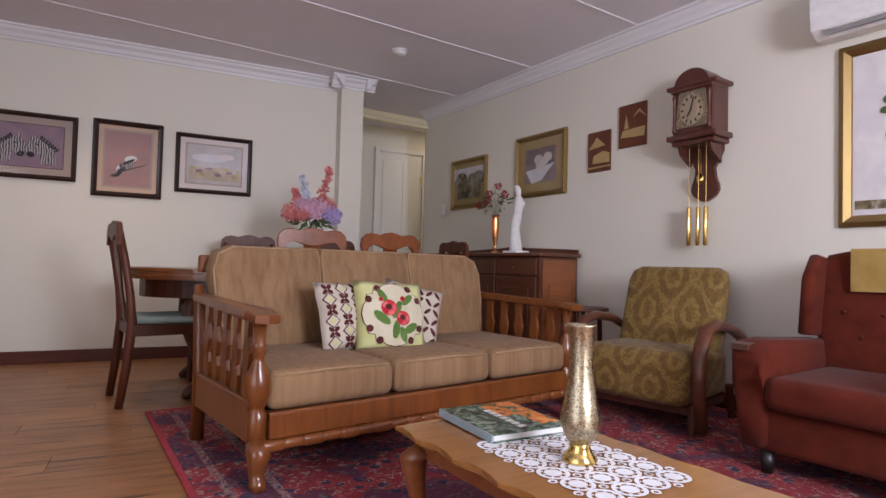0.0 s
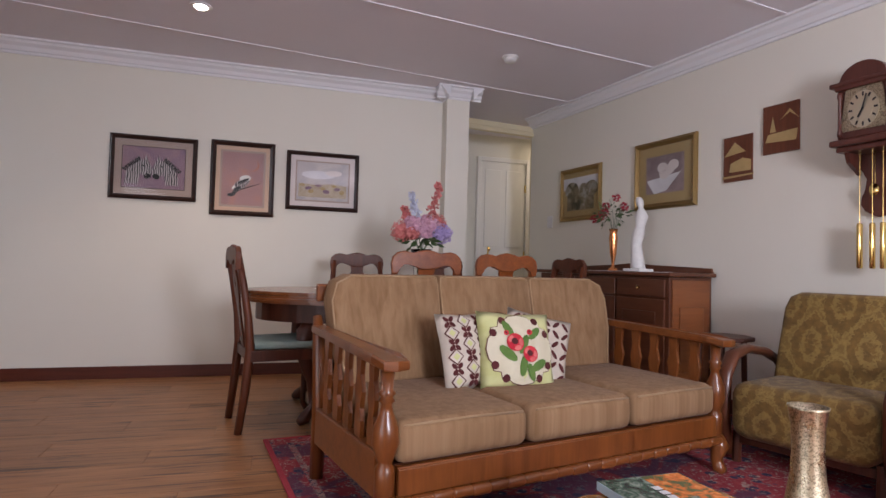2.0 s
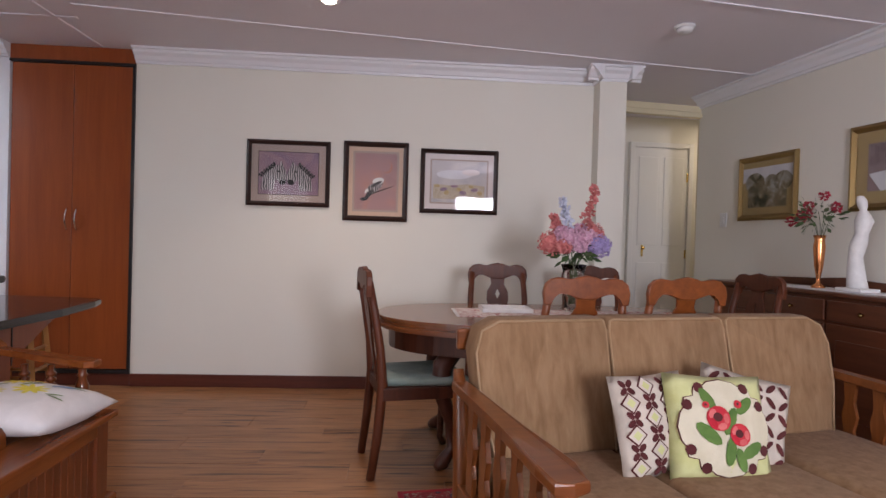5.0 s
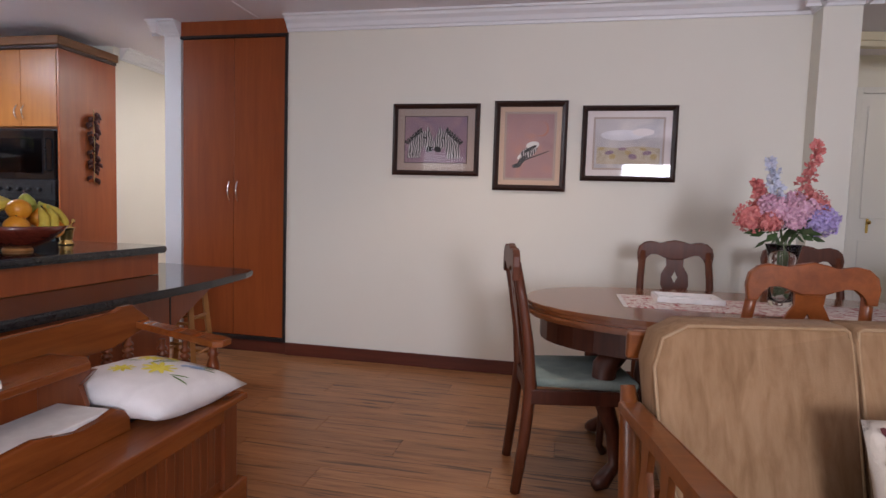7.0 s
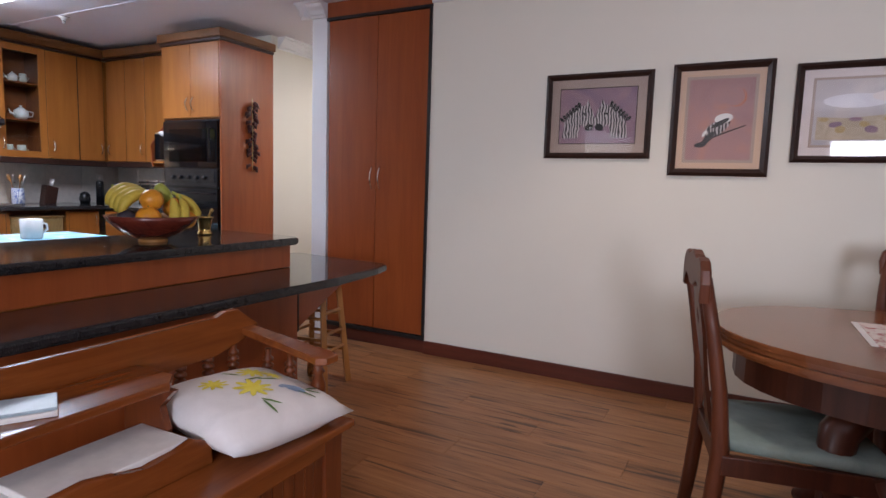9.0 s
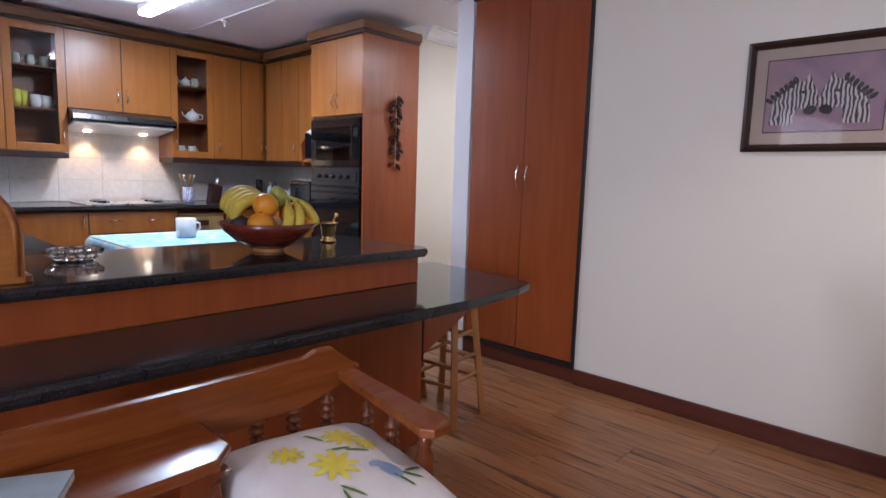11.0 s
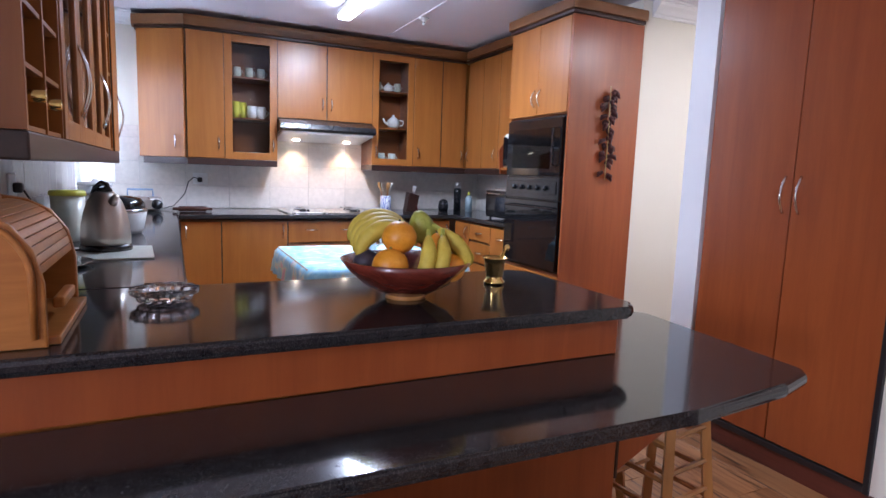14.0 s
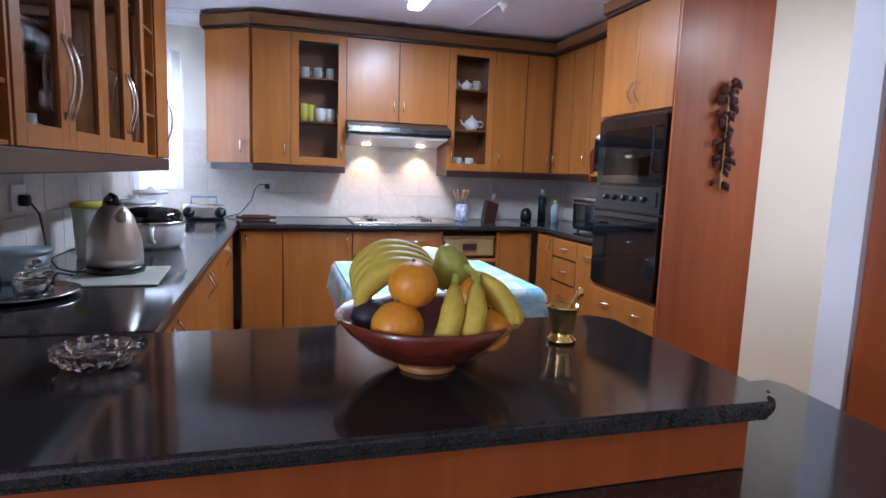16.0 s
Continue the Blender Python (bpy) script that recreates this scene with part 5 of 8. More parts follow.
        top = [(-w / 2 + 0.004, 0.40), (-w / 2 + 0.002, 0.825), (-w / 2 + 0.03, 0.857), (-w / 2 + 0.09, 0.870), (w / 2 - 0.09, 0.870), (w / 2 - 0.03, 0.857), (w / 2 - 0.002, 0.825), (w / 2 - 0.004, 0.40)]
        if k != 0:
            top[2], top[3] = (-w / 2 + 0.006, 0.863), (-w / 2 + 0.02, 0.870)
        if k != 2:
            top[4], top[5] = (w / 2 - 0.02, 0.870), (w / 2 - 0.006, 0.863)
        if k == 0:
            top[:4] = [(-w / 2 + 0.06, 0.40), (-w / 2 + 0.012, 0.60), (-w / 2 + 0.004, 0.76), (-w / 2 + 0.03, 0.835), (-w / 2 + 0.10, 0.868)]
        if k == 2:
            top[-4:] = [(w / 2 - 0.10, 0.868), (w / 2 - 0.03, 0.835), (w / 2 - 0.004, 0.76), (w / 2 - 0.012, 0.60), (w / 2 - 0.06, 0.40)]
        bm = P(top, D - 0.17, D - 0.05, "y", 0.02)
        for v in bm.verts:
            v.co.y += (v.co.z - 0.42) * 0.24
            v.co.x += x0 + w / 2
        back_c = part("back_cushion", bm, M["velour"], s, "brown velour back cushion", True)
        line = [(x0 + w / 2 + a * 0.975, D - 0.168 + (z - 0.42) * 0.24, 0.40 + (z - 0.40) * 0.985) for a, z in top]
        part("piping", S(line, 0.0045, 6), M["piping"], back_c, "pale worn piping", True)
    return s


sofa()


def throw_cushion(label, w, h, d, mat, at, deco):
    c = thing("throw_cushion", label, "cushion", at, "cushions on the sofa")
    part("cover", pillow(bmesh.new(), w, h, d), M[mat], c, "", True)
    deco(c, w, h, d)
    return c


def patch(outline, d, w, h, lift=0.0015):
    """A shape that follows the swell of a cushion's front."""
    bm = bmesh.new()
    cx, cy = sum(p[0] for p in outline) / len(outline), sum(p[1] for p in outline) / len(outline)

    def on(x, y):
        u, v = 2 * x / w, 2 * y / h
        return bm.verts.new((x, y, d / 2 * max(0.0, (1 - u * u) * (1 - v * v)) ** 0.42 + lift + 0.006 * noise.noise((u * 2.3, v * 2.3, 3.1 + w * 9))))
    rings = [[on(cx + (x - cx) * f, cy + (y - cy) * f) for x, y in outline] for f in (1.0, 0.55)]
    mid = on(cx, cy)
    n = len(outline)
    for i in range(n):
        j = (i + 1) % n
        bm.faces.new((rings[0][i], rings[0][j], rings[1][j], rings[1][i]))
        bm.faces.new((rings[1][i], rings[1][j], mid))
    return bm


def deco_rose(c, w, h, d):
    def cart(k):
        out = []
        for i in range(48):
            a = 2 * math.pi * i / 48
            r = 1 + 0.07 * math.cos(4 * a) + 0.05 * math.cos(12 * a)
            out.append((w * 0.40 * k * r * math.copysign(abs(math.cos(a)) ** 0.6, math.cos(a)), h * 0.40 * k * r * math.copysign(abs(math.sin(a)) ** 0.6, math.sin(a))))
        return out
    part("scroll_border", patch(cart(1.0), d, w, h, 0.001), M["brownwool"], c, "brown scrolled outline", True)
    part("medallion", patch(cart(0.978), d, w, h, 0.003), M["ivorywool"], c, "cream medallion", True)
    for sx in (-1, 1):
        for sy in (-1, 1):
            for q in ((0.35, 0.20), (0.22, 0.36)):
                part("scroll", patch([(sx * (w * q[0] + 0.018 * math.cos(a)), sy * (h * q[1] + 0.018 * math.sin(a))) for a in (k * 0.7854 for k in range(8))], d, w, h, 0.0045), M["brownwool"], c, "", True)
    for cx, cy, rx, ry, t in ((-0.07, -0.02, 0.05, 0.022, 140), (0.0, -0.075, 0.045, 0.02, 80), (0.08, -0.07, 0.045, 0.02, 30), (-0.06, 0.09, 0.04, 0.018, 120), (0.07, 0.07, 0.04, 0.018, 40), (0.01, 0.02, 0.05, 0.02, 60), (0.04, -0.10, 0.04, 0.018, 110)):
        part("leaf", patch(bean(cx, cy, rx, ry, t, 10), d, w, h, 0.005), M["greenwool"], c, "embroidered green leaf", True)
    for cx, cy, r in ((-0.032, 0.028, 0.042), (0.038, -0.022, 0.038), (0.045, 0.075, 0.014), (-0.07, 0.07, 0.012)):
        part("rose", patch(ring_of(14, r, r * 0.95, cx, cy), d, w, h, 0.0075), M["redwool"], c, "embroidered red rose", True)
        for q in range(5 if r > 0.03 else 0):
            a = q * 1.2566
            part("rose_petal", patch(bean(cx + r * 0.62 * math.cos(a), cy + r * 0.62 * math.sin(a), r * 0.42, r * 0.26, math.degrees(a) + 90, 8), d, w, h, 0.0082), M["redwool" if q % 2 else "pinkwool"], c, "", True)
        part("rose_heart", patch(ring_of(10, r * 0.4, r * 0.35, cx - r * 0.1, cy + r * 0.1), d, w, h, 0.009), M["brownwool"], c, "", True)


def deco_lattice(c, w, h, d):
    for i in range(4):
        for j in range(6):
            cx, cy = (i - 1.5) * w * 0.225, (j - 2.5) * h * 0.15
            if (i + j) % 2:
                for k in range(4):
                    a = k * math.pi / 2 + math.pi / 4
                    part("petal_motif", patch(bean(cx + 0.018 * math.cos(a), cy + 0.018 * math.sin(a), 0.016, 0.010, math.degrees(a), 8), d, w, h, 0.002), M["brownwool"], c, "", True)
            else:
                part("diamond", patch([(cx - 0.036, cy), (cx, cy - 0.036), (cx + 0.036, cy), (cx, cy + 0.036)], d, w, h, 0.0015), M["brownwool"], c, "", True)
                part("diamond_inner", patch([(cx - 0.029, cy), (cx, cy - 0.029), (cx + 0.029, cy), (cx, cy + 0.029)], d, w, h, 0.003), M["creamwool"], c, "", True)
                part("diamond_heart", patch([(cx - 0.016, cy), (cx, cy - 0.016), (cx + 0.016, cy), (cx, cy + 0.016)], d, w, h, 0.0045), M["limewool"], c, "", True)


def deco_zigzag(c, w, h, d):
    for i in range(6):
        for j in range(6):
            cx, cy = (i - 2.5) * w * 0.15, (j - 2.5) * h * 0.15
            part("dark_motif", patch(bean(cx, cy, 0.026, 0.010, 45 if (i + j) % 2 else -45, 8), d, w, h, 0.002), M["brownwool"], c, "", True)


def on_sofa(x, y, z, lean, turn=0.0, roll=0.0):
    return pose(3.14, -2.578, 0.012, 0, 0, 12.6) @ pose(x, y, z, lean, 0, turn) @ pose(0, 0, 0, 0, 0, roll)


throw_cushion("needlepoint cushion with red roses in a cream medallion", 0.375, 0.35, 0.12, "limewool", on_sofa(-0.055, 0.0, 0.545, 72, -6, -3), deco_rose)
throw_cushion("brown and cream lattice needlepoint cushion", 0.33, 0.34, 0.11, "creamwool", on_sofa(-0.25, 0.075, 0.545, 72, 8, 0), deco_lattice)
throw_cushion("dark brown and cream zigzag cushion", 0.33, 0.33, 0.11, "creamwool", on_sofa(0.12, 0.075, 0.54, 70, -16, -14), deco_zigzag)


# ---- coffee table ----
CT = pose(3.035, -4.125, 0.012, 0, 0, 7)
CTS = Matrix.Diagonal((1, 1, 0.72, 1))
ct = thing("coffee_table", "golden oak coffee table with a scalloped moulded edge", "table", CT @ CTS)


def scallop(hw, hl):
    o = []
    for k in range(12):
        f = k / 12
        o.append((-hw + 2 * hw * f, -hl + 0.012 * math.sin(f * math.pi * 6)))
    for k in range(24):
        f = k / 24
        o.append((hw + 0.012 * math.sin(f * math.pi * 12), -hl + 2 * hl * f))
    for k in range(12):
        f = k / 12
        o.append((hw - 2 * hw * f, hl + 0.012 * math.sin(f * math.pi * 6)))
    for k in range(24):
        f = k / 24
        o.append((-hw + 0.012 * math.sin(f * math.pi * 12), hl - 2 * hl * f))
    return o


part("tabletop", P(scallop(0.245, 0.55), 0.415, 0.438, "z", 0.006), M["coffee"], ct)
part("edge_moulding", P(scallop(0.23, 0.535), 0.40, 0.4145, "z", 0.004), M["sofawood"], ct)
part("apron", B(-0.20, 0.20, -0.49, 0.49, 0.33, 0.40, 0.005), M["mahogx"], ct)
for sx in (-1, 1):
    for sy in (-1, 1):
        x, y = sx * 0.18, sy * 0.47
        part("leg", S([(x, y, 0.36), (x + sx * 0.03, y + sy * 0.03, 0.32), (x + sx * 0.02, y + sy * 0.02, 0.18), (x, y, 0.07), (x + sx * 0.02, y + sy * 0.02, 0.02), (x + sx * 0.035, y + sy * 0.035, 0.008)], [0.04, 0.042, 0.026, 0.02, 0.026, 0.018], 10), M["mahogx"], ct, "cabriole leg", True)


def doily():
    """Crochet runner: rosettes joined by thin rings with open gaps."""
    d = thing("crochet_runner", "white crochet lace runner on the coffee table", "doily", CT @ pose(0.005, 0.06, 0.3158))
    bm = bmesh.new()

    def ring(cx, cy, r0, r1, n=12):
        a = [bm.verts.new((cx + r0 * math.cos(2 * math.pi * i / n), cy + r0 * math.sin(2 * math.pi * i / n), 0.002)) for i in range(n)]
        c = [bm.verts.new((cx + r1 * math.cos(2 * math.pi * i / n), cy + r1 * math.sin(2 * math.pi * i / n), 0.0025)) for i in range(n)]
        for i in range(n):
            bm.faces.new((a[i], a[(i + 1) % n], c[(i + 1) % n], c[i]))
    for i in range(4):
        for j in range(6):
            cx, cy = (i - 1.5) * 0.078, (j - 2.5) * 0.078
            ring(cx, cy, 0.001, 0.022)
            ring(cx, cy, 0.030, 0.040, 16)
            for k in range(8):
                a = k * math.pi / 4
                ring(cx + 0.027 * math.cos(a), cy + 0.027 * math.sin(a), 0.001, 0.0045, 6)
            ring(cx + 0.039, cy + 0.039, 0.006, 0.012, 8)
            ring(cx - 0.039, cy - 0.039, 0.006, 0.012, 8)
    part("crochet", bm, M["lace"], d)


doily()
bv = thing("brass_vase", "tall engraved brass vase on the coffee table", "vase", pose(3.035, -4.075, 0.331) @ Matrix.Diagonal((0.74, 0.74, 0.735, 1)))
part("foot", L([(0.0, 0.0), (0.058, 0.0), (0.06, 0.008), (0.045, 0.025), (0.034, 0.05), (0.036, 0.062), (0.0, 0.062)], 28), M["brass"], bv, "plain polished foot", True)
part("body", L([(0.0, 0.062), (0.036, 0.062), (0.052, 0.085), (0.066, 0.12), (0.067, 0.15), (0.055, 0.20), (0.043, 0.27), (0.038, 0.34), (0.040, 0.41), (0.047, 0.455), (0.050, 0.462), (0.045, 0.462), (0.036, 0.41), (0.034, 0.34), (0.0, 0.33)], 32), M["engraved"], bv, "finely engraved body", True)
bk = thing("garden_book", "large flower book with a dark green and orange cover", "book", pose(3.03, -3.72, 0.331, 0, 0, 2))
part("pages", B(-0.128, 0.13, -0.148, 0.148, 0.003, 0.020, 0.001), M["paper"], bk)
part("lower_cover", B(-0.135, 0.135, -0.155, 0.155, 0.0, 0.003), M["mag"], bk)
part("upper_cover", B(-0.135, 0.135, -0.155, 0.155, 0.020, 0.0235, 0.001), M["mag"], bk)
part("spine", B(-0.137, -0.134, -0.155, 0.155, 0.0, 0.0235, 0.001), M["bluegrey"], bk)
part("flower_print", B(0.0, 0.13, 0.0, 0.15, 0.0236, 0.0240), M["flame"], bk, "orange flower picture")
part("flower_print", B(0.06, 0.13, -0.11, 0.0, 0.0236, 0.0240), M["flame"], bk)
for k in range(7):
    part("title_bar", B(-0.02, 0.004, -0.12 + 0.03 * k, -0.098 + 0.03 * k, 0.0237, 0.0241), M["paper"], bk, "pale title bar")


# ---- gold brocade armchair ----
def armchair():
    """Local: the front towards -y."""
    c = thing("armchair", "gold brocade armchair with bentwood arms", "armchair", pose(4.60, -2.86, 0.012, 0, 0, -72) @ Matrix.Diagonal((1, 1, 0.93, 1)))
    bm = B(-0.30, 0.30, -0.36, 0.22, 0.14, 0.43, 0.07, 4)
    part("seat", bm, M["brocade"], c, "thick brocade seat", True)
    bm = P([(-0.29, 0.36), (-0.285, 0.80), (-0.265, 0.865), (-0.215, 0.892), (0.215, 0.892), (0.265, 0.865), (0.285, 0.80), (0.29, 0.36)], 0.04, 0.18, "y", 0.035)
    for v in bm.verts:
        v.co.y += (v.co.z - 0.36) * 0.28
    part("backrest", bm, M["brocade"], c, "tall brocade backrest", True)
    for sx in (-1, 1):
        x = sx * 0.345
        part("arm", S([(x, -0.27, 0.03), (x, -0.31, 0.25), (x, -0.30, 0.44), (x, -0.23, 0.545), (x, -0.10, 0.575), (x, 0.10, 0.545), (x, 0.26, 0.48), (x, 0.34, 0.40)], [0.023, 0.025, 0.027, 0.028, 0.027, 0.025, 0.023, 0.02], 10, 1.4), M["side"], c, "bent wooden arm", True)
        part("rear_leg", S([(x * 0.86, 0.22, 0.2), (x * 0.86, 0.27, 0.0)], 0.022, 8), M["mahog"], c)
        part("front_leg", S([(x * 0.86, -0.26, 0.16), (x * 0.86, -0.27, 0.0)], 0.022, 8), M["mahog"], c)
    part("seat_rail", B(-0.28, 0.28, -0.28, 0.20, 0.10, 0.145, 0.006), M["mahog"], c)


armchair()


# ---- rust wing chair ----
def wing_chair():
    c = thing("wing_armchair", "buttoned rust upholstered wing armchair", "armchair", pose(4.65, -3.95, 0.012, 0, 0, -80) @ Matrix.Diagonal((1, 1, 0.88, 1)))
    part("base", B(-0.36, 0.36, -0.34, 0.34, 0.10, 0.30, 0.03, 3), M["rust"], c, "", True)
    bm = B(-0.28, 0.28, -0.40, 0.20, 0.30, 0.45, 0.045, 4)
    part("seat_cushion", bm, M["rust"], c, "loose seat cushion with piping", True)
    bm = P([(-0.33, 0.40), (-0.35, 0.95), (-0.32, 1.02), (-0.24, 1.04), (0.24, 1.04), (0.32, 1.02), (0.35, 0.95), (0.33, 0.40)], 0.20, 0.36, "y", 0.04)
    for v in bm.verts:
        v.co.y += (v.co.z - 0.4) * 0.18
    part("backrest", bm, M["rust"], c, "buttoned backrest", True)
    for r in range(3):
        for k in range(4 if r % 2 else 3):
            x = (k - (1.5 if r % 2 else 1.0)) * 0.15
            z = 0.60 + 0.12 * r
            part("button", blob(bmesh.new(), (x, 0.20 + (z - 0.4) * 0.18, z), 0.014, (1, 0.5, 1), 1), M["rust"], c, "covered button", True)
    for sx in (-1, 1):
        x = sx * 0.34
        part("arm", P([(-0.36, 0.12), (-0.38, 0.30), (-0.36, 0.42), (-0.42, 0.50), (-0.42, 0.57), (-0.37, 0.605), (-0.2, 0.60), (0.22, 0.58), (0.28, 0.30), (0.28, 0.12)], x - 0.06, x + 0.06, "x", 0.03), M["rust"], c, "scrolled padded arm", True)
        part("arm_wood", P([(-0.455, 0.565), (-0.45, 0.59), (-0.38, 0.595), (-0.38, 0.575)], x - 0.035, x + 0.035, "x", 0.004), M["mahog"], c, "dark wooden arm end")
        part("wing", P([(0.12, 0.60), (0.16, 0.90), (0.25, 1.02), (0.40, 1.0), (0.36, 0.58)], x - 0.03, x + 0.03, "x", 0.022), M["rust"], c, "", True)
        for y in (-0.30, 0.28):
            part("foot", L([(0.0, 0.0), (0.022, 0.0), (0.03, 0.10), (0.0, 0.10)], 12, (sx * 0.30, y, 0)), M["black"], c, "", True)
    return c


wing_chair()
th = thing("chair_throw", "mustard cloth over the wing chair's head", "throw", pose(4.65, -3.95, 0.012, 0, 0, -80) @ Matrix.Diagonal((1, 1, 0.88, 1)))
bm = B(-0.20, 0.20, 0.255, 0.262, 0.83, 1.045, 0.003)
box(bm, -0.20, 0.20, 0.262, 0.47, 1.042, 1.05, 0.003)
part("cloth", bm, M["throw"], th)


# small dark side table between the sofa and the armchair
stb = thing("side_table", "small dark wooden side table beside the armchair", "table", pose(4.66, -2.12, 0.012))
part("tabletop", P(ring_of(8, 0.19, 0.17), 0.52, 0.545, "z", 0.006), M["mahog"], stb)
for a in range(4):
    x, y = 0.12 * math.cos(a * 1.571 + 0.785), 0.12 * math.sin(a * 1.571 + 0.785)
    part("leg", S([(x, y, 0.53), (x * 1.1, y * 1.1, 0.0)], 0.016, 8), M["mahog"], stb)


# ---- telephone bench ----
def telephone_bench():
    """The back stands at x = 0.43, its seat looks to +x; it runs along y."""
    b = thing("telephone_bench", "red-stained pine telephone bench with a chest seat and shelf", "bench", pose(0, 0, 0))
    y0, y1, x0, x1 = -3.06, -2.02, 0.42, 0.88
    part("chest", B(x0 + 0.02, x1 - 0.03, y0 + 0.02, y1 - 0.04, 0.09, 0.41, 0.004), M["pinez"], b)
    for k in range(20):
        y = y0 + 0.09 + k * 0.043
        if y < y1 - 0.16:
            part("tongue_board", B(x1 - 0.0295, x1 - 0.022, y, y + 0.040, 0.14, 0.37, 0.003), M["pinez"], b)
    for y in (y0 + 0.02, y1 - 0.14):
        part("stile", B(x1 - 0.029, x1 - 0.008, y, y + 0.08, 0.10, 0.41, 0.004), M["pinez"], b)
    part("top_rail", B(x1 - 0.029, x1 - 0.008, y0 + 0.10, y1 - 0.14, 0.36, 0.41, 0.004), M["pine"], b)
    part("plinth", B(x0, x1 + 0.005, y0, y1 + 0.0, 0.0, 0.10, 0.012), M["pine"], b, "moulded plinth")
    part("lid", B(x0 + 0.01, x1 + 0.01, y0 - 0.005, y1 - 0.015, 0.412, 0.437, 0.006), M["pine"], b, "hinged seat lid")
    # shaped back rail
    o = [(y0, 0.60), (y0, 0.735), (y1 - 0.18, 0.735), (y1 - 0.14, 0.755), (y1 - 0.09, 0.755), (y1 - 0.05, 0.715), (y1 - 0.02, 0.70), (y1, 0.69), (y1, 0.66), (y1 - 0.12, 0.63), (y1 - 0.18, 0.61), (y1 - 0.40, 0.61), (y1 - 0.44, 0.60)]
    part("back_rail", P(o, x0, x0 + 0.028, "x", 0.005), M["pine"], b, "shaped pine back rail with knots")
    bead = [(0.0, 0.437), (0.016, 0.437), (0.016, 0.45)]
    for k in range(7):
        z = 0.46 + k * 0.022
        bead += [(0.009, z), (0.019, z + 0.007), (0.019, z + 0.015)]
    bead += [(0.010, 0.615), (0.012, 0.64), (0.0, 0.64)]
    for k in range(4):
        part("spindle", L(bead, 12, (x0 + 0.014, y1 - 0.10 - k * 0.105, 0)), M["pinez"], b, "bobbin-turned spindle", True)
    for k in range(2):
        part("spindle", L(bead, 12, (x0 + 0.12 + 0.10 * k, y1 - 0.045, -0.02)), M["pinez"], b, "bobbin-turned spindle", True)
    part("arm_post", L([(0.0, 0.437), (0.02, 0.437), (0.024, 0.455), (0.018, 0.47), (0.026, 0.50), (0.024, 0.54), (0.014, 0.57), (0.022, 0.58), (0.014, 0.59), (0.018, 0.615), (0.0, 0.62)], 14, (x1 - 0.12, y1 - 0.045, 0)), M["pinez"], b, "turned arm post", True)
    o = [(x0 + 0.01, y1 - 0.075), (x1 - 0.16, y1 - 0.08), (x1 - 0.09, y1 - 0.095), (x1 - 0.06, y1 - 0.075), (x1 - 0.06, y1 - 0.02), (x1 - 0.09, y1 + 0.0), (x1 - 0.16, y1 - 0.015), (x0 + 0.01, y1 - 0.02)]
    bm = P(o, 0.615, 0.64, "z", 0.005)
    for v in bm.verts:
        v.co.z += 0.05 * max(0.0, (x1 - 0.1 - v.co.x) / 0.36)
    part("armrest", bm, M["pine"], b)
    # telephone shelf with a magazine well
    part("shelf", P([(x0 + 0.03, -3.05), (0.655, -3.05), (0.67, -2.99), (0.655, -2.53), (0.60, -2.48), (x0 + 0.03, -2.48)], 0.635, 0.66, "z", 0.006), M["pine"], b, "raised telephone shelf")
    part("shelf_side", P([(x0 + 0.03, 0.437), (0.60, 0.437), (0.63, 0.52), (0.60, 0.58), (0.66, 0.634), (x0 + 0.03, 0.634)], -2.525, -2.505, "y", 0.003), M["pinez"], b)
    part("well_front", P([(-3.0, 0.437), (-3.0, 0.52), (-2.80, 0.535), (-2.66, 0.50), (-2.58, 0.51), (-2.53, 0.525), (-2.475, 0.50), (-2.47, 0.437)], 0.72, 0.745, "x", 0.005), M["pine"], b, "shaped front of the magazine well")
    return b


telephone_bench()
pc = thing("floral_cushion", "white cushion printed with yellow flowers on the bench", "cushion", pose(0.67, -2.275, 0.512, -4, 6, -4))
PW, PH, PD = 0.44, 0.46, 0.15
part("cover", pillow(bmesh.new(), PW, PH, PD, 12), M["linen"], pc, "", True)
for cx, cy, r in ((-0.06, -0.09, 0.042), (0.03, -0.02, 0.058), (-0.07, 0.06, 0.05), (-0.02, 0.10, 0.03)):
    for k in range(9):
        a = k * 0.698
        part("printed_petal", patch(bean(cx + r * 0.5 * math.cos(a), cy + r * 0.5 * math.sin(a), r * 0.55, r * 0.16, math.degrees(a), 8), PD, PW, PH, 0.0016 + 0.0002 * k), M["yellow"], pc, "", True)
for o in (bean(0.09, 0.09, 0.035, 0.022, 20, 10), bean(0.06, 0.07, 0.02, 0.012, 100, 10)):
    part("printed_bird", patch(o, PD, PW, PH, 0.002), M["blueprint"], pc, "", True)
for cx, cy, t in ((0.12, 0.13, 60), (0.10, 0.15, 100), (0.13, 0.10, 30), (0.12, -0.03, 40), (0.14, -0.05, 0), (-0.02, 0.02, 80), (0.0, 0.06, 70), (-0.10, 0.0, 20)):
    part("printed_stem", patch(bean(cx, cy, 0.032, 0.0045, t, 8), PD, PW, PH, 0.002), M["greenwool"], pc, "", True)
nb = thing("notebook", "pale address book on the telephone shelf", "book", pose(0.56, -2.84, 0.6605, 0, 0, 62))
part("lower_book", B(-0.075, 0.075, -0.055, 0.055, 0.0, 0.012, 0.002), M["paper"], nb)
part("upper_book", B(-0.07, 0.075, -0.05, 0.055, 0.0125, 0.020, 0.002), M["bluegrey"], nb)
mg = thing("magazines", "stack of white magazines in the bench well", "magazine", pose(0.62, -2.72, 0.4375, 0, 0, 3))
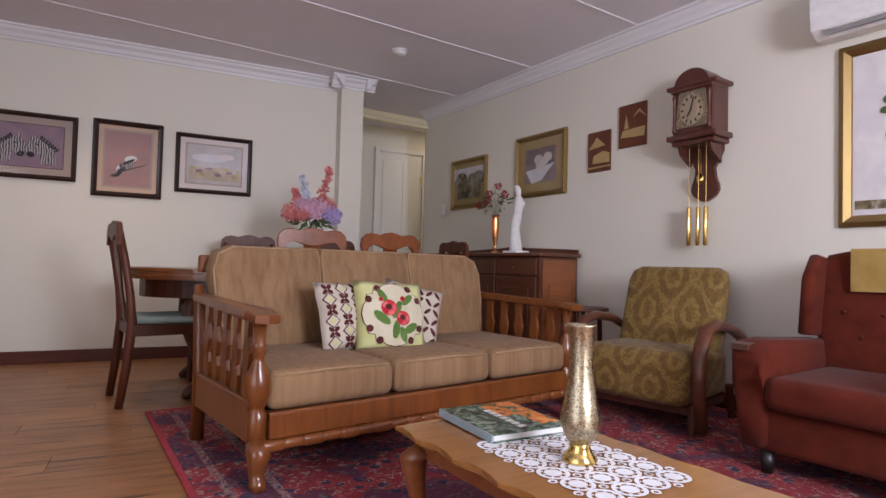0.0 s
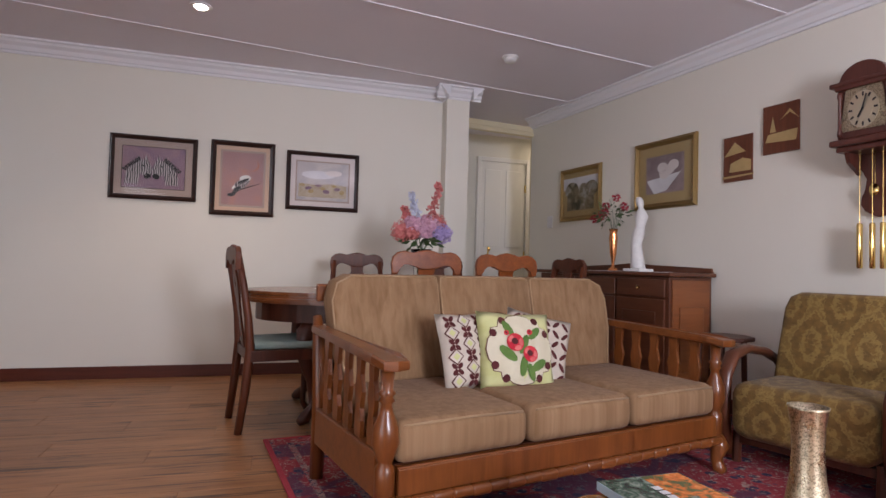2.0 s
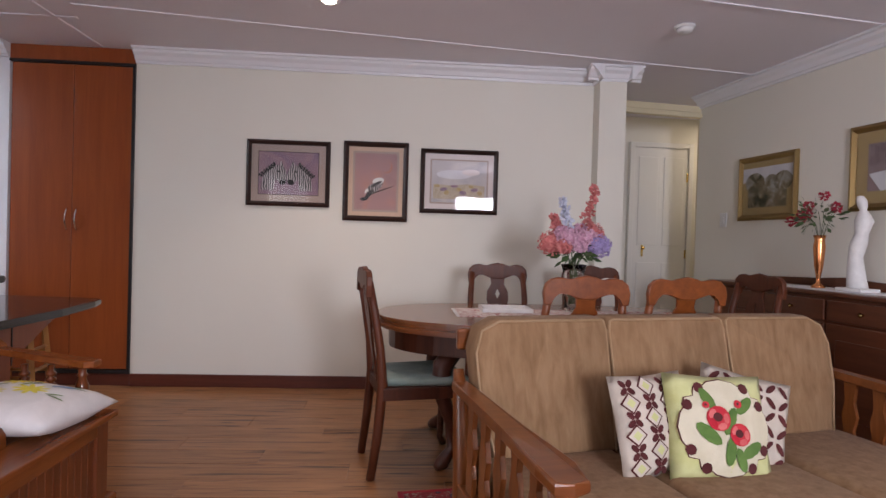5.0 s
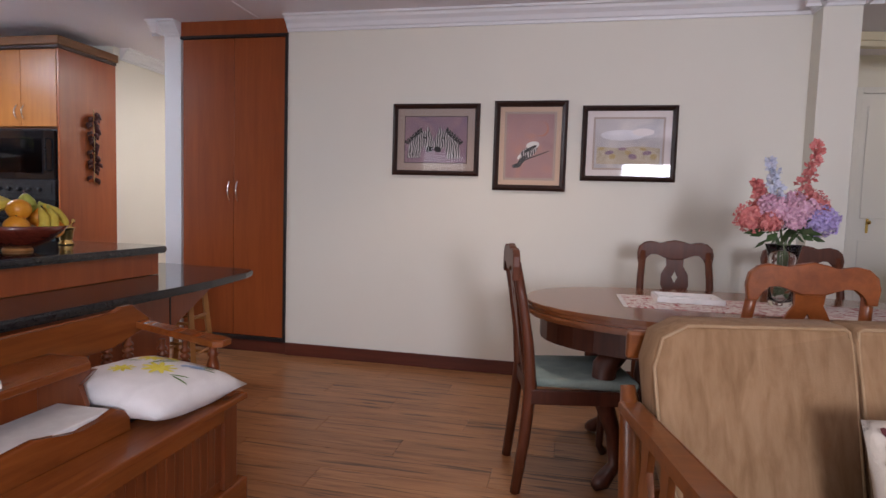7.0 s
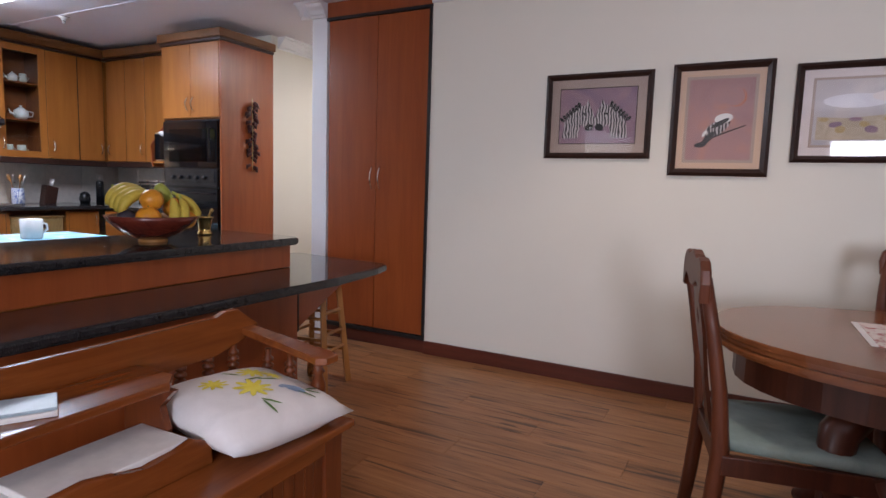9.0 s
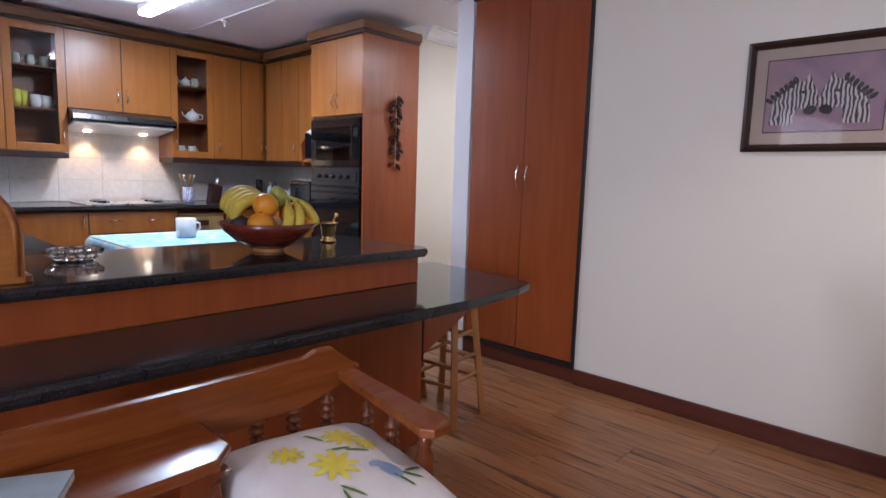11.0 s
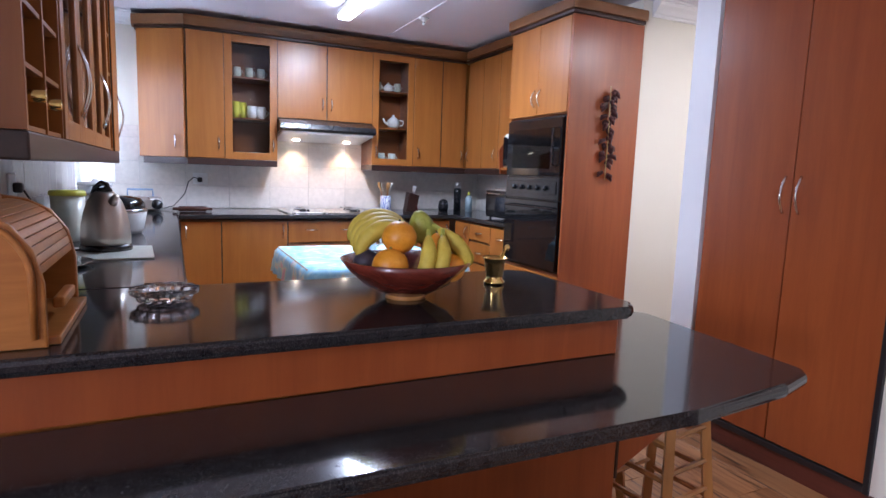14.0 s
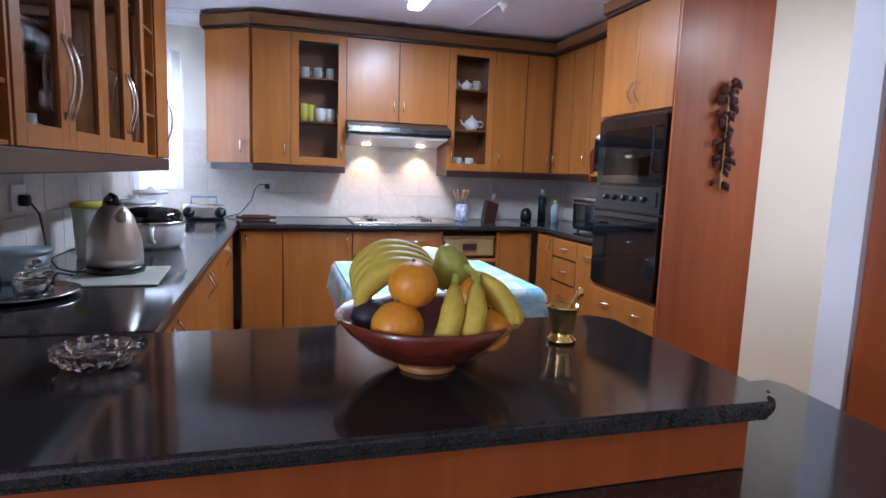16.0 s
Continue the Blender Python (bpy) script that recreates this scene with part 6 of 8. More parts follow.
for k in range(4):
    part("magazine", box(bmesh.new(), -0.10, 0.09, -0.17, 0.19, 0.0, 0.019, 0.003, turn=pose(0.004 * k, 0.006 * (k % 2), 0.021 * k, 0, 0, 2 * (k % 3) - 2)), M["paper"], mg)
part("cover_mark", B(0.05, 0.075, -0.14, -0.12, 0.0525, 0.0532), M["redwool"], mg)


# ---- kitchen ----
def on_wall(side):
    """The local frame of a kitchen run: x along the run, doors look to -y."""
    return {"west": pose(0, 0, 0, 0, 0, 90), "south": pose(0, 0, 0, 0, 0, 180), "north": pose(0, 0, 0)}[side]


def run_x(side, q):
    return {"west": q, "south": -q, "north": q}[side]


def bow(parent, x, y, z, h=0.13, level=False):
    """A bow handle on a door face at local y."""
    pts = []
    for k in range(9):
        f = k / 8 - 0.5
        o = 0.030 * math.sin(math.pi * k / 8)
        pts.append((x + (h * f if level else 0), y - o, z + (0 if level else h * f)))
    return part("handle", S(pts, 0.0055, 6), M["chrome"], parent, "curved satin steel handle", True)


def unit(label, at, x0, x1, yf, yb, z0, z1, doors, category="cabinet", side=1, group="", body="kdoor", grip=0.11):
    """A cabinet whose doors stand at local y = yf; doors: (x0, x1, z0, z1, kind, handle x, handle z)."""
    c = thing("kitchen_cabinet", label, category, at, group)
    glazed = any(d[4] == "glass" for d in doors)
    t = 0.016
    if glazed:
        bm = bmesh.new()
        for q in ((x0, x0 + t, yf + 0.021, yb, z0, z1), (x1 - t, x1, yf + 0.021, yb, z0, z1), (x0 + t, x1 - t, yb - t, yb, z0, z1), (x0 + t, x1 - t, yf + 0.021, yb - t, z0, z0 + t), (x0 + t, x1 - t, yf + 0.021, yb - t, z1 - t, z1)):
            box(bm, *q)
        part("body", bm, M["mahogx"], c)
        for k in (1, 2):
            z = z0 + (z1 - z0) * k / 3
            part("shelf", B(x0 + t, x1 - t, yf + 0.05, yb - t, z, z + 0.012), M["mahogx"], c)
    else:
        part("body", B(x0, x1, yf + 0.021, yb, z0, z1), M[body], c)
    for a, b, c0, c1, kind, hx, hz in doors:
        if kind == "glass":
            r = 0.062
            bm = bmesh.new()
            for q in ((a, a + r, c0, c1), (b - r, b, c0, c1), (a + r, b - r, c0, c0 + r), (a + r, b - r, c1 - r, c1)):
                box(bm, q[0], q[1], yf, yf + 0.02, q[2], q[3], 0.002)
            d = part("door", bm, M["kdoor"], c, "glazed cherry door")
            g = part("pane", upright(a + r, b - r, c0 + r, c1 - r, yf + 0.010), M["cabglass"], d)
            g.visible_shadow = False
        else:
            d = part("drawer" if kind == "drawer" else "door", B(a + 0.0045, b - 0.0045, yf, yf + 0.02, c0 + 0.003, c1 - 0.003, 0.003), M["kdoor"], c)
            # black backing that draws the shade in the gaps between doors
            part("edge_strip", B(a + 0.0005, b - 0.0005, yf + 0.004, yf + 0.019, c0, c1), M["black"], d, "black strip as the shadow gap round the door")
        bow(d, hx, yf, hz, grip, kind == "drawer")
    return c


UZ0, UZ1 = 1.345, 2.375
WEST = on_wall("west")
# west wall units; along the run x_local = y, depth y_local = -x
XF, XB = 4.07, 4.415
edges = [-2.309, -2.015, -1.584, -1.147, -0.716, -0.30, 0.0, 0.27]
unit("cherry wall cabinet with one plain door", WEST, edges[0], edges[1], XF, XB, UZ0, UZ1, [(edges[0], edges[1], UZ0, UZ1, "door", edges[1] - 0.05, 1.47)], group="kitchen wall cabinets")
unit("glazed cherry wall cabinet with crockery inside", WEST, edges[1], edges[2], XF, XB, UZ0, UZ1, [(edges[1], edges[2], UZ0, UZ1, "glass", edges[2] - 0.035, 1.47)], group="kitchen wall cabinets")
unit("short cherry wall cabinet over the cooker hood", WEST, edges[2], edges[4], XF, XB, 1.72, UZ1, [(edges[2], edges[3], 1.72, UZ1, "door", edges[3] - 0.04, 1.86), (edges[3], edges[4], 1.72, UZ1, "door", edges[3] + 0.04, 1.86)], group="kitchen wall cabinets")
unit("glazed cherry wall cabinet with teapots inside", WEST, edges[4], edges[5], XF, XB, UZ0, UZ1, [(edges[4], edges[5], UZ0, UZ1, "glass", edges[4] + 0.035, 1.47)], group="kitchen wall cabinets")
unit("cherry wall cabinet with two narrow doors", WEST, edges[5], edges[7] + 0.34, XF, XB, UZ0, UZ1, [(edges[5], edges[6], UZ0, UZ1, "door", edges[5] + 0.05, 1.47), (edges[6], edges[7] - 0.004, UZ0, UZ1, "door", edges[7] - 0.05, 1.47)], group="kitchen wall cabinets")
# angled end unit
en = thing("kitchen_cabinet", "angled end cabinet of the cherry wall units", "cabinet", Matrix(), "kitchen wall cabinets")
part("body", P([(-4.415, -2.66), (-4.30, -2.66), (-4.095, -2.33), (-4.095, -2.312), (-4.415, -2.312)], UZ0, UZ1, "z"), M["kdoor"], en)
d_ = part("door", P([(-4.312, -2.655), (-4.296, -2.667), (-4.070, -2.330), (-4.086, -2.318)], UZ0 + 0.002, UZ1 - 0.002, "z", 0.002), M["kdoor"], en)
part("handle", S([(-4.105 + 0.025 * math.sin(math.pi * k / 8), -2.40, 1.42 + 0.11 * k / 8) for k in range(9)], 0.0055, 6), M["chrome"], d_, "curved satin steel handle", True)
# light rail and crown over the whole run
rail = thing("cabinet_trim", "dark light rail and brown crown moulding of the wall cabinets", "trim")
part("light_rail", B(-4.41, -4.065, -2.31, -1.584, UZ0 - 0.055, UZ0 - 0.002, 0.004), M["ktrim"], rail, "dark light rail")
part("light_rail", P([(-4.41, -2.64), (-4.30, -2.64), (-4.085, -2.311), (-4.41, -2.311)], UZ0 - 0.055, UZ0 - 0.002, "z"), M["ktrim"], rail)
part("light_rail", B(-4.41, -4.065, -0.716, 0.28, UZ0 - 0.055, UZ0 - 0.002, 0.004), M["ktrim"], rail)
part("light_rail", B(-4.06, -3.12, 0.265, 0.61, UZ0 - 0.055, UZ0 - 0.002, 0.004), M["ktrim"], rail)
part("dark_bead", B(-4.415, -4.055, -2.32, 0.26, UZ1 + 0.002, UZ1 + 0.022, 0.003), M["ktrim"], rail, "dark bead")
part("crown", P([(-0.0, UZ1 + 0.023), (0.02, UZ1 + 0.03), (0.05, UZ1 + 0.075), (0.06, UZ1 + 0.10), (-0.3, UZ1 + 0.10), (-0.3, UZ1 + 0.023)], -2.32, 0.25, "y"), M["kcrown"], rail, at=pose(-4.07, 0, 0))
part("dark_bead", P([(-4.415, -2.68), (-4.29, -2.68), (-4.06, -2.321), (-4.415, -2.321)], UZ1 + 0.002, UZ1 + 0.022, "z"), M["ktrim"], rail)
part("crown", P([(-4.415, -2.70), (-4.27, -2.70), (-4.02, -2.321), (-4.415, -2.321)], UZ1 + 0.023, UZ1 + 0.10, "z"), M["kcrown"], rail)
part("dark_bead", B(-4.05, -2.69, 0.245, 0.61, UZ1 + 0.002, UZ1 + 0.022, 0.003), M["ktrim"], rail)
part("crown", B(-4.0, -2.69, 0.215, 0.61, UZ1 + 0.023, UZ1 + 0.10, 0.006), M["kcrown"], rail)
# north run wall units
NORTH = Matrix()
unit("cherry corner wall cabinet with one plain door", NORTH, -4.05, -3.42, 0.27, 0.61, UZ0, UZ1, [(-4.04, -3.73, UZ0, UZ1, "door", -3.99, 1.47), (-3.73, -3.42, UZ0, UZ1, "door", -3.47, 1.47)], group="kitchen wall cabinets")
unit("short cherry cabinet over the microwave", NORTH, -3.12, -2.69, 0.27, 0.61, 1.74, UZ1, [(-3.12, -2.69, 1.74, UZ1, "door", -2.75, 1.90)], group="kitchen wall cabinets")
unit("cherry wall cabinet beside the microwave", NORTH, -3.42, -3.12, 0.27, 0.61, UZ0, UZ1, [(-3.42, -3.12, UZ0, UZ1, "door", -3.17, 1.47)], group="kitchen wall cabinets")

# tall oven housing
tall = thing("oven_housing", "tall cherry oven housing with red-brown side panel", "cabinet")
TX0, TX1, TYF = -2.69, -1.955, -0.07
part("side_panel", B(TX1 - 0.018, TX1, TYF + 0.002, 0.53, 0.0, 2.335, 0.002), M["cherry"], tall, "plain red-brown side panel")
part("carcass", B(TX0, TX1 - 0.019, TYF + 0.03, 0.53, 0.08, 2.335), M["mahogx"], tall)
for a, b, hx in ((TX0, (TX0 + TX1) / 2, (TX0 + TX1) / 2 - 0.035), ((TX0 + TX1) / 2, TX1 - 0.02, (TX0 + TX1) / 2 + 0.035)):
    d = part("door", B(a + 0.002, b - 0.002, TYF, TYF + 0.028, 1.715, 2.33, 0.003), M["kdoor"], tall)
    bow(d, hx, TYF, 1.83, 0.12)
d = part("drawer", B(TX0 + 0.002, TX1 - 0.022, TYF, TYF + 0.028, 0.33, 0.60, 0.003), M["kdoor"], tall)
bow(d, TX0 + 0.2, TYF, 0.52, 0.11, True)
bow(d, TX1 - 0.2, TYF, 0.52, 0.11, True)
d = part("drawer", B(TX0 + 0.002, TX1 - 0.022, TYF, TYF + 0.028, 0.09, 0.325, 0.003), M["kdoor"], tall)
part("dark_bead", B(TX0 - 0.01, TX1 + 0.012, TYF - 0.012, 0.53, 2.337, 2.360, 0.004), M["ktrim"], tall)
part("crown", B(TX0 - 0.02, TX1 + 0.03, TYF - 0.03, 0.535, 2.361, 2.43, 0.008), M["kcrown"], tall)
oven = thing("double_oven", "black glass built-in double oven with a steel control strip", "oven")
OX0, OX1 = TX0 + 0.02, TX1 - 0.04
part("surround", B(OX0 - 0.01, OX1 + 0.01, TYF + 0.012, TYF + 0.029, 0.62, 1.70, 0.002), M["blackmetal"], oven)
part("upper_door", B(OX0, OX1, TYF - 0.012, TYF + 0.011, 1.29, 1.685, 0.004), M["ovenglass"], oven, "black glass grill door")
part("window", upright(OX0 + 0.07, OX1 - 0.12, 1.34, 1.62, TYF - 0.0135), M["pictglass"], oven)
part("control_panel", B(OX0, OX1, TYF - 0.010, TYF + 0.011, 1.125, 1.28, 0.004), M["blackmetal"], oven)
part("control_strip", B(OX0 + 0.03, OX1 - 0.03, TYF - 0.016, TYF - 0.0105, 1.165, 1.25, 0.002), M["blackmetal"], oven, "dark control strip")
for k in range(5):
    part("knob", L([(0.0, 0), (0.018, 0), (0.015, 0.02), (0.0, 0.02)], 14, (OX0 + 0.13 + 0.1 * k, TYF - 0.0165, 1.205), pose(0, 0, 0, 90)), M["blackmetal"], oven, "", True)
part("lower_door", B(OX0, OX1, TYF - 0.012, TYF + 0.011, 0.64, 1.115, 0.004), M["ovenglass"], oven, "black glass oven door")
part("door_handle", S([(OX0 + 0.05, TYF - 0.02, 1.07), (OX0 + 0.06, TYF - 0.045, 1.07), (OX1 - 0.06, TYF - 0.045, 1.07), (OX1 - 0.05, TYF - 0.02, 1.07)], 0.008, 8), M["blackmetal"], oven)
part("door_handle", S([(OX1 - 0.05, TYF - 0.02, 1.62), (OX1 - 0.05, TYF - 0.045, 1.61), (OX1 - 0.05, TYF - 0.045, 1.37), (OX1 - 0.05, TYF - 0.02, 1.36)], 0.008, 8), M["blackmetal"], oven)

# dried chillies on the housing's side
dc = thing("chilli_string", "string of dried dark red chillies on the housing", "decoration", pose(TX1 + 0.035, 0.24, 0))
part("cord", S([(0, 0, 1.28), (0.003, 0.004, 1.6), (0, 0, 1.90)], 0.003, 5), M["straw"], dc)
for k in range(62):
    z = 1.30 + 0.0094 * k + random.uniform(-0.01, 0.01)
    if 1.335 < z < 1.38:
        continue
    a, r = random.uniform(0, 6.28), random.uniform(0.03, 0.075)
    q = [(0.022 * math.cos(a) * 0.5, r * 0.4 * math.sin(a), z), (0.02 * math.cos(a), r * math.sin(a), z - 0.012), (0.022 * math.cos(a), r * 1.25 * math.sin(a), z - 0.035)]
    part("chilli", S(q, [0.012, 0.016, 0.004], 6), M["dried"], dc, "", True)

# cooker hood
hood = thing("cooker_hood", "black cooker hood with two lit halogen lamps", "cooker hood")
part("canopy", P([(-4.41, 1.555), (-3.95, 1.612), (-3.93, 1.63), (-3.94, 1.67), (-4.06, 1.715), (-4.41, 1.715)], -1.58, -0.72, "y", 0.004), M["blackmetal"], hood)
part("underside", P([(-4.405, 1.535), (-3.97, 1.592), (-3.97, 1.607), (-4.405, 1.553)], -1.56, -0.74, "y"), M["plastic"], hood, "white enamel underside")
for y in (-1.38, -0.90):
    part("lamp", L([(0.0, -0.010), (0.032, -0.010), (0.034, 0.0), (0.0, 0.0)], 18, (-4.29, y, 1.552), pose(0, 0, 0, 0, -7)), M["hoodbulb"], hood, "lit halogen lamp", True)

# base units, west run
BF, BB = 3.70, 4.41
for a, b, doors, lab in (
    (-2.39, -2.08, [(-2.38, -2.08, 0.10, 0.845, "door", -2.34, 0.76)], "cherry base cabinet with one door"),
    (-2.08, -1.56, [(-2.08, -1.56, 0.10, 0.845, "door", -1.60, 0.76)], "wide cherry base cabinet with one door"),
    (-1.56, -0.86, [(-1.56, -0.86, 0.66, 0.845, "drawer", -1.36, 0.77), (-1.56, -1.21, 0.10, 0.65, "door", -1.25, 0.56), (-1.21, -0.86, 0.10, 0.65, "door", -1.17, 0.56)], "cherry drawer cabinet under the hob"),
    (-0.34, -0.05, [(-0.34, -0.05, 0.10, 0.845, "door", -0.09, 0.76)], "cherry base cabinet in the corner"),
):
    u = unit(lab, WEST, a, b, BF, BB, 0.09, 0.85, doors, group="kitchen base cabinets")
    part("plinth", B(a, b, BF + 0.04, BF + 0.05, 0.0, 0.09), M["ktrim"], u)
bow_extra = thing("drawer_pull", "second curved steel pull on the hob drawer", "handle", WEST)
bow(bow_extra, -1.05, BF, 0.77, 0.11, True)
sh = thing("basket_cabinet", "open cherry base cabinet with a wicker basket", "cabinet", WEST)
part("body", B(-0.86, -0.34, BF + 0.25, BB, 0.09, 0.85), M["mahogx"], sh)
part("side", B(-0.86, -0.835, BF, BF + 0.249, 0.09, 0.85), M["kdoor"], sh)
part("side", B(-0.365, -0.34, BF, BF + 0.249, 0.09, 0.85), M["kdoor"], sh)
part("shelf", B(-0.834, -0.366, BF + 0.005, BF + 0.249, 0.60, 0.625), M["kdoor"], sh)
part("lower_door", B(-0.834, -0.366, BF, BF + 0.02, 0.10, 0.598, 0.003), M["ktrim"], sh)
bsk = thing("wicker_basket", "wicker drawer basket in the open cabinet", "basket", WEST)
part("weave", B(-0.82, -0.38, BF + 0.01, BF + 0.24, 0.64, 0.80, 0.02), M["wicker"], bsk)
part("rim", B(-0.825, -0.375, BF + 0.005, BF + 0.245, 0.795, 0.815, 0.008), M["wicker"], bsk)
part("grip", B(-0.66, -0.54, BF - 0.004, BF + 0.009, 0.70, 0.75, 0.004), M["ktrim"], bsk)
# north run base
for a, b, doors, lab in (
    (-3.70, -3.40, [(-3.69, -3.40, 0.10, 0.845, "door", -3.45, 0.76)], "cherry corner base cabinet"),
    (-3.40, -3.02, [(-3.40, -3.02, 0.70, 0.845, "drawer", -3.21, 0.775), (-3.40, -3.02, 0.51, 0.69, "drawer", -3.21, 0.60), (-3.40, -3.02, 0.31, 0.50, "drawer", -3.21, 0.41), (-3.40, -3.02, 0.10, 0.30, "drawer", -3.21, 0.21)], "cherry base cabinet with four drawers"),
    (-3.02, -2.69, [(-3.02, -2.69, 0.10, 0.845, "drawer", -2.85, 0.76)], "narrow cherry base cabinet"),
):
    u = unit(lab, NORTH, a, b, 0.0, 0.61, 0.09, 0.85, doors, group="kitchen base cabinets")
    part("plinth", B(a, b, 0.04, 0.05, 0.0, 0.09), M["ktrim"], u)
# south run base
SOUTH = on_wall("south")
x = 0.80
k = 0
while x < 3.6:
    w = min(0.47, 3.70 - x)
    u = unit("cherry base cabinet under the kettle counter", SOUTH, x, x + w, 2.43, 3.04, 0.09, 0.85, [(x, x + w, 0.10, 0.845, "door", x + (w - 0.05 if k % 2 == 0 else 0.05), 0.74)], group="kitchen base cabinets")
    part("plinth", B(x, x + w, 2.47, 2.48, 0.0, 0.09), M["ktrim"], u)
    x += w
    k += 1

# worktops
wt = thing("worktop", "polished black granite worktop round the kitchen", "worktop")
part("west_slab", B(-4.415, -3.66, -2.389, -0.021, 0.862, 0.90, 0.012, 3), M["granite"], wt)
part("south_slab", B(-4.415, -0.802, -3.045, -2.391, 0.862, 0.90, 0.012, 3), M["granite"], wt)
part("north_slab", B(-4.415, -2.69, -0.019, 0.615, 0.862, 0.90, 0.012, 3), M["granite"], wt)


def rounded(x0, x1, y0, y1, r, corners=(True, True, True, True), n=6):
    o = []
    for cx, cy, a0, on in ((x1 - r, y1 - r, 0, corners[0]), (x0 + r, y1 - r, 90, corners[1]), (x0 + r, y0 + r, 180, corners[2]), (x1 - r, y0 + r, 270, corners[3])):
        if on:
            o += [(cx + r * math.cos(radians(a0 + 90 * k / n)), cy + r * math.sin(radians(a0 + 90 * k / n))) for k in range(n + 1)]
        else:
            o.append((cx + math.copysign(r, math.cos(radians(a0 + 45))), cy + math.copysign(r, math.sin(radians(a0 + 45)))))
    return o


bar = thing("breakfast_bar", "two-level breakfast bar with black granite tops and cherry panels", "counter")
part("upper_top", P(rounded(-0.80, -0.125, -3.045, -1.14, 0.05, (True, True, False, False)), 0.862, 0.90, "z", 0.014), M["granite"], bar, "polished black granite upper top")
part("body", B(-0.76, -0.18, -3.04, -1.22, 0.06, 0.861), M["kdoor"], bar)
part("upper_panel", B(-0.179, -0.165, -3.04, -1.19, 0.742, 0.861, 0.002), M["cherry"], bar, "red-brown strip between the tops")
low_o = [(-0.163, -3.045), (0.235, -3.045), (0.245, -1.30), (0.215, -0.92), (0.175, -0.775), (0.135, -0.735), (-0.55, -0.665), (-0.60, -0.70), (-0.60, -1.18), (-0.163, -1.18)]
part("lower_top", P(low_o, 0.70, 0.74, "z", 0.014), M["granite"], bar, "polished black granite lower top")
part("front_panel", B(-0.015, 0.003, -3.04, -1.32, 0.06, 0.698, 0.002), M["cherry"], bar, "red-brown front panel")
part("end_panel", B(-0.159, -0.016, -1.34, -1.32, 0.06, 0.698, 0.002), M["cherry"], bar)
part("panel_joint", B(-0.012, 0.006, -1.319, -1.312, 0.44, 0.698), M["ktrim"], bar)
part("bracket", P([(-1.311, 0.46), (-1.311, 0.697), (-0.86, 0.697), (-0.86, 0.685)], -0.014, 0.003, "x", 0.002), M["cherry"], bar, "sloping bracket")
part("kick", B(-0.70, -0.05, -3.03, -1.36, 0.0, 0.059), M["ktrim"], bar)


# stools
def stool(at):
    s = thing("bar_stool", "golden pine bar stool under the counter end", "stool", at, "bar stools")
    part("seat", P(ring_of(20, 0.155), 0.615, 0.645, "z", 0.008), M["goldpine"], s)
    for a in (45, 135, 225, 315):
        c, d = math.cos(radians(a)), math.sin(radians(a))
        part("leg", S([(0.12 * c, 0.12 * d, 0.614), (0.19 * c, 0.19 * d, 0.0)], [0.020, 0.022], 4), M["goldpine"], s)
    for z, r in ((0.20, 0.165), (0.30, 0.154), (0.42, 0.141)):
        for k in range(4):
            a, b = radians(45 + 90 * k), radians(135 + 90 * k)
            q = z + 0.03 * (k % 2)
            part("rung", S([(r * math.cos(a), r * math.sin(a), q), (r * math.cos(b), r * math.sin(b), q)], 0.010, 6), M["goldpine"], s)
    return s


stool(pose(-0.22, -0.90, 0, 0, 0, 8))
stool(pose(-0.62, -0.93, 0, 0, 0, -12))


# south wall glazed cabinets over the kettle counter
SF, SB = 2.72, 3.045
for x0, x1, lab in ((0.95, 1.70, "glazed cherry wall cabinet with glasses inside"), (1.70, 2.40, "glazed cherry wall cabinet over the counter")):
    m = (x0 + x1) / 2
    u = unit(lab, SOUTH, x0, x1, SF, SB, UZ0, UZ1, [(x0, m, UZ0, UZ1, "glass", m - 0.03, 1.56), (m, x1, UZ0, UZ1, "glass", m + 0.03, 1.56)], group="glazed wall cabinets", grip=0.25)
op = thing("open_shelf_cabinet", "narrow open cherry shelf with small ornaments", "shelf", SOUTH)
part("back", B(2.40, 2.66, SB - 0.016, SB, UZ0, UZ1), M["mahogx"], op)
part("side", B(2.40, 2.416, SF + 0.01, SB - 0.017, UZ0, UZ1), M["kdoor"], op)
part("side", B(2.644, 2.66, SF + 0.01, SB - 0.017, UZ0, UZ1), M["kdoor"], op)
for z in (1.345, 1.55, 1.76, 1.97, 2.18, 2.36):
    part("shelf", B(2.417, 2.643, SF + 0.012, SB - 0.017, z, z + 0.012), M["kdoor"], op)
u = unit("narrow cherry end cabinet near the window", SOUTH, 2.66, 2.98, SF, SB, UZ0, UZ1, [(2.66, 2.98, UZ0, UZ1, "door", 2.92, 1.56)], group="glazed wall cabinets", grip=0.25)
wr = thing("wine_rack", "cherry pigeonhole wine rack with two bottles", "wine rack", SOUTH)
for k in range(3):
    part("upright", B(0.45 + 0.24 * k, 0.465 + 0.24 * k, SF + 0.005, SB, UZ0, UZ1), M["kdoor"], wr)
for k in range(8):
    part("shelf", B(0.466, 0.929, SF + 0.01, SB, UZ0 + k * 0.146, UZ0 + 0.012 + k * 0.146), M["kdoor"], wr)
part("back", B(0.45, 0.945, SB - 0.012, SB - 0.001, UZ0, UZ1), M["ktrim"], wr)
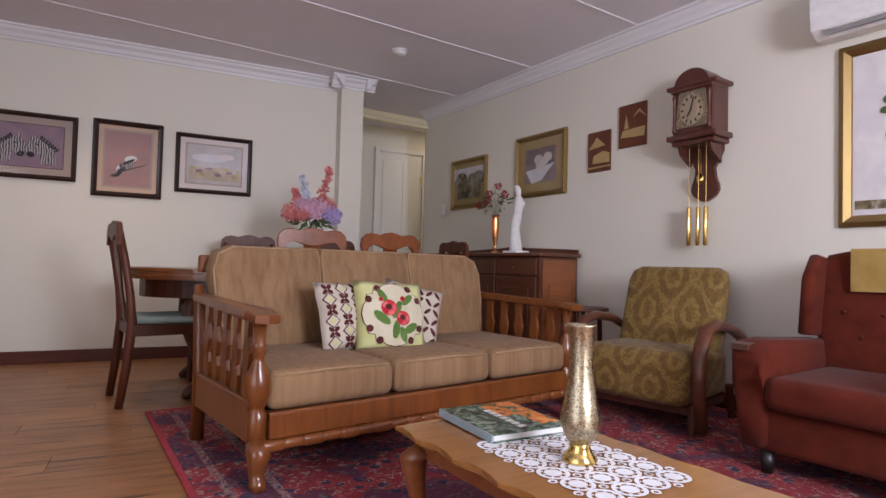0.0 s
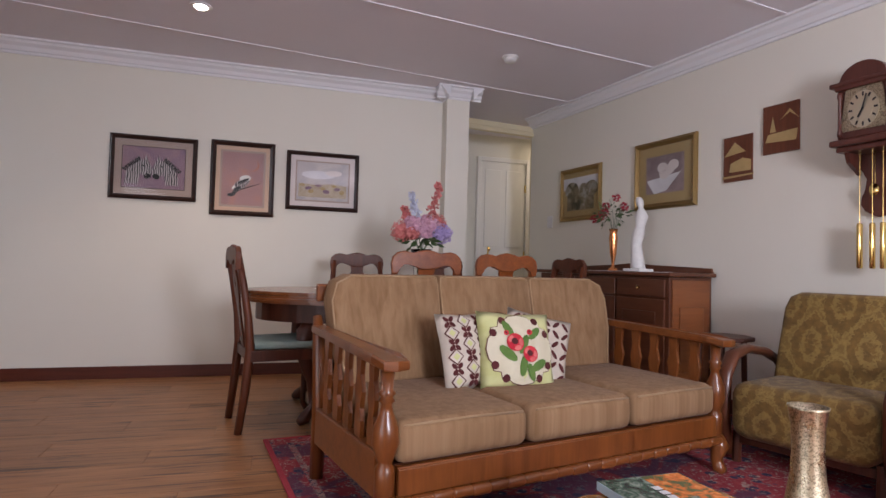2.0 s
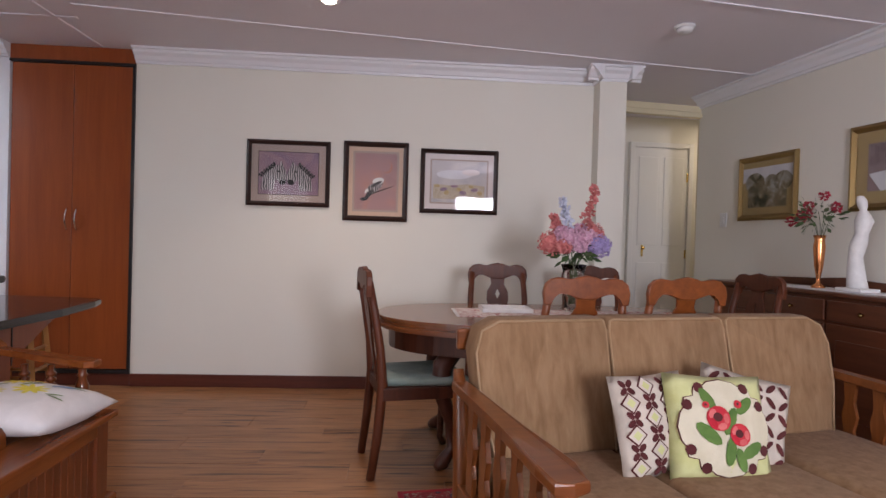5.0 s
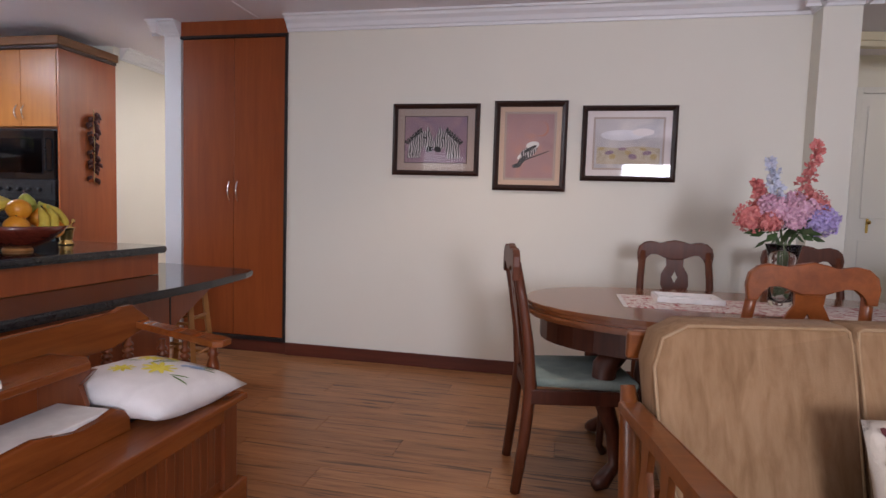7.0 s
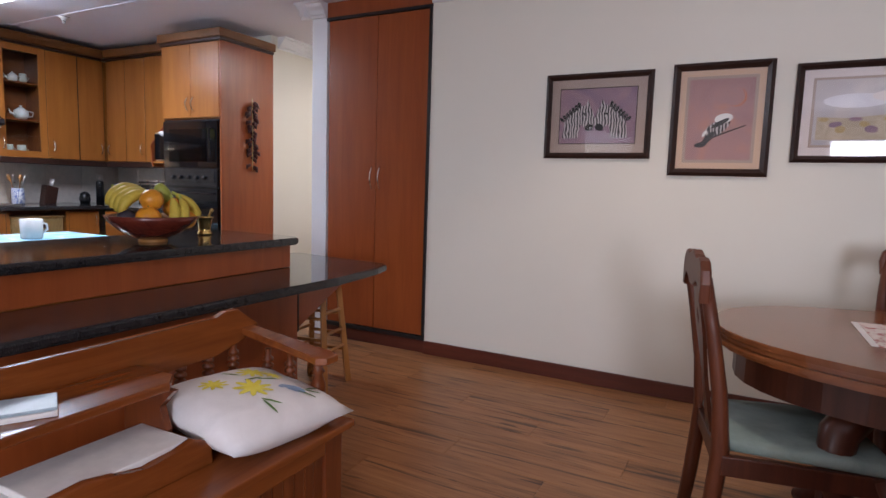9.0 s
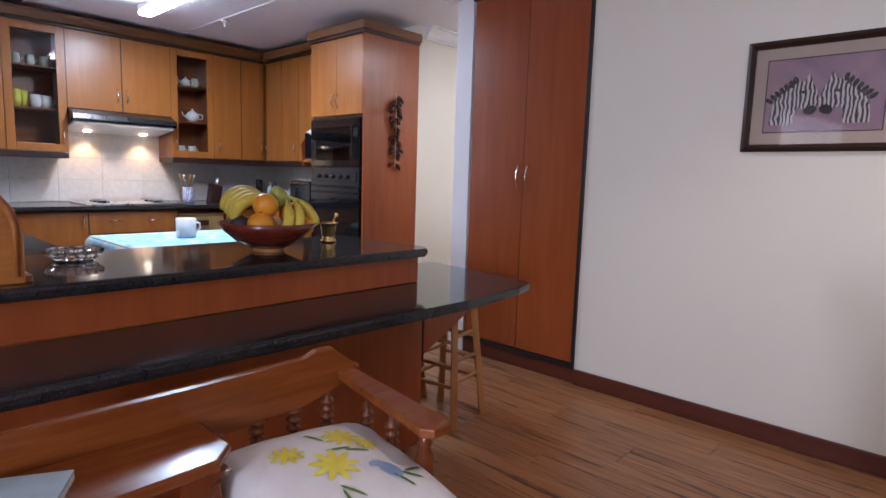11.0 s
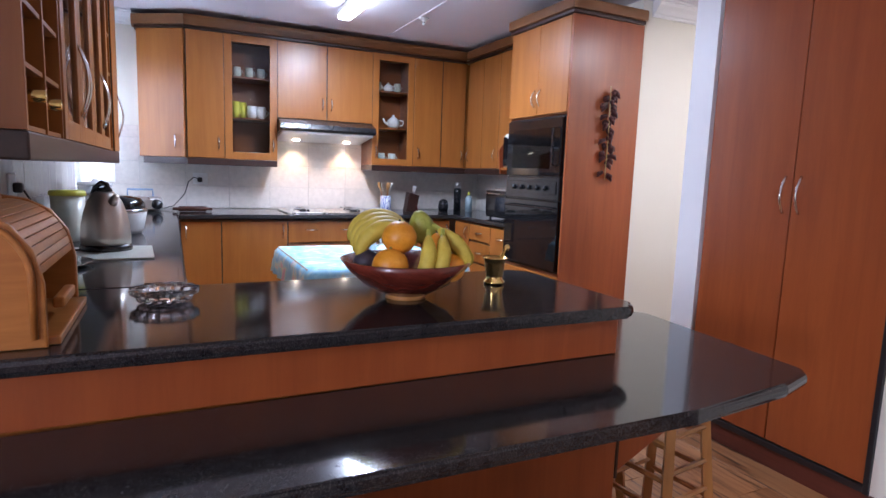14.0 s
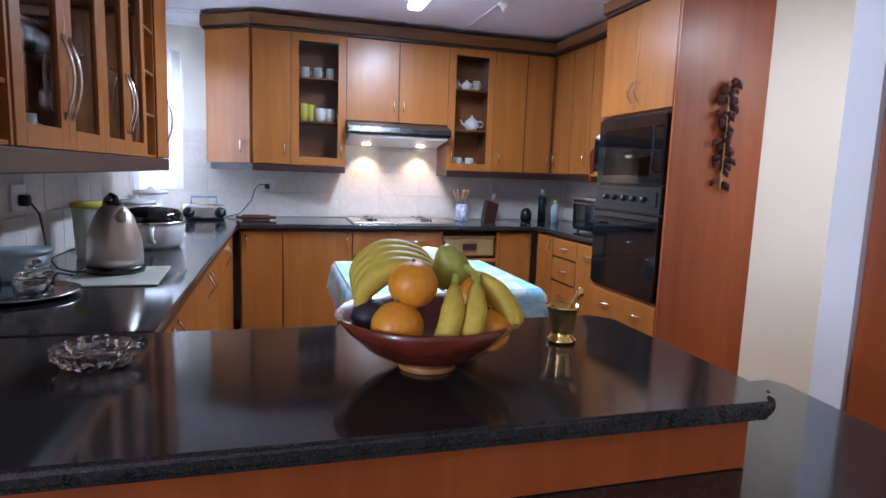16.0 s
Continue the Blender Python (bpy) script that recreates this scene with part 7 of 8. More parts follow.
for k, (x, z) in enumerate(((0.83, 1.435), (0.60, 1.435), (0.83, 1.87))):
    bt = thing("wine_bottle", "dark wine bottle with a gold capsule lying in the rack", "bottle", SOUTH, "wine bottles")
    part("glass", L([(0.0, 0.0), (0.036, 0.0), (0.037, 0.19), (0.015, 0.24), (0.013, 0.27), (0.0, 0.27)], 16, (x, SB - 0.02, z), pose(0, 0, 0, 90)), M["ovenglass"], bt, "", True)
    part("capsule", L([(0.0, 0.0), (0.015, 0.0), (0.016, 0.07), (0.0, 0.07)], 14, (x, SB - 0.265, z), pose(0, 0, 0, 90)), M["brass"], bt, "gold foil capsule", True)
tr2 = thing("cabinet_trim", "dark light rail and crown of the glazed cabinets", "trim", SOUTH)
part("light_rail", B(0.45, 2.98, SF + 0.003, SB, UZ0 - 0.07, UZ0 - 0.002, 0.005), M["ktrim"], tr2, "dark light rail")
part("dark_bead", B(0.45, 2.99, SF - 0.012, SB, UZ1 + 0.002, UZ1 + 0.022, 0.004), M["ktrim"], tr2)
part("crown", B(0.45, 3.0, SF - 0.04, SB, UZ1 + 0.023, UZ1 + 0.10, 0.01), M["kcrown"], tr2)

# fluorescent light
fl = thing("fluorescent_light", "lit white fluorescent batten on the kitchen ceiling", "light", pose(-2.72, -1.2, CEIL - 0.008))
part("batten", B(-0.63, 0.63, -0.045, 0.045, -0.045, 0.0, 0.006), M["plastic"], fl)
part("diffuser", B(-0.615, 0.615, -0.052, 0.052, -0.085, -0.0455, 0.018, 3), M["tube"], fl, "glowing diffuser")

# kitchen table with the printed cloth
kt = thing("kitchen_table", "small kitchen table under a printed cloth", "table", pose(-2.475, -1.265, 0))
part("tabletop", B(-0.49, 0.49, -0.50, 0.50, 0.70, 0.728, 0.004), M["goldpine"], kt)
for sx in (-1, 1):
    for sy in (-1, 1):
        part("leg", B(sx * 0.44 - 0.03, sx * 0.44 + 0.03, sy * 0.45 - 0.03, sy * 0.45 + 0.03, 0.0, 0.699, 0.005), M["mahog"], kt)
tc_ = thing("tablecloth", "bright blue and green printed cloth on the kitchen table", "tablecloth", pose(-2.475, -1.265, 0))
bm = bmesh.new()
n = 28
gv = {}
for i in range(n + 1):
    for j in range(n + 1):
        u, v = (i / n - 0.5) * 1.36, (j / n - 0.5) * 1.38
        x, y, drop = u, v, 0.0
        if abs(u) > 0.50:
            drop += abs(u) - 0.50
            x = math.copysign(0.505 + 0.03 * abs(math.sin(v * 17)) * (abs(u) - 0.5) / 0.18, u)
        if abs(v) > 0.51:
            drop = max(drop, abs(v) - 0.51)
            y = math.copysign(0.515 + 0.03 * abs(math.sin(u * 19)) * (abs(v) - 0.51) / 0.18, v)
        gv[i, j] = bm.verts.new((x, y, 0.731 - drop))
for i in range(n):
    for j in range(n):
        bm.faces.new((gv[i, j], gv[i + 1, j], gv[i + 1, j + 1], gv[i, j + 1]))
part("cloth", bm, M["tablecloth"], tc_, "", True)
mug = thing("mug", "large white mug on the kitchen table", "mug", pose(-2.53, -1.25, 0.7325))
part("body", L([(0.0, 0.0), (0.062, 0.0), (0.068, 0.01), (0.070, 0.14), (0.066, 0.14), (0.062, 0.015), (0.0, 0.012)], 26), M["ceramic"], mug, "", True)
part("handle", S([(0.0, 0.066, 0.11), (0.0, 0.10, 0.10), (0.0, 0.105, 0.06), (0.0, 0.066, 0.035)], 0.008, 8), M["ceramic"], mug, "", True)


# ---- on the bar ----
bw = thing("fruit_bowl", "turned two-tone wooden fruit bowl on the granite bar", "bowl", pose(-0.44, -1.79, 0.9005))
part("foot", L([(0.0, 0.0), (0.062, 0.0), (0.058, 0.012), (0.0, 0.012)], 32), M["goldpine"], bw, "pale wooden foot", True)
part("shell", L([(0.0, 0.012), (0.07, 0.014), (0.13, 0.045), (0.175, 0.085), (0.20, 0.118), (0.192, 0.120), (0.165, 0.09), (0.12, 0.055), (0.06, 0.03), (0.0, 0.026)], 44), M["bowl"], bw, "", True)
fruit = (
    ("orange", "ripe orange in the bowl", (0.095, -0.087, 0.115), 0.052),
    ("orange", "ripe orange in the bowl", (0.07, -0.052, 0.192), 0.050),
    ("orange", "ripe orange in the bowl", (0.10, 0.098, 0.102), 0.046),
    ("orange", "ripe orange in the bowl", (0.03, 0.085, 0.155), 0.048),
    ("avocado", "dark avocado in the bowl", (0.0, -0.125, 0.11), 0.042),
)
for nm, lab, p, r in fruit:
    f = thing(nm, lab, "fruit", pose(-0.44 + p[0], -1.79 + p[1], 0.9005 + p[2]), "fruit in the bowl")
    part("skin", blob(bmesh.new(), (0, 0, 0), r, (1, 1, 0.94), 3, 0.02), M[nm], f, "", True)
    part("stalk", L([(0.0, 0), (0.004, 0), (0.003, 0.005), (0.0, 0.005)], 6, (0, 0, r * 0.935)), M["leaf"], f)
pr = thing("pear", "green pear in the bowl", "fruit", pose(-0.44, -1.73, 1.070), "fruit in the bowl")
part("skin", L([(0.0, 0.0), (0.02, 0.002), (0.038, 0.02), (0.042, 0.04), (0.036, 0.065), (0.022, 0.09), (0.012, 0.10), (0.0, 0.102)], 18, (0, 0, 0), pose(0, 0, 0, 20, 10)), M["pear"], pr, "", True)
part("stalk", S([(0.017, -0.035, 0.096), (0.02, -0.043, 0.112)], 0.002, 5), M["dried"], pr)


def banana(label, pts, r=0.019):
    b = thing("banana", label, "fruit", pose(-0.44, -1.79, 0.9005), "fruit in the bowl")
    pts = [Vector(q) for q in pts]
    ends = [pts[0] * 2 - pts[1]] + pts + [pts[-1] * 2 - pts[-2]]
    fine = []
    for i in range(1, len(ends) - 2):
        a, b0, c0, d0 = ends[i - 1:i + 3]
        for f in (0.0, 0.25, 0.5, 0.75):
            fine.append(0.5 * (2 * b0 + (c0 - a) * f + (2 * a - 5 * b0 + 4 * c0 - d0) * f * f + (3 * b0 - a - 3 * c0 + d0) * f ** 3))
    pts = fine + [pts[-1]]
    k = len(pts)
    rad = [r * (0.30 + 0.70 * min(1.0, 4.0 * i / (k - 1), 3.0 * (k - 1 - i) / (k - 1)) ** 0.6) for i in range(k)]
    part("skin", S(pts, rad, 9), M["banana"], b, "", True)
    e, q = Vector(pts[-1]), (Vector(pts[-1]) - Vector(pts[-2])).normalized()
    part("stem", S([e, e + q * 0.022], [r * 0.33, r * 0.28], 6), M["pear"], b)


for k in range(4):
    o = 0.030 * k
    banana("yellow banana in the bunch over the oranges", [(-0.095 + o, -0.150, 0.165 - o * 0.45), (-0.090 + o, -0.132, 0.205 - o * 0.32), (-0.085 + o, -0.085, 0.238 - o * 0.30), (-0.080 + o * 0.9, -0.028, 0.232 - o * 0.28), (-0.075 + o * 0.7, 0.010, 0.205 - o * 0.2), (-0.070 + o * 0.5, 0.028, 0.182 - o * 0.1)], 0.026)
for k, y in enumerate((0.010, 0.056)):
    banana("short yellow banana leaning in the bowl", [(0.135, y - 0.022, 0.075), (0.152, y - 0.012, 0.115), (0.142, y, 0.155), (0.105, y + 0.014, 0.198)], 0.023)
banana("spotted banana leaning over the rim", [(0.10, 0.158, 0.105), (0.105, 0.145, 0.135), (0.095, 0.115, 0.178), (0.07, 0.072, 0.215)], 0.025)

mo = thing("mortar", "small polished brass mortar with pestle", "mortar", pose(-0.555, -1.41, 0.9005))
part("cup", L([(0.0, 0.0), (0.036, 0.0), (0.038, 0.01), (0.028, 0.018), (0.030, 0.03), (0.036, 0.075), (0.040, 0.088), (0.046, 0.094), (0.042, 0.095), (0.032, 0.075), (0.026, 0.03), (0.0, 0.026)], 26), M["brass"], mo, "", True)
part("pestle", L([(0.0, 0.0), (0.010, 0.002), (0.007, 0.02), (0.006, 0.09), (0.011, 0.10), (0.008, 0.112), (0.0, 0.116)], 12, (-0.01, 0.0, 0.035), pose(0, 0, 0, -28, 0, -10)), M["brass"], mo, "brass pestle", True)
ashtray = thing("ashtray", "cut glass dish on the granite bar", "dish", pose(-0.565, -2.455, 0.9005))
bm = bmesh.new()
rings = []
for r, z in ((0.052, 0.0), (0.070, 0.008), (0.066, 0.016), (0.080, 0.026), (0.083, 0.040), (0.071, 0.038), (0.062, 0.022), (0.054, 0.014), (0.0001, 0.010)):
    rings.append([bm.verts.new((r * (1 + (0.09 if i % 2 else -0.07) * (z > 0.01)) * math.cos(2 * math.pi * i / 32), r * (1 + (0.09 if i % 2 else -0.07) * (z > 0.01)) * math.sin(2 * math.pi * i / 32), z)) for i in range(32)])
bm.faces.new(rings[0][::-1])
for a, c in zip(rings, rings[1:]):
    for i in range(32):
        bm.faces.new((a[i], a[(i + 1) % 32], c[(i + 1) % 32], c[i]))
bm.faces.new(rings[-1])
part("cut_glass", bm, M["clear"], ashtray)


# bread bin at the wall end of the bar
bb = thing("bread_bin", "golden pine roll-top bread bin on the bar", "bread bin", pose(-0.19, -2.665, 0.9005))
prof = [(-0.36, 0.0), (-0.36, 0.29), (-0.16, 0.29), (-0.10, 0.278), (-0.05, 0.25), (-0.015, 0.20), (0.0, 0.13), (0.0, 0.0)]
for x in (-0.42, 0.0):
    part("end_panel", P(prof, x - 0.018, x, "x", 0.004), M["orangepine"], bb, "curved end board")
for k in range(11):
    a = radians(8 + 8 * k)
    y, z = -0.14 + 0.128 * math.cos(a), 0.135 + 0.14 * math.sin(a)
    part("slat", box(bmesh.new(), -0.419, -0.0185, -0.007, 0.004, -0.009, 0.009, 0.002, turn=Matrix.Translation((0, y, z)) @ Matrix.Rotation(a, 4, "X")), M["orangepine"], bb, "tambour slat")
band = [(0.004, -0.135 + 0.115 * math.cos(radians(6 * k)), 0.14 + 0.125 * math.sin(radians(6 * k))) for k in range(16)]
part("arch_moulding", S([(0.004, -0.02, 0.02)] + band + [(0.004, -0.34, 0.265)], 0.007, 6), M["orangepine"], bb, "raised arched moulding", True)
part("base", B(-0.42, -0.0185, -0.355, 0.02, 0.0, 0.018, 0.003), M["orangepine"], bb)
part("back", B(-0.419, -0.0185, -0.359, -0.345, 0.018, 0.285), M["orangepine"], bb)
part("top", B(-0.419, -0.0185, -0.344, -0.15, 0.272, 0.286, 0.003), M["orangepine"], bb)
part("knob_bar", B(-0.30, -0.14, -0.012, 0.012, 0.05, 0.075, 0.006), M["orangepine"], bb)


# ---- south counter ----
gb = thing("glass_board", "green-edged glass worktop saver under the kettle", "board", pose(-1.58, -2.68, 0.9005, 0, 0, 3))
part("sheet", B(-0.18, 0.20, -0.13, 0.17, 0.0, 0.006, 0.002), M["jar"], gb)
ke = thing("kettle", "brushed steel dome kettle with a black base", "kettle", pose(-1.65, -2.69, 0.907))
part("base", L([(0.0, 0.0), (0.098, 0.0), (0.100, 0.01), (0.095, 0.026), (0.0, 0.026)], 30), M["blackmetal"], ke, "black base", True)
part("body", L([(0.0, 0.027), (0.094, 0.027), (0.095, 0.06), (0.091, 0.11), (0.081, 0.16), (0.066, 0.205), (0.046, 0.238), (0.034, 0.248), (0.0, 0.25)], 36), M["kettlesteel"], ke, "", True)
part("lid_knob", L([(0.0, 0.249), (0.032, 0.249), (0.028, 0.262), (0.0, 0.266)], 18), M["blackmetal"], ke, "", True)
part("handle", S([(0.025, 0.02, 0.248), (0.015, 0.01, 0.278), (-0.02, -0.01, 0.284), (-0.06, -0.04, 0.262), (-0.105, -0.07, 0.18), (-0.095, -0.06, 0.09)], [0.010, 0.011, 0.011, 0.010, 0.010, 0.009], 8), M["blackmetal"], ke, "", True)
part("spout", S([(0.045, 0.03, 0.20), (0.075, 0.05, 0.235)], [0.022, 0.012], 8), M["kettlesteel"], ke, "", True)
yj = thing("storage_jar", "frosted jar with a yellow lid", "jar", pose(-2.06, -2.88, 0.9005))
part("jar", L([(0.0, 0.0), (0.058, 0.0), (0.062, 0.01), (0.072, 0.215), (0.0, 0.215)], 24), M["jar"], yj, "", True)
part("lid", L([(0.0, 0.216), (0.077, 0.216), (0.077, 0.233), (0.069, 0.24), (0.0, 0.24)], 24), M["lime"], yj, "yellow plastic lid", True)
cook = thing("rice_cooker", "white electric cooker with a domed dark lid", "cooker", pose(-2.40, -2.71, 0.9005))
part("body", L([(0.0, 0.0), (0.12, 0.0), (0.135, 0.02), (0.15, 0.10), (0.152, 0.125), (0.0, 0.125)], 34), M["plastic"], cook, "", True)
part("glass_ring", L([(0.0, 0.126), (0.146, 0.126), (0.142, 0.165), (0.12, 0.19), (0.05, 0.205), (0.0, 0.206)], 34), M["ovenglass"], cook, "dark domed lid", True)
part("rim", L([(0.14, 0.122), (0.156, 0.122), (0.156, 0.134), (0.14, 0.134)], 34), M["chrome"], cook, "", True)
part("side_grip", S([(0.14, 0.03, 0.11), (0.18, 0.03, 0.10), (0.18, 0.03, 0.06), (0.145, 0.03, 0.04)], 0.011, 8), M["plastic"], cook, "", True)
for i, (x, y, r, h, lab) in enumerate(((-2.75, -2.86, 0.10, 0.19, "white enamel canister with a lid"), (-2.60, -2.78, 0.09, 0.12, "white storage tub with a lid"), (-3.35, -2.90, 0.10, 0.22, "white canister near the window"))):
    c = thing("canister", lab, "canister", pose(x, y, 0.9005), "canisters by the window")
    part("tin", L([(0.0, 0.0), (r * 0.95, 0.0), (r, 0.012), (r, h), (0.0, h)], 26), M["plastic"], c, "", True)
    part("lid", L([(0.0, h + 0.001), (r * 1.03, h + 0.001), (r * 1.03, h + 0.02), (0.02, h + 0.03), (0.015, h + 0.045), (0.0, h + 0.045)], 26), M["plastic"], c, "", True)
rd = thing("portable_radio", "silver and blue portable radio with a carrying bar", "radio", pose(-4.0, -2.66, 0.9005, 0, 0, 8))
part("case", B(-0.07, 0.07, -0.16, 0.16, 0.0, 0.12, 0.035, 4), M["steel"], rd, "", True)
part("face", B(0.066, 0.076, -0.07, 0.07, 0.02, 0.10, 0.004), M["steel"], rd, "silver front")
for y in (-0.11, 0.11):
    part("speaker", L([(0.0, 0.0), (0.042, 0.0), (0.040, 0.008), (0.0, 0.004)], 22, (0.068, y, 0.06), pose(0, 0, 0, 0, 90)), M["blackmetal"], rd, "round black speaker", True)
part("carrying_bar", S([(0.0, -0.09, 0.11), (0.0, -0.09, 0.175), (0.0, 0.09, 0.175), (0.0, 0.09, 0.11)], 0.008, 8), M["blueprint"], rd, "blue carrying bar", True)
ty = thing("round_tray", "round steel tray with glass jars", "tray", pose(-1.27, -2.87, 0.9005))
part("plate", L([(0.0, 0.0), (0.13, 0.0), (0.17, 0.012), (0.172, 0.016), (0.128, 0.005), (0.0, 0.005)], 32), M["chrome"], ty, "", True)
for i, (x, y) in enumerate(((-1.22, -2.81), (-1.33, -2.83), (-1.24, -2.94))):
    g = thing("glass_jar", "small clear glass jar with a lid on the tray", "jar", pose(x, y, 0.906), "glass jars on the tray")
    part("jar", L([(0.0, 0.0), (0.038, 0.0), (0.044, 0.01), (0.044, 0.055), (0.036, 0.062), (0.033, 0.06), (0.041, 0.05), (0.040, 0.012), (0.0, 0.006)], 20), M["clear"], g, "", True)
    part("lid", L([(0.0, 0.063), (0.04, 0.063), (0.035, 0.075), (0.012, 0.08), (0.014, 0.095), (0.0, 0.098)], 20), M["clear"], g, "", True)
bt_ = thing("plastic_tub", "blue-grey plastic tub by the wall", "tub", pose(-1.50, -2.94, 0.9005))
part("tub", L([(0.0, 0.0), (0.075, 0.0), (0.09, 0.10), (0.0, 0.10)], 24), M["bluegrey"], bt_, "", True)
part("lid", L([(0.0, 0.101), (0.095, 0.101), (0.095, 0.112), (0.0, 0.115)], 24), M["bluegrey"], bt_, "", True)


def socket(at, label, cord):
    s = thing("wall_socket", label, "socket", at)
    part("plate", B(-0.06, 0.06, -0.010, 0.0, -0.05, 0.05, 0.004), M["plastic"], s)
    part("plug", B(-0.025, 0.015, -0.045, -0.0105, -0.03, 0.012, 0.008), M["black"], s, "black plug")
    part("cord", S(cord, 0.004, 6), M["black"], s, "black flex", True)


socket(pose(-1.75, -3.034, 1.17, 0, 0, 180), "white wall socket with a black plug and kettle flex", [(0.0, -0.045, -0.02), (0.03, -0.06, -0.06), (0.035, -0.07, -0.15), (0.0, -0.09, -0.22), (-0.03, -0.13, -0.262), (-0.10, -0.20, -0.264), (-0.16, -0.33, -0.25)])
socket(pose(-4.402, -2.20, 1.165, 0, 0, 90), "white wall socket with a black plug and thin flex", [(-0.01, -0.045, 0.0), (-0.06, -0.06, 0.01), (-0.10, -0.08, -0.03), (-0.13, -0.10, -0.13), (-0.22, -0.14, -0.235), (-0.32, -0.20, -0.258)])

# ---- west and north counters ----
hb = thing("gas_hob", "steel gas hob with black pan supports", "hob", pose(-4.02, -1.12, 0.9005))
part("plate", B(-0.24, 0.24, -0.43, 0.43, 0.0, 0.012, 0.004), M["steel"], hb)
for i, (x, y) in enumerate(((-0.11, -0.26), (0.11, -0.26), (-0.11, 0.20), (0.11, 0.20))):
    part("burner", L([(0.0, 0.012), (0.05, 0.012), (0.04, 0.028), (0.0, 0.03)], 18, (x, y, 0)), M["blackmetal"], hb, "", True)
    bm = bmesh.new()
    for a in range(4):
        box(bm, 0.012, 0.095, -0.004, 0.004, 0.032, 0.040, turn=Matrix.Translation((x, y, 0)) @ Matrix.Rotation(a * math.pi / 2, 4, "Z"))
        box(bm, 0.088, 0.095, -0.004, 0.004, 0.012, 0.032, turn=Matrix.Translation((x, y, 0)) @ Matrix.Rotation(a * math.pi / 2, 4, "Z"))
    part("pan_support", bm, M["steel"], hb)
uj = thing("utensil_jar", "blue and white jar full of kitchen utensils", "jar", pose(-4.18, -0.53, 0.9005))
part("jar", L([(0.0, 0.0), (0.05, 0.0), (0.055, 0.01), (0.05, 0.15), (0.046, 0.15), (0.045, 0.02), (0.0, 0.015)], 22), stripes("blue_white_glaze", (0.05, 0.09, 0.30), (0.66, 0.67, 0.70), 40, 8), uj, "", True)
for k in range(8):
    a = k * 0.785
    part("utensil", S([(0.015 * math.cos(a), 0.015 * math.sin(a), 0.02), (0.04 * math.cos(a), 0.05 * math.sin(a), 0.2), (0.055 * math.cos(a), 0.07 * math.sin(a), 0.25), (0.06 * math.cos(a), 0.075 * math.sin(a), 0.28)], [0.004, 0.004, 0.016, 0.010], 8, 0.5), M["steel" if k % 3 else "goldpine"], uj, "", True)
kb = thing("knife_block", "dark slanted knife block with steel handled knives", "knife block", pose(-4.15, -0.28, 0.9005))
part("block", P([(-0.05, 0.0), (0.06, 0.0), (0.03, 0.19), (-0.08, 0.16)], -0.05, 0.05, "x", 0.006), M["ktrim"], kb, at=pose(0, 0, 0, 0, 0, 180))
for k in range(5):
    part("knife_handle", S([(-0.03 + 0.015 * k, 0.03, 0.165), (-0.03 + 0.015 * k, 0.05, 0.25)], 0.007, 6), M["steel"], kb, "", True)
tf = thing("vacuum_flask", "steel and black vacuum flask", "flask", pose(-4.20, 0.27, 0.9005))
part("body", L([(0.0, 0.0), (0.038, 0.0), (0.038, 0.22), (0.03, 0.24), (0.0, 0.24)], 20), M["blackmetal"], tf, "", True)
part("cup", L([(0.0, 0.241), (0.033, 0.241), (0.030, 0.30), (0.0, 0.304)], 20), M["steel"], tf, "steel cup", True)
sb_ = thing("soap_bottle", "pale blue plastic bottle with a green cap", "bottle", pose(-4.15, 0.38, 0.9005))
part("body", L([(0.0, 0.0), (0.036, 0.0), (0.038, 0.13), (0.016, 0.17), (0.0, 0.17)], 18), M["bluegrey"], sb_, "", True)
part("cap", L([(0.0, 0.171), (0.014, 0.171), (0.012, 0.205), (0.0, 0.206)], 12), M["lime"], sb_, "yellow-green cap", True)
pt = thing("coffee_pot", "small black coffee pot", "pot", pose(-4.22, 0.12, 0.9005))
part("body", L([(0.0, 0.0), (0.045, 0.0), (0.055, 0.04), (0.045, 0.10), (0.02, 0.12), (0.0, 0.125)], 20), M["blackmetal"], pt, "", True)
part("handle", S([(0.045, 0.0, 0.10), (0.085, 0.0, 0.09), (0.08, 0.0, 0.04), (0.05, 0.0, 0.03)], 0.007, 8), M["blackmetal"], pt, "", True)
rp = thing("rolling_pin_rest", "dark wooden rolling pin on the counter", "rolling pin", pose(-4.0, -2.28, 0.923, 0, 90, 90))
part("roller", L([(0.0, -0.15), (0.012, -0.15), (0.012, -0.11), (0.022, -0.10), (0.022, 0.10), (0.012, 0.11), (0.012, 0.15), (0.0, 0.15)], 14), M["mahog"], rp, "", True)
tov = thing("toaster_oven", "steel and black glass table oven on the counter", "oven", pose(-3.10, 0.30, 0.9005))
part("case", B(-0.26, 0.24, -0.16, 0.20, 0.015, 0.27, 0.008), M["blackmetal"], tov)
part("door", B(-0.24, 0.10, -0.175, -0.161, 0.04, 0.25, 0.004), M["ovenglass"], tov)
part("trim_strip", B(-0.26, 0.24, -0.172, -0.161, 0.252, 0.27, 0.002), M["steel"], tov)
part("door_handle", S([(-0.22, -0.176, 0.225), (-0.22, -0.195, 0.225), (0.08, -0.195, 0.225), (0.08, -0.176, 0.225)], 0.006, 8), M["steel"], tov)
for z in (0.08, 0.15, 0.22):
    part("knob", L([(0.0, 0.0), (0.018, 0.0), (0.015, 0.018), (0.0, 0.018)], 14, (0.17, -0.1605, z), pose(0, 0, 0, 90)), M["steel"], tov, "", True)
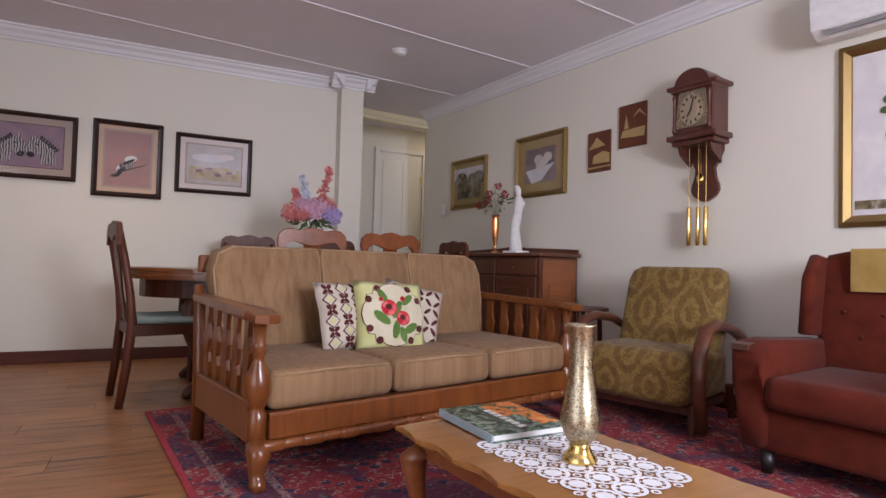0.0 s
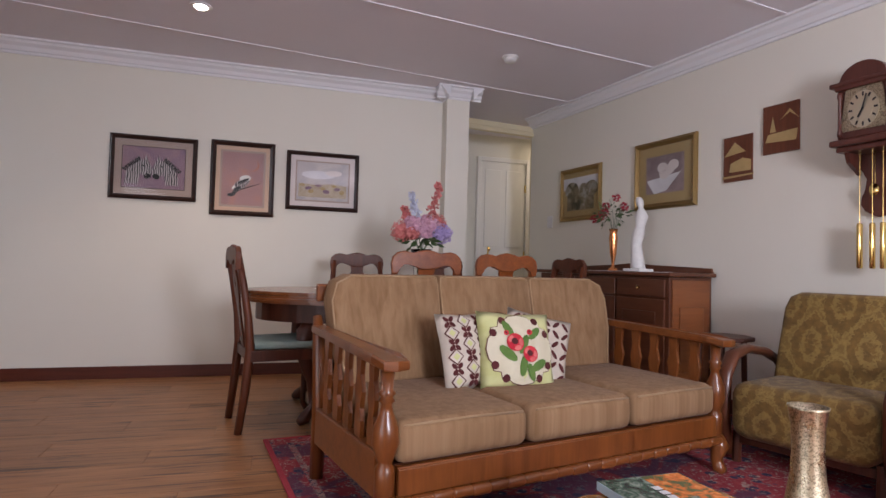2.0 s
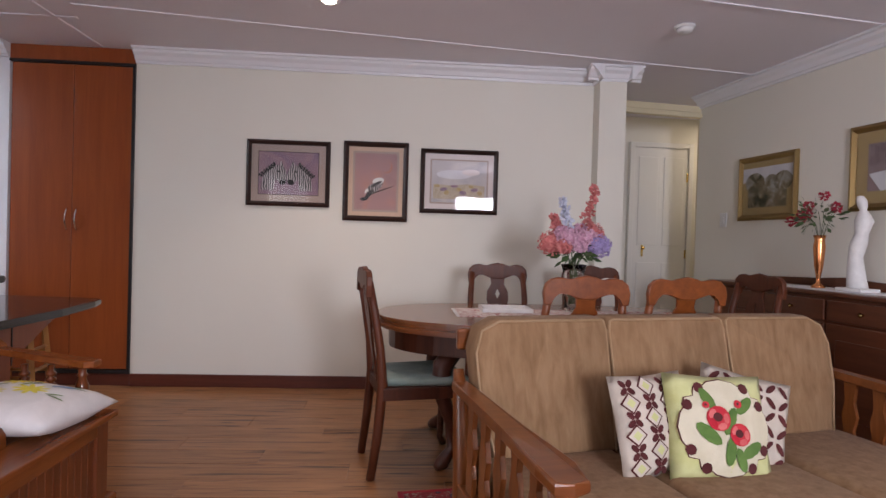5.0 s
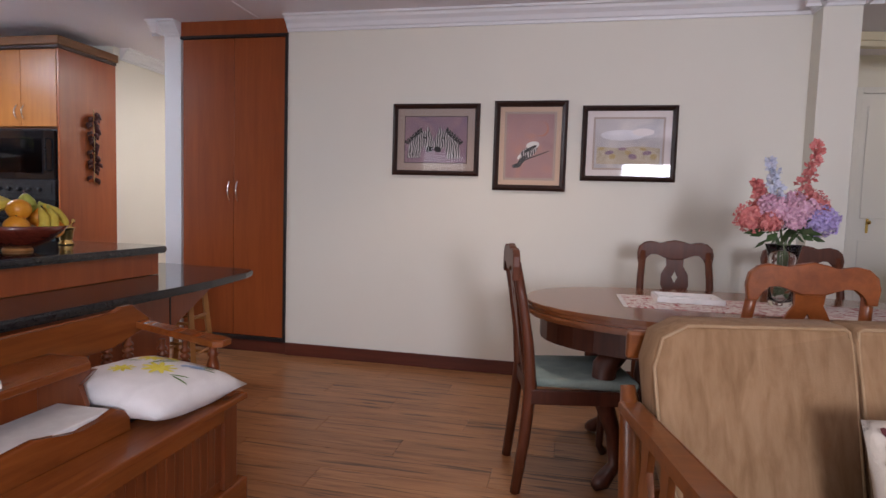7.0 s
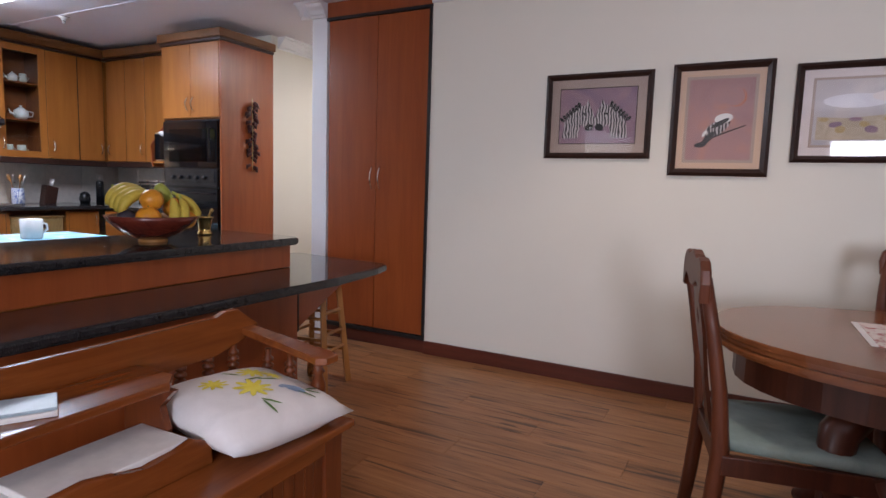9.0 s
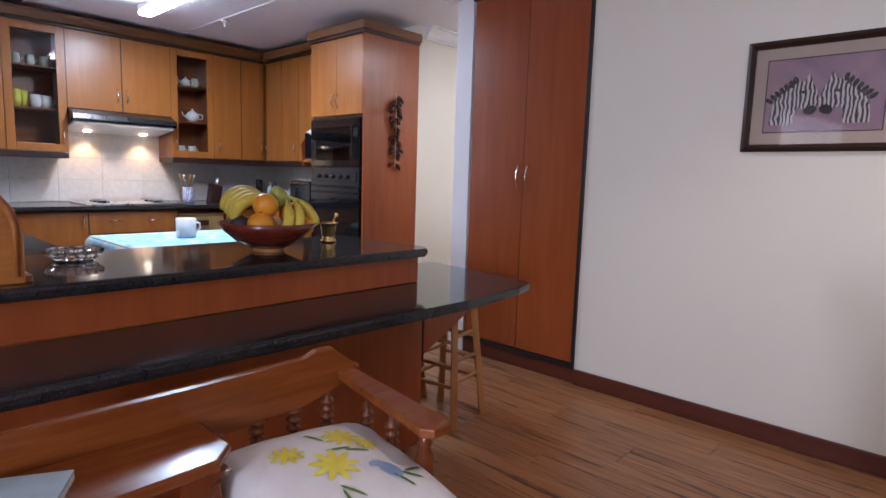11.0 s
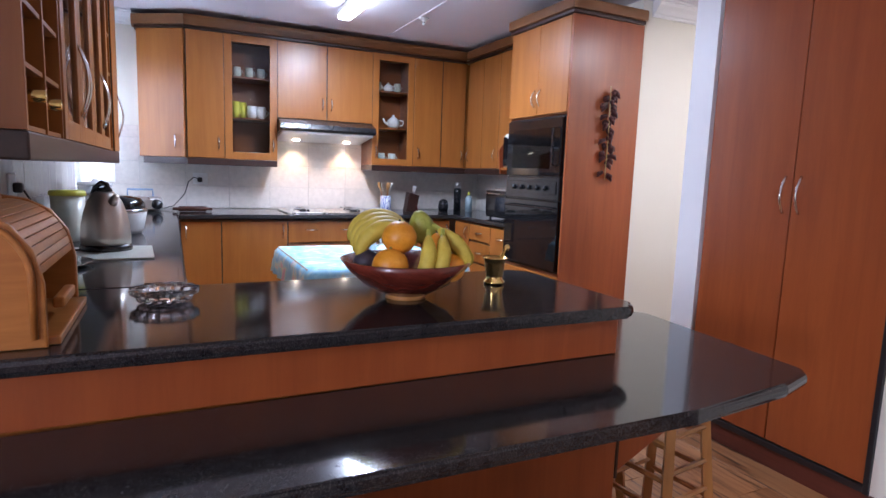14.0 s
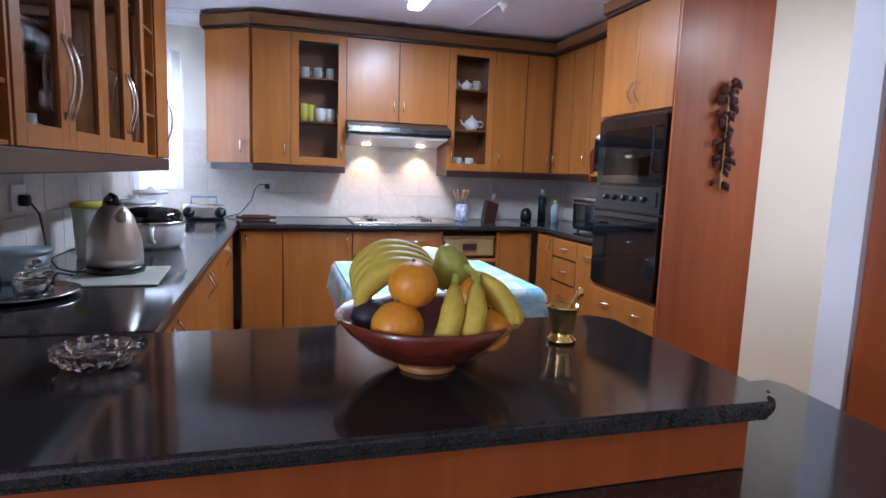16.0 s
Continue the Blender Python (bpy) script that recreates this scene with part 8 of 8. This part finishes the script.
for x in (-0.22, 0.20):
    for y in (-0.13, 0.16):
        part("foot", L([(0.0, 0.0), (0.012, 0.0), (0.012, 0.015), (0.0, 0.015)], 8, (x, y, 0)), M["black"], tov)
ms = thing("microwave_shelf", "cherry shelf with curved sides for the microwave", "shelf")
part("board", B(-3.10, -2.70, 0.12, 0.61, 1.33, 1.35, 0.003), M["kdoor"], ms)
part("side", P([(0.61, 1.28), (0.12, 1.30), (0.10, 1.50), (0.27, 1.735), (0.61, 1.735)], -3.118, -3.101, "x", 0.002), M["cherry"], ms, "curved red-brown side")
mw = thing("microwave_oven", "steel and black microwave oven on its shelf", "microwave", pose(-2.895, 0.34, 1.351))
part("case", B(-0.195, 0.19, -0.20, 0.24, 0.0, 0.27, 0.006), M["steel"], mw)
part("door", B(-0.185, 0.09, -0.215, -0.201, 0.015, 0.255, 0.003), M["ovenglass"], mw)
part("keypad", B(0.10, 0.18, -0.212, -0.201, 0.015, 0.255, 0.003), M["blackmetal"], mw)
cl = thing("folded_cloth", "white folded cloth hanging over the microwave", "cloth", pose(-2.80, 0.10, 1.60))
part("cloth", pillow(bmesh.new(), 0.20, 0.16, 0.07, 8), M["linen"], cl, "", True)

# crockery behind the glazed doors
def cups(label, mat, pts, r, h, group):
    for x, y, z in pts:
        c = thing("cup", label, "crockery", pose(x, y, z), group)
        part("bowl", L([(0.0, 0.0), (r * 0.7, 0.0), (r, h * 0.4), (r * 0.9, h), (r * 0.82, h), (0.0, h * 0.2)], 14), M[mat], c, "", True)
        part("handle", S([(0.0, r * 0.85, h * 0.75), (0.0, r * 1.5, h * 0.6), (0.0, r * 0.9, h * 0.25)], r * 0.1, 6), M[mat], c, "", True)


z1_, z2_ = UZ0 + 0.356, UZ0 + 0.70
cups("white cup behind the cabinet glass", "ceramic", [(-4.22, -1.70, z1_), (-4.20, -1.78, z1_)], 0.045, 0.11, "crockery in the glazed cabinets")
cups("yellow beaker behind the cabinet glass", "lime", [(-4.20, -1.91, z1_), (-4.25, -1.85, z1_)], 0.035, 0.14, "crockery in the glazed cabinets")
cups("clear glass behind the cabinet glass", "jar", [(-4.22, -1.90, z2_), (-4.22, -1.80, z2_), (-4.22, -1.70, z2_), (-4.22, -0.62, z2_), (-4.22, -0.42, z2_)], 0.035, 0.09, "crockery in the glazed cabinets")
cups("pale blue bowl behind the cabinet glass", "bluegrey", [(-4.20, -1.88, UZ0 + 0.017), (-4.20, -1.76, UZ0 + 0.017)], 0.05, 0.05, "crockery in the glazed cabinets")
cups("small glass pot behind the cabinet glass", "jar", [(-4.20, -0.58, UZ0 + 0.017), (-4.20, -0.47, UZ0 + 0.017)], 0.04, 0.10, "crockery in the glazed cabinets")
cups("wine glass behind the cabinet glass", "jar", [(-1.1, -2.88, UZ0 + 0.017), (-1.22, -2.88, UZ0 + 0.017), (-1.5, -2.9, UZ0 + 0.017), (-1.9, -2.88, UZ0 + 0.017), (-2.1, -2.9, z1_)], 0.035, 0.10, "glasses in the south cabinets")
for y, z in ((-0.46, z1_), (-0.52, z2_)):
    tp = thing("teapot", "white china teapot behind the cabinet glass", "teapot", pose(-4.20, y, z))
    s = 1.0 if z < 1.9 else 0.7
    part("body", L([(0.0, 0.0), (0.04 * s, 0.0), (0.065 * s, 0.04 * s), (0.06 * s, 0.08 * s), (0.03 * s, 0.105 * s), (0.0, 0.108 * s)], 20), M["ceramic"], tp, "", True)
    part("lid", L([(0.0, 0.108 * s), (0.03 * s, 0.106 * s), (0.01 * s, 0.12 * s), (0.012 * s, 0.132 * s), (0.0, 0.135 * s)], 14), M["ceramic"], tp, "", True)
    part("handle", S([(0.0, 0.055 * s, 0.085 * s), (0.0, 0.105 * s, 0.08 * s), (0.0, 0.10 * s, 0.04 * s), (0.0, 0.06 * s, 0.03 * s)], 0.006, 8), M["ceramic"], tp, "", True)
    part("spout", S([(0.0, -0.055 * s, 0.04 * s), (0.0, -0.09 * s, 0.06 * s), (0.0, -0.105 * s, 0.095 * s)], [0.013 * s, 0.010 * s, 0.006 * s], 8), M["ceramic"], tp, "", True)
for x, z in ((-2.53, 1.565), (-2.52, 1.775), (-2.54, 1.985), (-2.50, 1.36)):
    o = thing("ornament", "tiny pale ornament on the open shelf", "ornament", pose(x, -2.80, z))
    part("figure", L([(0.0, 0.0), (0.02, 0.0), (0.014, 0.02), (0.022, 0.05), (0.01, 0.07), (0.0, 0.075)], 12), M["ceramic"], o, "", True)
# net curtain at the kitchen window
cu = thing("net_curtain", "white net curtain at the kitchen window", "curtain", pose(-3.95, -3.035, 0))
bm = bmesh.new()
rows = []
for i in range(61):
    x = -0.455 + 0.915 * i / 60
    rows.append([bm.verts.new((x, 0.016 * math.sin(i * 0.9) + 0.022 + 0.15 * max(0.0, -0.15 - x) / 0.31, z)) for z in (1.12, 1.6, 2.2)])
for a, c in zip(rows, rows[1:]):
    for k in range(2):
        bm.faces.new((a[k], c[k], c[k + 1], a[k + 1]))
cm, cn, cl_, cb = shader("net_voile", 0.9, Base_Color=(0.85, 0.85, 0.87, 1), Transmission_Weight=0.0)
tr_, mx_ = cn.new("ShaderNodeBsdfTranslucent"), cn.new("ShaderNodeMixShader")
tr_.inputs[0].default_value, mx_.inputs[0].default_value = (0.85, 0.87, 0.9, 1), 0.7
cl_.new(cb.outputs[0], mx_.inputs[1])
cl_.new(tr_.outputs[0], mx_.inputs[2])
cl_.new(mx_.outputs[0], cn["Material Output"].inputs[0])
part("voile", bm, cm, cu, "", True)
part("rod", S([(-0.50, 0.02, 2.21), (0.50, 0.02, 2.21)], 0.008, 8), M["white"], cu)


# ---- wall tiles ----
def tile_wall(parent_name, label, at, x0, x1, z0, z1, w, h):
    t = tagged(new(parent_name, finish_mesh(B(x0, x1, -0.004, 0.0, z0, z1), M["grout"])), label, "wall tiles", kind="structure")
    t.matrix_basis = at
    g = 0.002
    shared = {}
    z = z0
    while z < z1 - 0.02:
        x = x0
        hh = min(h, z1 - z)
        while x < x1 - 0.02:
            ww = min(w, x1 - x)
            key = (round(ww, 3), round(hh, 3))
            if key not in shared:
                shared[key] = finish_mesh(B(g, ww - g, -0.009, -0.0042, g, hh - g, 0.0015, 1), M["tile"])
            o = new("tile", shared[key])
            o.parent, o.matrix_basis = t, pose(x, 0, z, random.uniform(-0.25, 0.25), 0, random.uniform(-0.25, 0.25))
            x += w
        z += h
    return t


def finish_mesh(bm, material):
    me = bpy.data.meshes.new("piece")
    bmesh.ops.recalc_face_normals(bm, faces=bm.faces)
    bm.to_mesh(me)
    bm.free()
    me.materials.append(material)
    return me


tile_wall("tiles_west", "cream glazed wall tiles behind the hob", pose(-4.415, 0, 0, 0, 0, 90), -3.04, 0.61, 0.901, 1.60, 0.36, 0.20)
tile_wall("tiles_south", "cream glazed wall tiles behind the kettle", pose(0, -3.045, 0, 0, 0, 180), 0.02, 3.54, 0.901, 1.34, 0.20, 0.20)
tile_wall("tiles_north", "cream glazed wall tiles behind the table oven", pose(0, 0.615, 0), -4.40, -2.70, 0.901, 1.30, 0.36, 0.20)

# ---- floor boards ----
PL, PW_ = 1.21, 0.19
board = finish_mesh(B(0.0006, PL - 0.0006, 0.0006, PW_ - 0.0006, -0.011, 0.0, 0.0012, 1), M["oak"])
rest = bmesh.new()
row = 0
y = -7.0
singles = 0
while y < 2.28:
    x = -4.42 - (row * 0.47) % PL
    while x < 5.75:
        a, c = max(x, 0.0 if y < -3.1 else -4.42), min(x + PL, 5.75)
        near = -1.0 < x < 3.0 and -4.9 < y < 0.0 and singles < 300 and a == x
        if near:
            o = new("plank", board)
            o.parent, o.matrix_basis = floor_slab, pose(x, y, 0)
            singles += 1
        elif c > a + 0.01:
            box(rest, a + 0.0006, c - 0.0006, y + 0.0006, y + PW_ - 0.0006, -0.011, 0.0)
        x += PL
    y += PW_
    row += 1
tagged(finish(rest, "planks", M["oak"], floor_slab), "oak laminate boards", kind="stuff")
